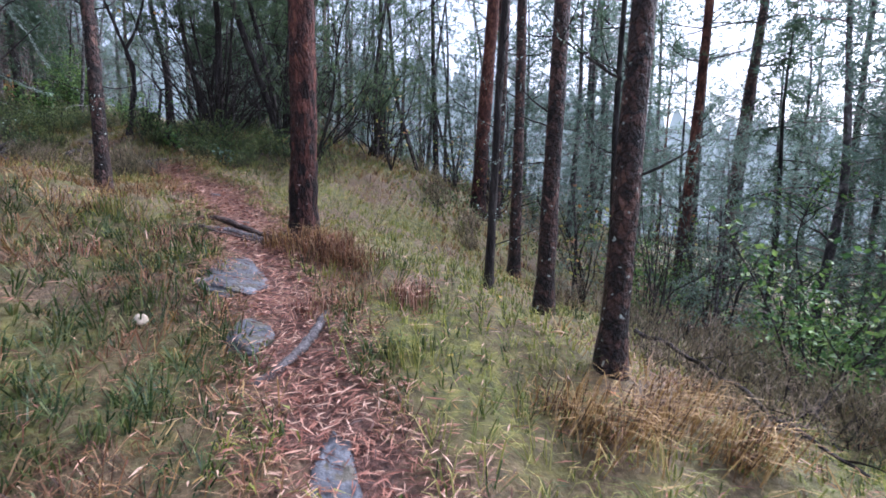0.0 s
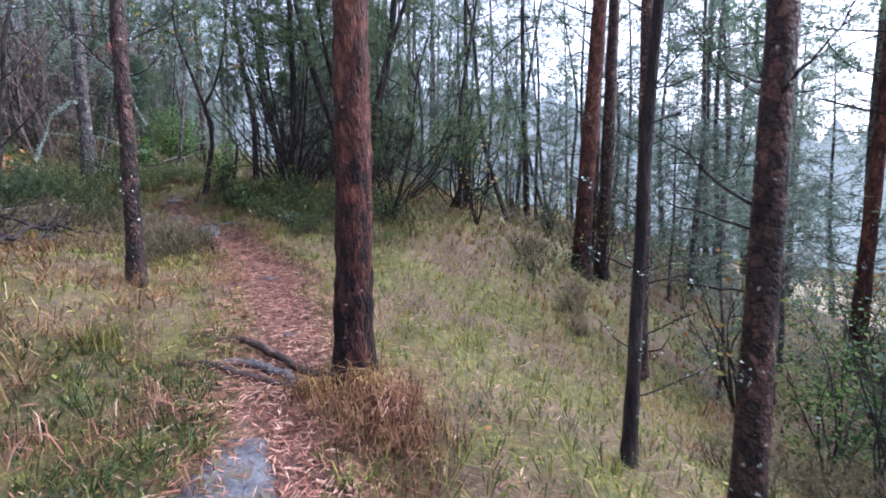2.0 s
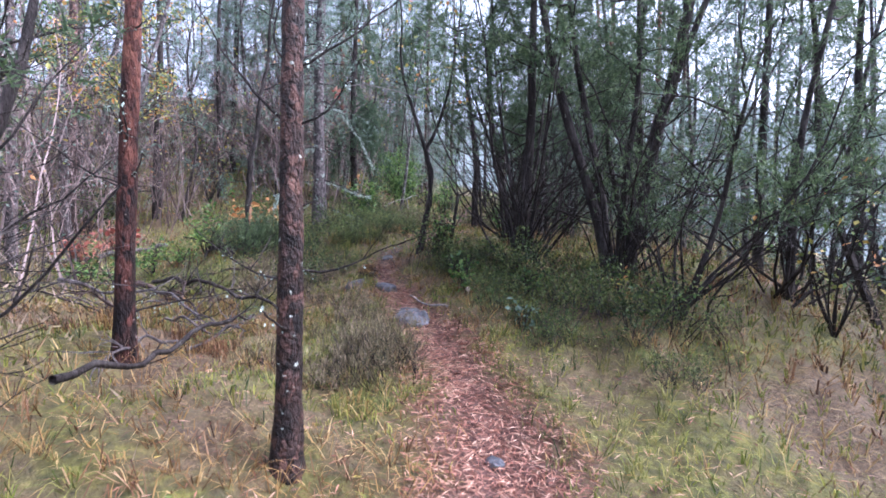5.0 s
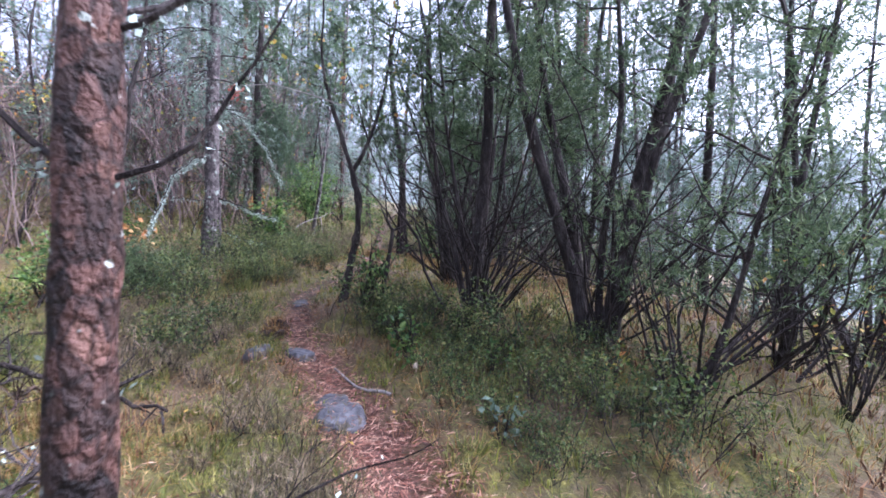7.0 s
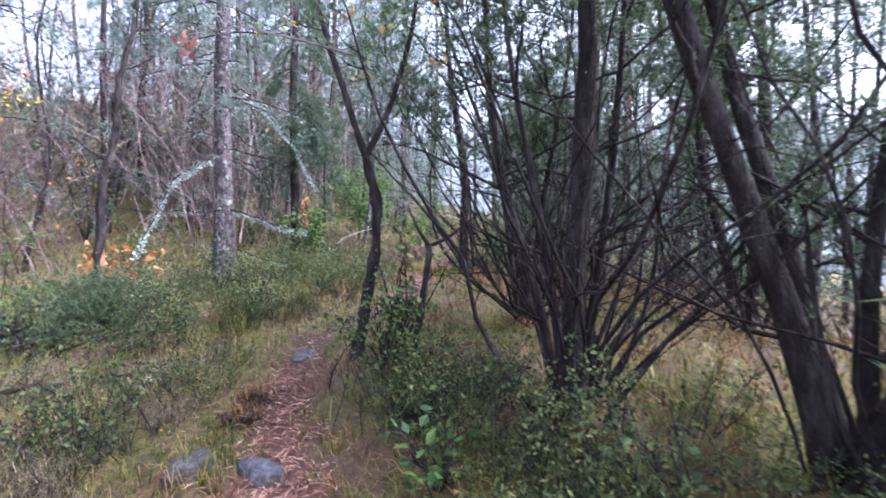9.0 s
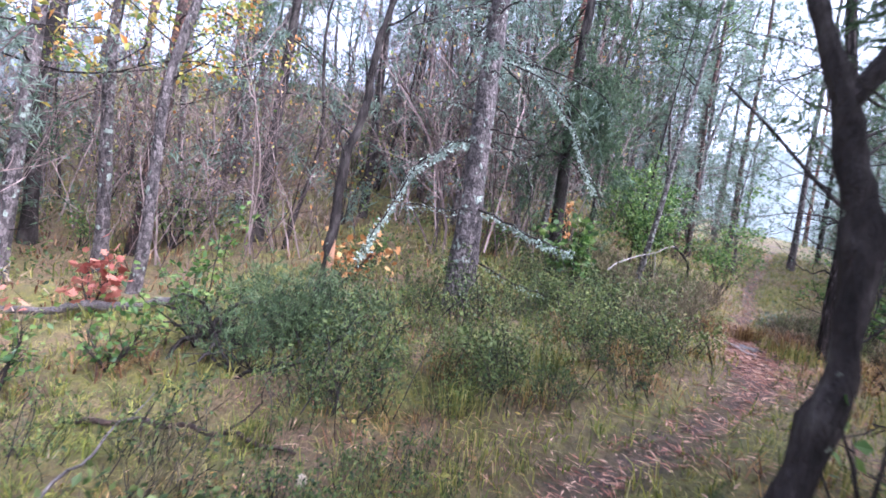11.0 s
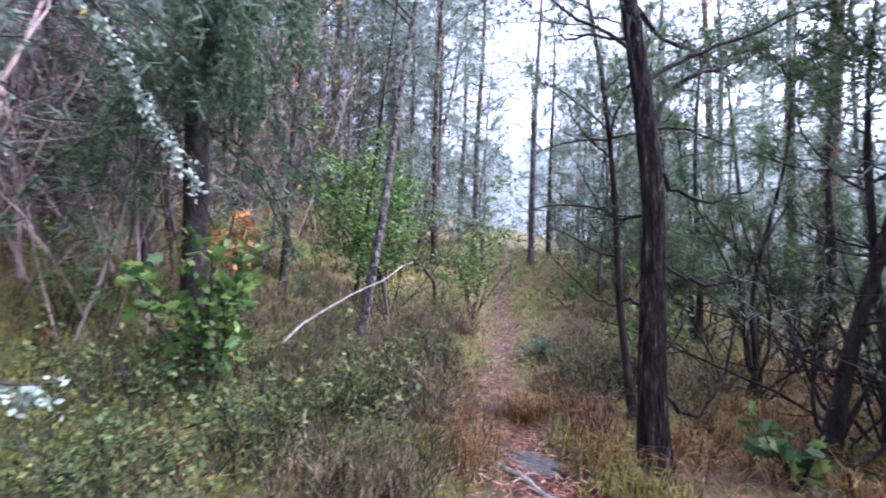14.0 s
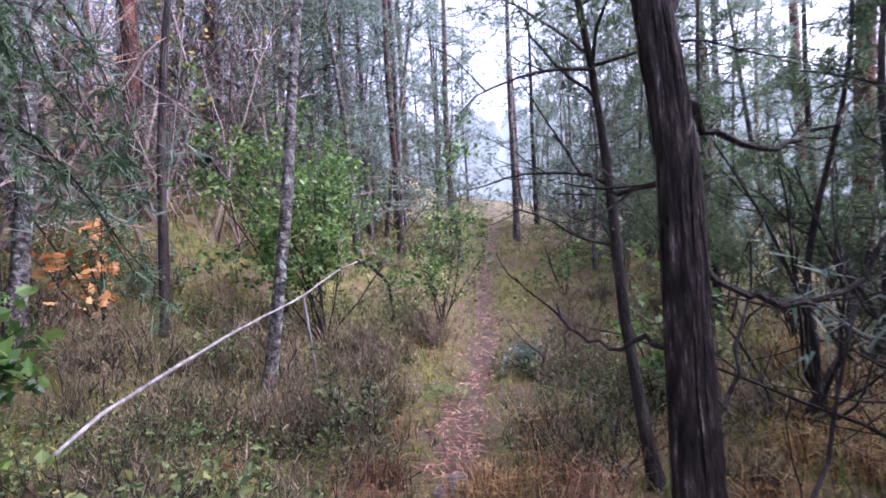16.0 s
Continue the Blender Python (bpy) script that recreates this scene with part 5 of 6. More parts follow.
lying("fallen_branch", [(-4.3, 3.9, 0.2), (-5.0, 5.05, 0.25), (-5.4, 5.6, 0.15)], 0.022, 0.010, DARK_BARK, "dead grey branch lying in the grass", "branch", 334, twig=14)
lying("fallen_branch", [(-7.2, 4.6, 0.25), (-6.5, 5.2, 0.3), (-5.6, 5.5, 0.1)], 0.02, 0.008, ROOT_GREY, "grey dead branch in the hollow", "branch", 335, twig=14)
lying("fallen_branch", [(-7.6, 5.6, 0.3), (-6.6, 5.9, 0.3), (-5.7, 6.3, 0.1)], 0.026, 0.012, DARK_BARK, "twiggy dead branch in the hollow", "branch", 336, twig=18)
lying("fallen_branch", [(-7.0, 6.2, 0.02), (-7.5, 6.55, 0.1), (-8.2, 6.95, 0.2)], 0.012, 0.007, ROOT_GREY, "grey weathered branch in the hollow", "branch", 338, twig=6)
lying("fallen_branch", [(-6.6, 6.0, 0.04), (-7.2, 6.5, 0.08), (-7.6, 7.1, 0.05)], 0.011, 0.006, ROOT_BARK, "thin reddish dead branch in the grass", "branch", 339, twig=9)
lying("fallen_branch", [(-7.4, 5.4, 0.05), (-7.0, 6.1, 0.1), (-6.4, 6.6, 0.05)], 0.013, 0.006, ROOT_GREY, "grey twiggy branch in the hollow", "branch", 340, twig=12)
rng = np.random.RandomState(345)
for k in range(11):
    bx, by, turn, long = rng.uniform(-7.2, -5.0), rng.uniform(4.3, 6.1), rng.uniform(0, 6.28), rng.uniform(0.35, 0.75)
    ends = [(bx + f * long * math.cos(turn + 0.2 * f), by + f * long * math.sin(turn + 0.2 * f), h) for f, h in ((-1, 0.03), (0, rng.uniform(0.1, 0.3)), (1, rng.uniform(0.05, 0.35)))]
    if min(float(trail_distance(p[0], p[1])) for p in ends) > 0.9:
        lying("fallen_branch", ends, 0.014, 0.006, (DARK_BARK, ROOT_GREY, ROOT_BARK)[k % 3], ("dark twiggy dead branch in the hollow", "grey lichened dead branch in the hollow", "brown dead branch in the hollow")[k % 3], "branch", 3450 + k, twig=20, group="brushwood in the hollow")
lying("fallen_branch", [(1.3, 3.0, 0.15), (1.6, 2.4, 0.2), (1.9, 1.9, 0.1)], 0.016, 0.008, DARK_BARK, "twiggy dead branch on the slope", "branch", 337, twig=10)
lying("leaning_branch", [(-9.72, 11.70, 3.32), (-9.81, 11.91, 3.42), (-10.15, 12.65, 3.58), (-10.51, 13.41, 3.69), (-10.85, 14.05, 3.84), (-11.11, 14.53, 3.89)], 0.0095, 0.0075, PALE_WOOD,
      "long pale bare branch leaning over the heather", "branch", 341, n=40, on_ground=False, rough=0.05)
lying("leaning_branch", [(-11.11, 14.53, 3.89), (-11.2, 14.75, 3.86), (-11.1, 14.95, 3.65), (-11.16, 15.09, 3.24), (-11.3, 15.15, 3.0)], 0.022, 0.016, DARK_BARK, "dark bent end of a fallen stem", "branch", 342, n=24, on_ground=False)
lying("leaning_branch", [(-10.55, 13.44, 3.68), (-10.52, 13.46, 3.4), (-10.5, 13.5, 3.0)], 0.012, 0.009, PALE_WOOD, "short pale stick propping a branch", "branch", 343, on_ground=False)
lying("broken_stick", [(-8.0, 8.0, 0.0), (-8.03, 8.02, 0.15), (-7.98, 8.05, 0.28)], 0.014, 0.006, DARK_BARK, "short dark stick poking out of the grass", "stick", 344)


def root_plate(x, y, seed, label, size=0.45):
    rng = np.random.RandomState(seed)
    ob = thing("dead_root_plate", x, y, label, "root")
    for _ in range(12):
        sh = Shape()
        a = rng.uniform(0, 6.28)
        p = limb((0, 0, 0.1), (math.cos(a), math.sin(a), rng.uniform(0.2, 1.2)), size * rng.uniform(0.6, 1.4), rng, 7, 0.3, -0.4)
        tube(sh, p, np.linspace(0.028, 0.006, len(p)), 5, 0.1, rng)
        twigs(sh, p, 0.004, rng, 5, 0.2)
        part("root_arm", sh, DARK_BARK, ob)


root_plate(-9.3, 7.25, 351, "dark tangle of dead roots under green sprays", 0.5)


def earth_clod(x, y, size, seed, label):
    """A ragged lump of peat with root ends and withered grass hanging over it."""
    rng = np.random.RandomState(seed)
    ob = thing("earth_clod", x, y, label, "earth", "earth clods")
    soil = Shape()
    for _ in range(26):
        a = rng.uniform(0, 6.28)
        r = size * math.sqrt(rng.rand())
        h = size * 0.75 * (1 - (r / size) ** 2)
        p = np.array([r * math.cos(a), r * math.sin(a), h * 0.5])
        q = p + rng.normal(0, size * 0.3, 3)
        tube(soil, np.linspace(p, q, 4), size * rng.uniform(0.12, 0.3) * np.array([0.5, 1.0, 0.9, 0.4]), 6, 0.25, rng)
    part("soil", soil, ROOT_BARK, ob)
    roots = Shape()
    for _ in range(22):
        a = rng.uniform(0, 6.28)
        p = limb((0, 0, size * 0.45), (math.cos(a), math.sin(a), 0.4), size * rng.uniform(0.8, 1.7), rng, 7, 0.25, -2.2)
        tube(roots, p, np.linspace(0.007, 0.002, len(p)), 4, 0.1, rng, False)
    part("root_tangle", roots, DARK_BARK, ob)
    turf = Shape()
    strands(turf, np.c_[rng.normal(0, size * 0.45, (200, 2)), np.full(200, size * 0.4)], rng, 0.13, 0.005, 1.2, np.array([0.2, -0.4, 0]))
    part("grass_blade", turf, DRY_GRASS, ob)


earth_clod(-6.27, 7.86, 0.13, 352, "dark clod of peaty earth and roots beside the trail")
earth_clod(-6.42, 8.02, 0.12, 355, "dark earthy bank with hanging roots")
juniper(-9.0, 7.45, "low spreading juniper over dead roots", 353, [], 10, 0.6, 1.4, 420, low=0.1)


def tussock(x, y, seed, label, count=420, length=0.38, mat=DRY_GRASS, fall=(0.35, -0.25)):
    rng = np.random.RandomState(seed)
    ob = thing("grass_tussock", x, y, label, "grass", "tussocks")
    p = np.c_[rng.normal(0, 0.09, (count, 2)), np.full(count, -0.02)]
    sh = Shape()
    strands(sh, p, rng, length, 0.006, 1.15, np.array([*fall, 0]))
    part("grass_blade", sh, mat, ob)


tussock(-1.0, 3.76, 361, "drooping dry grass tussock at a pine's foot", 330, 0.36, DRY_GRASS, (0.3, -0.6))
tussock(-0.88, 3.7, 369, "reddish withered grass hanging from a bank", 260, 0.34, LITTER, (0.3, -0.7))
tussock(-1.3, 3.72, 362, "dry grass hanging over the roots", 200, 0.28, DRY_GRASS, (0.0, -0.6))
for k, (tx, ty) in enumerate(((-0.95, 3.62), (-0.82, 3.5), (-0.72, 3.58), (-0.88, 3.42), (-0.62, 3.42), (-1.08, 3.58), (-0.58, 3.12), (-0.25, 2.92), (-0.6, 2.66))):
    tussock(tx, ty, 3600 + k, "brown dead grass hanging down the bank", 150 if k < 6 else 120, 0.3 if k < 6 else 0.2, RUST_GRASS, (0.15, -0.75) if k < 6 else (0.1, -0.2))
for k, (tx, ty) in enumerate(((0.96, 1.9), (0.75, 1.75), (1.15, 2.1), (0.62, 2.0), (1.3, 1.8))):
    tussock(tx, ty, 3620 + k, "orange-tan dry grass on the falling slope", 190, 0.3, DRY_GRASS, (0.45, -0.35))
for k in range(16):
    tx, ty = -6.1 + 1.1 * math.cos(2.4 * k) * (0.3 + 0.05 * k), 5.3 + 0.9 * math.sin(2.4 * k) * (0.3 + 0.05 * k)
    if trail_distance(tx, ty) > 0.8:
        tussock(tx, ty, 3640 + k, "brown withered grass in the hollow", 140, 0.26, RUST_GRASS if k % 2 else DRY_GRASS, (0.1, -0.3))
tussock(-0.17, 2.85, 363, "brown withered tussock on the slope", 260, 0.22, LITTER, (0.1, -0.1))
tussock(-0.66, 2.60, 364, "dark withered tussock by a root", 200, 0.16, LITTER, (0.1, -0.1))
tussock(-8.75, 13.1, 365, "pale dry grass tussock beside the upper trail", 420, 0.34, DRY_GRASS, (0.1, 0.0))
tussock(-8.9, 14.0, 366, "pale dry grass tussock", 380, 0.34, DRY_GRASS, (0.1, 0.0))
tussock(-0.1, 2.2, 367, "bright green grass tuft", 130, 0.2, GREEN_GRASS, (0, 0))
tussock(-2.6, 3.58, 368, "bright green grass tuft", 150, 0.26, GREEN_GRASS, (0, 0))


rng = np.random.RandomState(370)
for k in range(26):
    tx, ty = rng.uniform(-2.9, -0.7), rng.uniform(0.7, 3.4)
    if trail_distance(tx, ty) > 0.4:
        tussock(tx, ty, 3700 + k, "dark green grass tuft on mossy ground", 70, rng.uniform(0.12, 0.22), DEEP_GRASS if k % 3 else LITTER, (0.1, -0.1))
for k in range(34):
    a = rng.randint(11, 17)
    tx, ty = TRAIL[a] * (1 - (w := rng.rand())) + TRAIL[a + 1] * w + rng.normal(0, 0.9, 2)
    if trail_distance(tx, ty) > 0.3:
        tussock(tx, ty, 3800 + k, "olive and straw grass tuft beside the trail", 80, rng.uniform(0.15, 0.28), DRY_GRASS if k % 3 == 0 else GREEN_GRASS, (0.1, -0.1))


for k, (tx, ty, mat) in enumerate(((-9.05, 12.55, RUST_GRASS), (-9.3, 12.9, RUST_GRASS), (-8.85, 12.3, RUST_GRASS), (-8.2, 13.0, RUST_GRASS), (-8.35, 13.3, RUST_GRASS), (-8.0, 12.6, DRY_GRASS), (-8.6, 13.45, DRY_GRASS), (-9.6, 13.3, DRY_GRASS),
                                   (-9.9, 12.3, DRY_GRASS), (-10.1, 12.9, RUST_GRASS), (-9.4, 12.2, GREEN_GRASS), (-8.75, 11.7, GREEN_GRASS), (-8.9, 14.5, MOSS_BLADE), (-8.55, 12.05, DRY_GRASS), (-7.6, 13.9, DRY_GRASS), (-7.3, 14.6, DRY_GRASS),
                                   (-8.3, 9.2, GREEN_GRASS), (-8.1, 8.8, DRY_GRASS), (-7.9, 9.6, GREEN_GRASS), (-8.5, 10.2, DRY_GRASS), (-7.8, 10.1, DRY_GRASS), (-8.2, 10.9, DRY_GRASS), (-7.7, 8.7, GREEN_GRASS))):
    tussock(tx, ty, 3900 + k, "long withered grass tuft among heather" if mat is not GREEN_GRASS else "long green grass tuft among bilberry", 170, 0.32, mat, (0.12, -0.08))


def mushroom(x, y, r, label):
    ob = thing("mushroom", x, y, label, "mushroom", "mushrooms", z=float(ground(x, y)) - 0.035)
    st = Shape()
    tube(st, [(0, 0, -0.02), (0, 0, 0.03), (0.004, 0, 0.06)], [r * 0.3, r * 0.25, r * 0.28], 10)
    part("stalk", st, MUSHROOM, ob, smooth=True)
    cap = Shape()
    prof = [(1.0, 0.055), (1.02, 0.062), (0.9, 0.075), (0.6, 0.088), (0.3, 0.094), (0.02, 0.095)]
    a = np.linspace(0, 2 * np.pi, 18, endpoint=False)
    v = [[(r * q * (1 + 0.08 * math.sin(3 * t)) * math.cos(t), r * q * math.sin(t), z + 0.006 * math.sin(2 * t)) for t in a] for q, z in [(0.15, 0.055)] + prof]
    i, j = np.meshgrid(np.arange(6), np.arange(18), indexing="ij")
    k = (j + 1) % 18
    cap.add(np.array(v), np.stack([i * 18 + j, i * 18 + k, (i + 1) * 18 + k, (i + 1) * 18 + j], -1).reshape(-1, 4))
    part("cap", cap, MUSHROOM, ob, smooth=True)


mushroom(-1.41, 2.16, 0.033, "pale cream mushroom in the mossy grass")
mushroom(-4.35, 7.55, 0.028, "small tan mushroom by the bilberry")
mushroom(-7.45, 7.75, 0.03, "small yellow mushroom in the grass")


def fern(x, y, seed, label, fronds=5, length=0.5):
    rng = np.random.RandomState(seed)
    ob = thing("fern", x, y, label, "fern", "ferns")
    for f in range(fronds):
        a = 6.28 * f / fronds + rng.normal(0, 0.3)
        mid = limb((0, 0, 0), (math.cos(a), math.sin(a), 1.0), length * rng.uniform(0.7, 1.1), rng, 12, 0.03, -1.6)
        sh = Shape()
        tube(sh, mid, np.linspace(0.003, 0.001, len(mid)), 3, cap=False)
        side = unit(np.cross(mid[-1] - mid[0], (0, 0, 1)))
        for i in range(2, len(mid) - 1):
            w = 0.13 * math.sin(math.pi * (i / len(mid)) ** 0.7) + 0.02
            for sg in (-1, 1):
                tip = mid[i] + side * sg * w + (mid[i + 1] - mid[i]) * 0.6
                b = (mid[i + 1] - mid[i]) * 0.45
                sh.add([mid[i] - b * 0.5, mid[i] + b * 0.5, tip], t=[(0, 1, 2)])
        part("frond", sh, GREEN_LEAF, ob)


fern(-6.1, 5.95, 371, "small green fern in the hollow")
fern(-5.6, 5.3, 372, "small green fern beside a dead branch")
fern(-9.9, 14.2, 373, "small green fern under a leaning branch", 4, 0.35)

# ---- grass and litter ----
rng = np.random.RandomState(400)


def field(count, near, far, seed):
    """Random places within a band of distances from the trail, and their patch value."""
    r = np.random.RandomState(seed)
    x, y = r.uniform(-16, 6, count * 4), r.uniform(-1, 24, count * 4)
    d = trail_distance(x, y)
    keep = (d > near * trail_half(y) / 0.32 + 0.06 * waves(x, y, 8, 0.4)) & (d < far)
    x, y, d = x[keep][:count], y[keep][:count], d[keep][:count]
    return x, y, d, waves(x, y, 21, 1.6) + 0.5 * waves(x, y, 22, 0.5)


def tufted(x, y, cell, seed):
    """Draws places together into tufts; gives them, the way outwards from each tuft and the tuft's own vigour."""
    i, j = np.floor(x / cell), np.floor(y / cell)
    h = [np.abs(np.sin(i * a + j * b + seed) * 43758.5453) % 1 for a, b in ((127.1, 311.7), (269.5, 183.3), (419.2, 371.9))]
    dx, dy = x - (i + 0.15 + 0.7 * h[0]) * cell, y - (j + 0.15 + 0.7 * h[1]) * cell
    return x - 0.5 * dx, y - 0.5 * dy, np.stack([dx, dy, 0 * dx], -1) / cell, 0.6 + 0.9 * h[2]


def sod(name, label, mat, x, y, length, width, bow, seed, push=None, cell=0.17):
    r = np.random.RandomState(seed)
    sh = Shape()
    x, y, out, grow = tufted(x, y, cell, seed)
    out = out * 1.1 + (0 if push is None else push)
    strands(sh, np.stack([x, y, ground(x, y) - 0.01], -1), r, length * grow, width, bow, out)
    tagged(part(name, sh, mat), label, "grass", kind="stuff")


x, y, d, v = field(160000, 0.28, 4.6, 401)
mossy = waves(x, y, 31, 1.1) + 0.35 * (x > -1.6) * (y > 2.5) > 0.1
thin = ~mossy | (np.random.RandomState(430).rand(len(x)) < 0.4)
x, y, d, v = x[thin], y[thin], d[thin], v[thin]
lush = v + 0.25 * np.clip(-x - 6, -1.2, 3) + 0.9 * np.exp(-((x + 2.0) ** 2 + (y - 1.8) ** 2) / 2.5)
lush = lush + 0.9 * (trail_distance(x, y) < 2.6) * (x > np.interp(y, TRAIL[:, 1], TRAIL[:, 0])) * np.clip((y - 1.6) / 0.8, 0, 1) * np.clip((7.5 - y) / 1.5, 0, 1)
g = lush > 0.0
deep = g & (waves(x, y, 24, 0.7) + 1.3 * np.exp(-((x + 2.1) ** 2 + (y - 1.4) ** 2) / 3.0) > 0.45)
g = g & ~deep
sod("deep_green_grass", "dark green mossy grass in patches", DEEP_GRASS, x[deep], y[deep], 0.14, 0.0065, 1.35, 409)
sod("green_grass", "short olive-green forest grass and moss", GREEN_GRASS, x[g], y[g], 0.16, 0.006, 1.4, 402)
g = g | deep
rust = ~g & (waves(x, y, 25, 0.55) > 0.35)
sod("rusty_grass", "rust-brown withered sedge in patches", RUST_GRASS, x[rust], y[rust], 0.18, 0.006, 1.7, 410, np.array([0.2, -0.2, 0]))
g = g | rust
sod("dry_grass", "flattened tan and straw-coloured dead grass", DRY_GRASS, x[~g], y[~g], 0.21, 0.006, 1.75, 403, np.array([0.25, -0.25, 0]))
x, y, d, v = field(95000, 0.2, 3.8, 404)
g = waves(x, y, 31, 1.1) + 0.5 * (x > -1.9) * (y > 2.0) > 0.1
g &= (x + 2.3) ** 2 + (y - 1.2) ** 2 > 2.6
sod("moss_sward", "short bright yellow-green moss shoots", MOSS_BLADE, x[g], y[g], 0.10, 0.0075, 1.2, 405, cell=0.12)
r = np.random.RandomState(435)
x, y = r.uniform(-9.5, -3.4, 60000), r.uniform(5.2, 9.2, 60000)
keep = (trail_distance(x, y) > 0.28) & (waves(x, y, 36, 0.9) > 0.0) & ((x + 6.5) * 0.55 - (y - 7.3) > -0.5)
sod("open_turf", "bright yellow-green tufty grass on the open bank", GREEN_GRASS, x[keep][:11000], y[keep][:11000], 0.16, 0.006, 1.5, 436)
r = np.random.RandomState(431)
a, b = r.uniform(0, 6.28, 24000), 2.3 * np.sqrt(r.rand(24000))
x, y = -2.3 + b * np.cos(a), 1.3 + b * np.sin(a)
keep = trail_distance(x, y) > trail_half(y) * 0.9 + 0.06 * waves(x, y, 8, 0.4)
x, y = x[keep], y[keep]
g = waves(x, y, 33, 0.6) > -0.15
sod("dark_sward", "dense dark green grass beside the first slabs", DEEP_GRASS, x[g], y[g], 0.16, 0.007, 1.6, 432, cell=0.12)
sod("rusty_sward", "rust-brown withered grass beside the first slabs", RUST_GRASS, x[~g], y[~g], 0.17, 0.0055, 1.8, 433, cell=0.12)
x, y = r.uniform(-7.8, -3.6, 36000), r.uniform(11.6, 18.0, 36000)
keep = (trail_distance(x, y) > 0.75) & (waves(x, y, 34, 1.3) > -0.2)
sod("withered_bracken", "orange-tan withered bracken under the junipers", DRY_GRASS, x[keep][:15000], y[keep][:15000], 0.2, 0.011, 1.6, 434)
x, y, d, v = field(38000, 4.3, 13.0, 406)
sod("far_grass", "rusty withered growth under the further trees", RUST_GRASS, x[v < 0.1], y[v < 0.1], 0.15, 0.016, 1.0, 407)
sod("far_green_growth", "rough green undergrowth under the further trees", GREEN_GRASS, x[v >= 0.1], y[v >= 0.1], 0.17, 0.016, 0.8, 408)


def litter(name, label, mat, count, near, far, length, width, seed):
    r = np.random.RandomState(seed)
    x, y = r.uniform(-16, 5, count * 30), r.uniform(-1, 24, count * 30)
    dd = (trail_distance(x, y) + 0.08 * waves(x, y, 8, 0.4)) * (0.32 / trail_half(y) if near < 0 else 1)
    keep = (dd >= near) & (dd < far * np.sqrt(r.rand(len(dd))) + 0.05)
    keep &= (r.rand(len(x)) > (0.62 if near < 0 else 0.0) * np.clip((y - 7.5) / 1.5, 0, 1) * (1 - np.exp(-((y - 12.2) / 1.2) ** 2)))
    x, y = x[keep][:count], y[keep][:count]
    n = len(x)
    a = r.uniform(0, 6.28, n)
    dx, dy = np.cos(a), np.sin(a)
    ln, w = length * r.uniform(0.5, 1.4, n), width * r.uniform(0.6, 1.5, n)
    z = ground(x, y) + r.uniform(0.004, 0.028, n)
    tilt, twist = r.normal(0, 0.16, n), r.normal(0, 0.4, n)
    c = np.stack([x, y, z], -1)
    d3 = np.stack([dx, dy, tilt], -1) * (ln / 2)[:, None]
    s3 = np.stack([-dy, dx, twist], -1) * (w / 2)[:, None]
    arch = np.array([0, 0, 1.0]) * (ln * 0.08 * r.rand(n))[:, None]
    vv = np.stack([c - d3, c - d3 * 0.0 - s3 + arch, c + d3, c + s3 + arch], 1)
    sh = Shape()
    sh.add(vv, np.arange(n * 4).reshape(-1, 4))
    tagged(part(name, sh, mat), label, "litter", kind="stuff")


litter("needle_litter", "reddish-brown pine needles strewn along the trail", LITTER, 60000, -1.0, 0.55, 0.075, 0.0065, 411)
litter("straw_litter", "pale dead grass straws lying about", DRY_GRASS, 11000, 0.22, 3.2, 0.11, 0.005, 413)
litter("scattered_needles", "scattered brown needles in the grass", LITTER, 18000, 0.3, 2.4, 0.08, 0.006, 412)


def fallen_leaves(count, seed):
    r = np.random.RandomState(seed)
    x, y = r.uniform(-13, 2, count), r.uniform(0, 18, count)
    keep = trail_distance(x, y) < 3.5
    x, y = x[keep], y[keep]
    sh = Shape()
    leaves(sh, np.stack([x, y, ground(x, y) + r.uniform(0.02, 0.09, len(x))], -1), r, 0.055, 0.8)
    tagged(part("fallen_leaves", sh, YELLOW_LEAF), "fallen yellow birch leaves scattered about", "leaf", kind="stuff")


fallen_leaves(500, 421)


def needles_on(ob, count, seed):
    """Needles that have dropped on a slab."""
    r = np.random.RandomState(seed)
    m = ob.matrix_world
    tree = BVHTree.FromPolygons([m @ v.co for v in ob.data.vertices], [tuple(p.vertices) for p in ob.data.polygons])
    sh = Shape()
    lo, hi = [[f((m @ v.co)[k] for v in ob.data.vertices) for k in (0, 1)] for f in (min, max)]
    for _ in range(count):
        hit = tree.ray_cast(Vector((r.uniform(lo[0], hi[0]), r.uniform(lo[1], hi[1]), 20)), Vector((0, 0, -1)))
        if hit[0] is None:
            continue
        n = np.array(hit[1])
        d = unit(np.cross(n, r.normal(0, 1, 3))) * 0.035 * r.uniform(0.5, 1.3)
        c, side = np.array(hit[0]) + n * 0.004, np.cross(n, unit(d)) * 0.003
        sh.add([c - d, c - side + n * 0.003, c + d, c + side + n * 0.003], [(0, 1, 2, 3)])
    tagged(part("dropped_needles", sh, LITTER), "reddish needles dropped on a rock slab", "litter", kind="stuff")


for k, (ob, count) in enumerate(zip(SLABS, (130, 40, 60, 40, 20, 14, 20))):
    needles_on(ob, count, 440 + k)

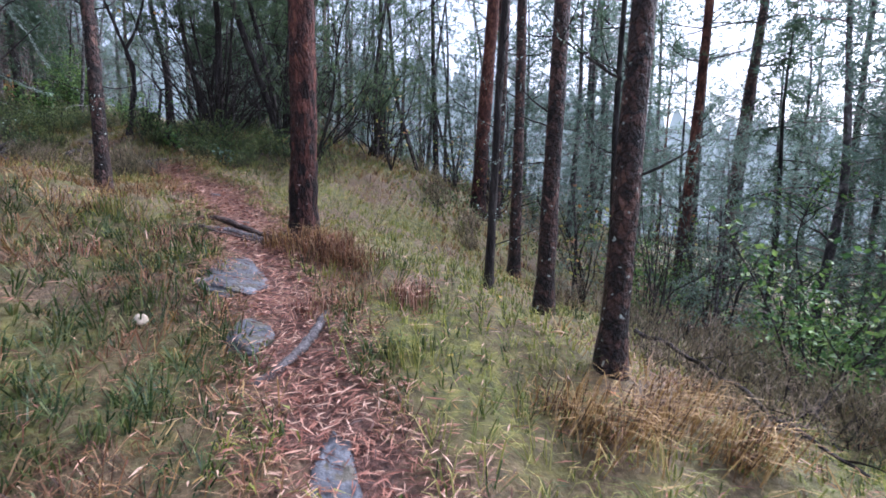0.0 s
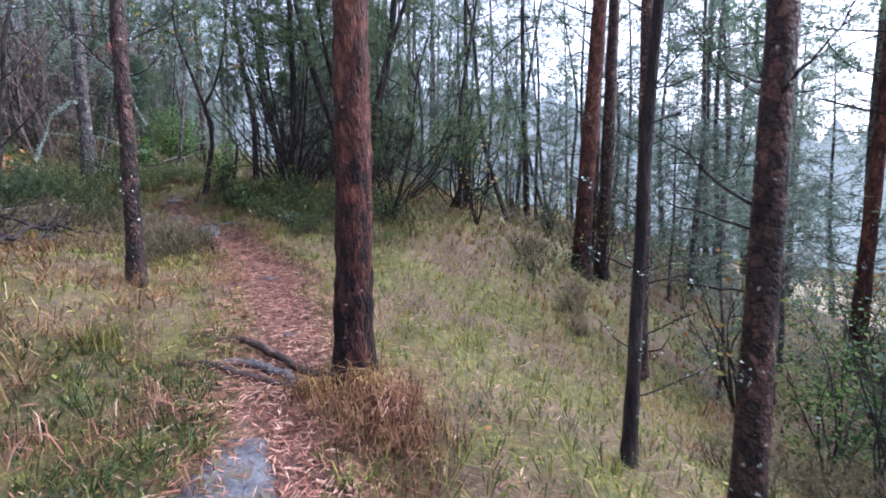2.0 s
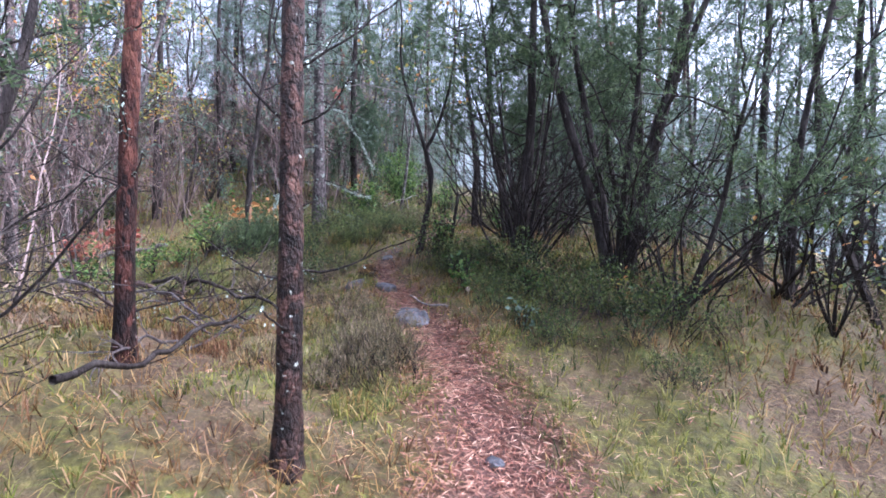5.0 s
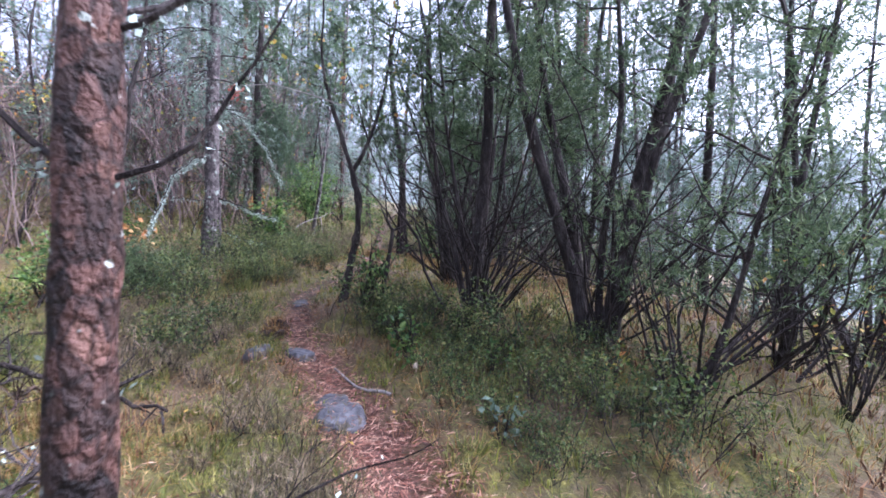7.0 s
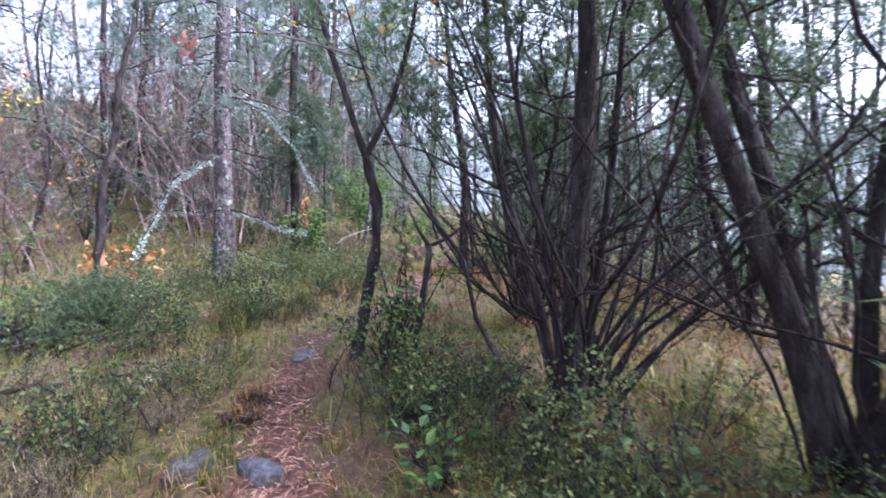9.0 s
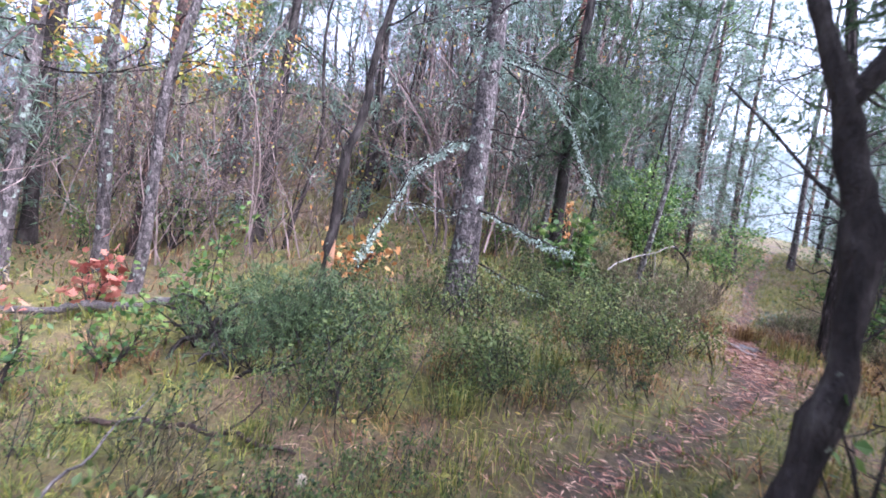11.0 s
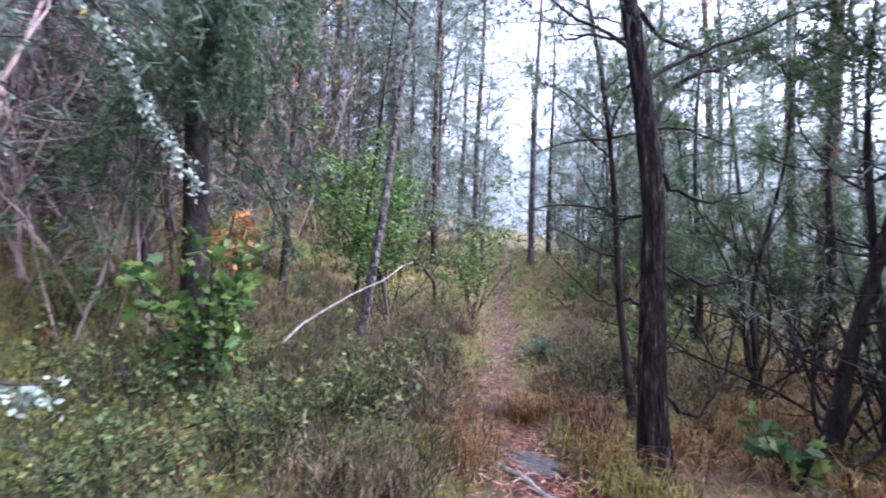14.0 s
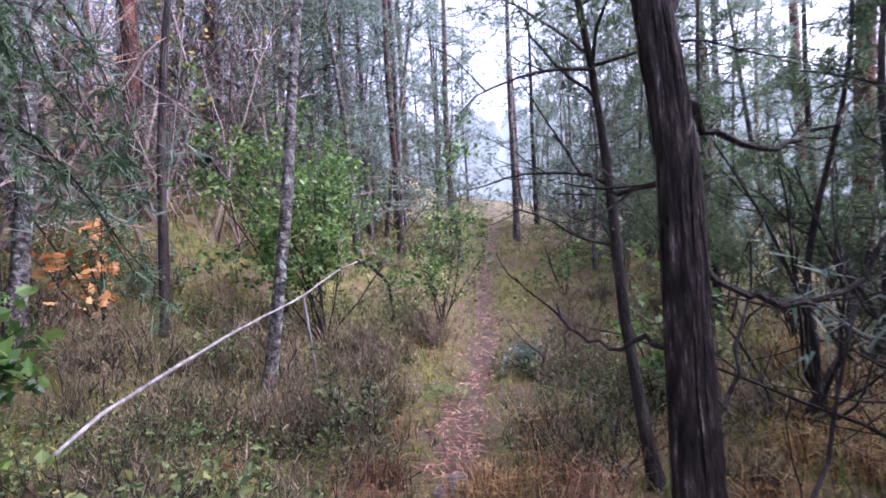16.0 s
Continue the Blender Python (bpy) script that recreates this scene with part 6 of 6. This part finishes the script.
# ---- the forest around ----
KINDS = [
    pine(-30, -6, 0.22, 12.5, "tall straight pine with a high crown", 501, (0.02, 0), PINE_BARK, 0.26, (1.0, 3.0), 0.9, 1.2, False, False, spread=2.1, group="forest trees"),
    # grey lichened bark here also puts the paleness of distant mist into the trunk
    pine(-31, -6, 0.17, 10.5, "lichened, haze-paled pine with low dead branches", 502, (-0.02, 0.02), LICHEN_BARK, 0.14, (0.6, 1.8), 0.6, 1.2, False, False, spread=1.8, needle_mat=HAZY_GREY_NEEDLES, group="forest trees"),
    pine(-32, -6, 0.25, 13.5, "tall pine with an orange upper trunk", 503, (0.01, 0), RED_BARK, 0.32, (1.5, 4.0), 0.9, 1.2, False, False, spread=2.2, group="forest trees"),
    spruce(-33, -6, 0.18, 9.5, "grey-green spruce with drooping branches", 504, 0.6, group="forest trees", mat=HAZY_GREY_NEEDLES, rows=12, each=4),
    spruce(-34, -6, 0.12, 6.0, "young dark green spruce", 505, 0.3, group="forest trees", mat=NEEDLES, spread=1.2, rows=11, each=4),
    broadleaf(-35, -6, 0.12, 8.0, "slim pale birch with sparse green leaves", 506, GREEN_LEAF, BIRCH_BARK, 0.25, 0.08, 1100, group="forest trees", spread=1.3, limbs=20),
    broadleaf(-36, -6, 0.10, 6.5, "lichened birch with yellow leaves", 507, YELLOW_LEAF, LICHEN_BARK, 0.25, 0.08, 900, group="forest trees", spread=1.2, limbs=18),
    broadleaf(-37, -6, 0.06, 3.6, "slender sapling with small green leaves", 508, GREEN_LEAF, DARK_BARK, 0.12, 0.07, 800, group="forest trees", spread=0.9, limbs=16, name="sapling"),
]
rng = np.random.RandomState(510)
stand = []
tries = 0
while len(stand) < 84 and tries < 20000:
    tries += 1
    a, r = rng.uniform(0, 6.28), 4.5 + 30 * rng.rand() ** 0.8
    x, y = -5 + r * math.cos(a) * 1.1, 9 + r * math.sin(a)
    dd = float(trail_distance(x, y))
    if dd < (3.8 if y < 17 else 2.2) or y < -7 or (x > 0.5 and dd < 6.5) or (x > 8 and rng.rand() < 0.45) or (y < 1 and rng.rand() < 0.6):
        continue
    if (x + 10.0) ** 2 + (y - 9.4) ** 2 < 11 or (x + 11.8) ** 2 + (y - 13.2) ** 2 < 5:
        continue
    if any((x - u) ** 2 + (y - w) ** 2 < (1.1 if dd < 12 else 1.7) ** 2 for u, w, _ in stand):
        continue
    stand.append((x, y, dd))
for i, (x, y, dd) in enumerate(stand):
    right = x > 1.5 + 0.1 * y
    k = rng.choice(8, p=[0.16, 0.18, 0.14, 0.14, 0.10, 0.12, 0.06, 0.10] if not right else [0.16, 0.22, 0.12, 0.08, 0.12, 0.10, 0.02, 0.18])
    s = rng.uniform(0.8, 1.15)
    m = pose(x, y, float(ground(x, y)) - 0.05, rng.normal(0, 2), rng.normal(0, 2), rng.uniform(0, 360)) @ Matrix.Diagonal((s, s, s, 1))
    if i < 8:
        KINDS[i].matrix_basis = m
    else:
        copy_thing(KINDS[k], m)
# fuller conifers that close the view
FULL = [(3, -13.4, 9.4), (3, -15.0, 10.6), (3, -12.9, 7.7), (1, -4.2, 13.6), (3, -14.4, 17.0), (3, -15.8, 18.8), (1, -12.8, 21.2), (3, -10.4, 24.5),
        (3, -7.2, 22.4), (1, -5.4, 20.2), (1, 8.2, 9.4), (1, 6.2, 12.4), (1, 9.6, 7.0), 
        (4, 5.8, 8.6), (3, -2.0, 13.0), (3, -0.6, 14.5), (3, -10.2, 3.6), (3, -17.0, 14.6), (3, -16.2, 7.2), (3, -13.6, 24.0), (3, -17.5, 24.5), (1, -9.2, 28.0), (1, -11.9, 30.0)]
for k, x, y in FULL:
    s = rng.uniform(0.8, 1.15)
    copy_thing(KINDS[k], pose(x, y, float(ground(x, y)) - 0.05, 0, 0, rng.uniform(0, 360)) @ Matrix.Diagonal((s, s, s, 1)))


def soft_conifer(height, foot, spread, mat, label, seed, droop=-0.5, rows=13, each=4):
    """A tree clothed almost to the ground in fine feathery sprays."""
    rng = np.random.RandomState(seed)
    tree = tagged(new("young_pine"), label, "tree", "soft conifers")
    line = trunk_line(height, (rng.normal(0, 0.02), rng.normal(0, 0.02)), rng, 0.06, 16)
    body = Shape()
    tube(body, line, 0.05 * (1.05 - np.clip(line[:, 2] / height, 0, 1)), 7, 0.05, rng)
    # pale bark and twigs put the lightening of distant mist into the colour
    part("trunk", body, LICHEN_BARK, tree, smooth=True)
    wood, green, tips = Shape(), Shape(), []
    for zz in np.linspace(foot, height * 0.98, rows):
        k = (zz - foot) / (height - foot)
        for _ in range(5):
            a = rng.uniform(0, 6.28)
            path = limb(on_line(line, zz + rng.normal(0, 0.12)), (math.cos(a), math.sin(a), 0.35), spread * (1.0 - 0.6 * k) * rng.uniform(0.5, 1.2), rng, 6, 0.13, droop)
            ribbon(wood, path, 0.009, 0.002, rng)
            t = []
            twigs(wood, path, 0.003, rng, 6, 0.42, droop, 0.8, 3, t, 2)
            tips += t + list(path[2:])
    needles(green, np.array(tips), rng, each, 0.12, 0.017, -0.1)
    crown = part("crown", wood, BROWN_TWIG, tree)
    part("foliage", green, mat, crown)
    return tree


SOFT = [soft_conifer(8.5, 0.6, 1.6, HAZY_GREY_NEEDLES, "half-grown pine with soft grey-green sprays", 561),
        soft_conifer(9.5, 1.2, 1.8, HAZY_GREY_NEEDLES, "pine with feathery grey-green foliage low down", 562, -0.9),
        soft_conifer(5.5, 0.3, 1.4, HAZY_GREY_NEEDLES, "bushy young pine with pale green sprays", 563),
        soft_conifer(9.0, 1.4, 1.6, NEEDLES, "dark drooping conifer with fine needles", 564, -1.6),
        soft_conifer(4.8, 0.2, 1.3, NEEDLES, "bushy green young pine clothed to the ground", 567, 0.2)]
rng = np.random.RandomState(565)
plots = [(-17.0, 13.0, 2.2, 6), (-19.0, 18.0, 2.4, 6), (-17.5, 6.5, 2.2, 5), (-21.0, 10.0, 2.4, 5), (-20.0, 24.0, 2.4, 4), (6.6, 7.2, 1.4, 2), (9.0, 9.4, 2.4, 4), (4.4, 13.4, 2.0, 4), (10.5, 14.0, 3.0, 7), (6.0, 18.0, 2.6, 6), (14.0, 9.0, 2.8, 4), (3.0, 19.0, 2.0, 3), (0.2, 15.5, 2.2, 5), (-5.2, 13.6, 0.9, 3), (-3.0, 12.8, 1.0, 2), (-9.6, 21.0, 1.0, 3), (-10.6, 24.4, 1.2, 3), (-13.6, 21.4, 1.0, 3), (-15.8, 28.6, 1.6, 4), (-12.6, 29.0, 1.6, 4), (-17.6, 31.6, 1.8, 4), (-13.4, 11.6, 1.4, 6), (-14.6, 15.2, 1.6, 6), (-14.2, 19.4, 1.6, 7),
         (-13.2, 24.0, 1.8, 5), (-11.0, 2.6, 1.6, 5), (-13.6, 4.0, 1.8, 5), (-6.6, 20.6, 1.3, 4), (-4.2, 17.8, 1.4, 2), (-16.6, 10.0, 1.6, 4), (-8.8, 25.0, 1.6, 4), (-1.8, 17.0, 2.0, 4)]
spots = [(-13.3, 16.9), (-13.9, 17.9), (-12.7, 16.0), (-14.9, 19.6), (-13.1, 14.9), (-12.9, 12.3), (-5.9, 16.6), (-4.9, 14.8)]
for px, py, pr, n in plots:
    for _ in range(n * 6):
        a, r = rng.uniform(0, 6.28), pr * math.sqrt(rng.rand())
        x, y = px + r * math.cos(a), py + r * math.sin(a)
        if n and float(trail_distance(x, y)) > (2.9 if y < 17 else 1.9) and all((x - u) ** 2 + (y - w) ** 2 > 0.8 for u, w in spots):
            spots.append((x, y))
            n -= 1
scatter(SOFT, [p for p in spots if p[0] < 2], 566, 0.75, 1.2)
for x, y in [p for p in spots if p[0] >= 2]:
    k = rng.uniform(1.3, 1.8)
    copy_thing(SOFT[rng.choice([0, 2])], pose(x, y, float(ground(x, y)) - 0.05, 0, 0, rng.uniform(0, 360)) @ Matrix.Diagonal((k, k, k, 1)))

for i, x, y, k in ((1, -1.7, 14.8, 1.1), (1, -0.4, 16.9, 1.2), (0, 1.1, 16.4, 1.2), (1, -2.5, 16.4, 1.1), (3, -9.4, 17.7, 0.55), (4, -10.55, 20.0, 1.05), (3, -11.7, 21.8, 0.75), (0, -12.4, 23.9, 0.9),
                   (3, -9.1, 20.4, 0.75), (0, -13.0, 17.3, 1.1), (1, -15.0, 19.4, 1.15), (0, -15.5, 21.7, 1.2), (1, -17.9, 24.9, 1.2), (0, -14.4, 17.3, 1.1), (1, -18.0, 27.0, 1.2), (4, -12.4, 18.2, 0.8), (3, -6.6, 15.9, 0.6), (3, -5.7, 12.2, 0.7)):
    copy_thing(SOFT[i], pose(x, y, float(ground(x, y)) - 0.05, 0, 0, rng.uniform(0, 360)) @ Matrix.Diagonal((k, k, k, 1)))
for x, y, k in ((3.2, 5.4, 0.5), (3.9, 6.8, 0.6), (4.8, 4.6, 0.62), (3.3, 9.0, 0.7), (5.6, 6.2, 0.75), (2.2, 10.8, 0.7), (6.4, 4.4, 0.8), (1.9, 7.2, 0.42), (7.6, 6.0, 0.8)):
    copy_thing(SOFT[rng.choice([2, 2, 4])], pose(x, y, float(ground(x, y)) - 0.05, 0, 0, rng.uniform(0, 360)) @ Matrix.Diagonal((k, k, k, 1)))


def thicket(height, mat, count, size, label, seed, stems=15):
    """Tall tangle of fine brown stems with a few leaves left."""
    rng = np.random.RandomState(seed)
    bush = tagged(new("twig_thicket"), label, "shrub", "twig thickets")
    st, tips = Shape(), []
    for _ in range(stems):
        a = rng.uniform(0, 6.28)
        line = limb((rng.normal(0, 0.35), rng.normal(0, 0.35), -0.05), (0.3 * math.cos(a), 0.3 * math.sin(a), 1), height * rng.uniform(0.5, 1.1), rng, 9, 0.12, 0.1)
        ribbon(st, line, 0.012 * rng.uniform(0.5, 1.3), 0.003, rng)
        twigs(st, line, 0.0045, rng, 11, 0.75, 0.1, 1.0, 3, tips, 4, 2)
    part("twig_work", st, BROWN_TWIG, bush)
    tips = np.array(tips)
    green = Shape()
    leaves(green, tips[rng.randint(0, len(tips), count)] + rng.normal(0, 0.03, (count, 3)), rng, size, 0.4)
    part("foliage", green, mat, bush)
    return bush


THICKETS = [thicket(3.4, YELLOW_LEAF, 110, 0.06, "tangled brown thicket with a few yellow leaves", 571),
            thicket(4.2, HAZY_GREY_NEEDLES, 260, 0.05, "tall grey-brown twig thicket with dull leaves", 572),
            thicket(2.8, ORANGE_LEAF, 60, 0.06, "brown thicket with some rust-coloured leaves", 573)]
rng = np.random.RandomState(575)
plots = [(-12.2, 10.8, 1.4, 8), (-14.0, 13.2, 1.6, 8), (-13.4, 16.6, 1.4, 6), (-12.8, 20.6, 1.5, 6), (-13.0, 7.4, 1.4, 6), (-14.6, 4.4, 1.8, 6), (-11.8, 2.6, 1.6, 4), (-9.0, 3.6, 1.6, 5), 
         (-16.0, 9.6, 1.6, 5), (-16.4, 17.0, 1.8, 5), (-9.4, 26.0, 1.6, 4)]
spots = []
for px, py, pr, n in plots:
    for _ in range(n * 6):
        a, r = rng.uniform(0, 6.28), pr * math.sqrt(rng.rand())
        x, y = px + r * math.cos(a), py + r * math.sin(a)
        if n and float(trail_distance(x, y)) > 2.7 and all((x - u) ** 2 + (y - w) ** 2 > 0.5 for u, w in spots):
            spots.append((x, y))
            n -= 1
scatter(THICKETS, spots, 576, 0.8, 1.3)


# heath and bilberry under the further trees
def cover(name, label, mat, clumps, each, size, height, seed):
    r = np.random.RandomState(seed)
    at = []
    while len(at) < clumps:
        x, y = r.uniform(-24, 8), r.uniform(0, 34)
        dd = float(trail_distance(x, y))
        if dd < (2.8 if y < 15 else 0.9) or dd > 13 or (x > -1.8 and y < 8 and dd < 4.2):
            continue
        k = r.uniform(0.25, 0.6)
        p = np.stack([x + r.normal(0, k, each), y + r.normal(0, k, each)], -1)
        at.append(np.c_[p, ground(p[:, 0], p[:, 1]) + height * np.sqrt(r.rand(each)) * np.exp(-((p - (x, y)) ** 2).sum(-1) / (2 * k * k))])
    sh = Shape()
    if mat is HEATHER:
        needles(sh, np.concatenate(at), r, 1, size, size * 0.16, 1.0)
    else:
        leaves(sh, np.concatenate(at), r, size, 0.4)
    tagged(part(name, sh, mat), label, "undergrowth", kind="stuff")


cover("bilberry_cover", "bilberry leaves spread under the further trees", BILBERRY, 190, 170, 0.055, 0.5, 542)
cover("heather_cover", "brown heath spread under the further trees", HEATHER, 170, 230, 0.11, 0.45, 544)

# thin undergrowth between the trees
BUSHES = [
    leafy_shrub(0, -20, 1.3, 0.9, 380, 0.08, GREEN_LEAF, "straggling shrub with dull green leaves", 531, "forest_shrub", group="forest shrubs", stems=6, twig=7, sub=0),
    leafy_shrub(0, -21, 1.0, 0.9, 360, 0.08, BILBERRY, "low thick green forest shrub", 532, "forest_shrub", group="forest shrubs", stems=7, low=0.1, twig=7, sub=0),
    leafy_shrub(0, -22, 1.7, 0.9, 130, 0.06, YELLOW_LEAF, "nearly bare shrub with a few yellow leaves", 533, "forest_shrub", group="forest shrubs", stems=9, twig=8),
    leafy_shrub(0, -23, 1.9, 1.0, 60, 0.05, HAZY_GREY_NEEDLES, "tangle of bare grey-brown twigs", 534, "forest_shrub", group="forest shrubs", stems=10, twig=9),
]
rng = np.random.RandomState(535)
spots = []
tries = 0
while len(spots) < 135 and tries < 20000:
    tries += 1
    x, y = rng.uniform(-24, 14), rng.uniform(-2, 34)
    dd = float(trail_distance(x, y))
    if dd < (2.6 if y < 15 else 1.3) or dd > 16 or (x > -1.8 and y < 7.5 and dd < 3.6) or (dd < 4 and y < 11 and x < -4 and rng.rand() < 0.6):
        continue
    if any((x - u) ** 2 + (y - w) ** 2 < 0.8 for u, w in spots):
        continue
    spots.append((x, y))
scatter(BUSHES, spots, 536, 0.7, 1.4)


def pole(seed, label):
    """A thin bare sapling with short side twigs."""
    r = np.random.RandomState(seed)
    ob = tagged(new("bare_sapling"), label, "tree", "bare saplings")
    line = trunk_line(r.uniform(4.5, 6.5), (r.normal(0, 0.05), r.normal(0, 0.05)), r, 0.12, 14)
    sh = Shape()
    tube(sh, line, np.linspace(0.028, 0.008, 14), 5, 0.08, r)
    part("trunk", sh, DARK_BARK, ob)
    tw = Shape()
    tips = []
    twigs(tw, line, 0.006, r, 30, 0.9, 0.1, 1.0, 3, tips, 4, 1)
    part("twig_work", tw, DARK_BARK, ob)
    gr = Shape()
    tips = np.array(tips)
    leaves(gr, tips[r.randint(0, len(tips), 60)], r, 0.06, 0.4)
    part("foliage", gr, YELLOW_LEAF if seed % 2 else HAZY_GREY_NEEDLES, ob)
    return ob


rng = np.random.RandomState(550)
spots = []
tries = 0
while len(spots) < 30 and tries < 20000:
    tries += 1
    x, y = rng.uniform(-22, 9), rng.uniform(1, 32)
    dd = float(trail_distance(x, y))
    if dd < (3.4 if y < 15 else 2.0) or dd > 14 or (x + 9.5) ** 2 + (y - 9.3) ** 2 < 6 or x > 0.5:
        continue
    spots.append((x, y))
scatter([pole(k, "thin bare sapling with grey twigs") for k in (551, 552, 553, 554)], spots, 555, 0.8, 1.3)

# far woods all round: a glowing backdrop with the mist painted into its colour
MIST_GLOW = bpy.data.materials.new("glowing_misty_woods")
MIST_GLOW.use_nodes = True
mn, ml = MIST_GLOW.node_tree.nodes, MIST_GLOW.node_tree.links
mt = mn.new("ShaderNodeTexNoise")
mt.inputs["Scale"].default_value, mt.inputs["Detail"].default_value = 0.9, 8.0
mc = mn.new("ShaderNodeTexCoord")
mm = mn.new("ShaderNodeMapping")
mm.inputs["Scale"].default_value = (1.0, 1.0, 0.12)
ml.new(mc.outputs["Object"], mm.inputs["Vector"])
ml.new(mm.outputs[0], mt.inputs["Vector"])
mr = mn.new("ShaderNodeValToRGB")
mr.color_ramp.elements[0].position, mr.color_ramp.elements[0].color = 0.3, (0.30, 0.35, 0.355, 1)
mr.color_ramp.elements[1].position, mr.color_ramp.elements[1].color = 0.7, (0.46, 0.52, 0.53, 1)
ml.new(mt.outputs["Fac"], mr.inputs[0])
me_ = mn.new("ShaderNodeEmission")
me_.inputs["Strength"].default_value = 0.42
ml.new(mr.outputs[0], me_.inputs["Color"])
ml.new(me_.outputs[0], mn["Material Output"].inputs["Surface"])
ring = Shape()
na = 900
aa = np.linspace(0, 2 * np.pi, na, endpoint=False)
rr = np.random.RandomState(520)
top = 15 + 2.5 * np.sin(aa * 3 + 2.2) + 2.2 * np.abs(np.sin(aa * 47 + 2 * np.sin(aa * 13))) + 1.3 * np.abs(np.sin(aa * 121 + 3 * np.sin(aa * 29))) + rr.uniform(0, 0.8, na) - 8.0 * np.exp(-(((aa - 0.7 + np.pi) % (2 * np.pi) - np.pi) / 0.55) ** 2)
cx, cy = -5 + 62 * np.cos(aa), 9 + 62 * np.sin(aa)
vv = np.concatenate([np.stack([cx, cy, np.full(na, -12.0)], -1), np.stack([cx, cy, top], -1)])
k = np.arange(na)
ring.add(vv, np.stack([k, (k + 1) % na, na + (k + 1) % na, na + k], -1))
tagged(part("backdrop", ring, MIST_GLOW), "glowing backdrop of pale far woods with mist painted in", "backdrop", kind="structure")
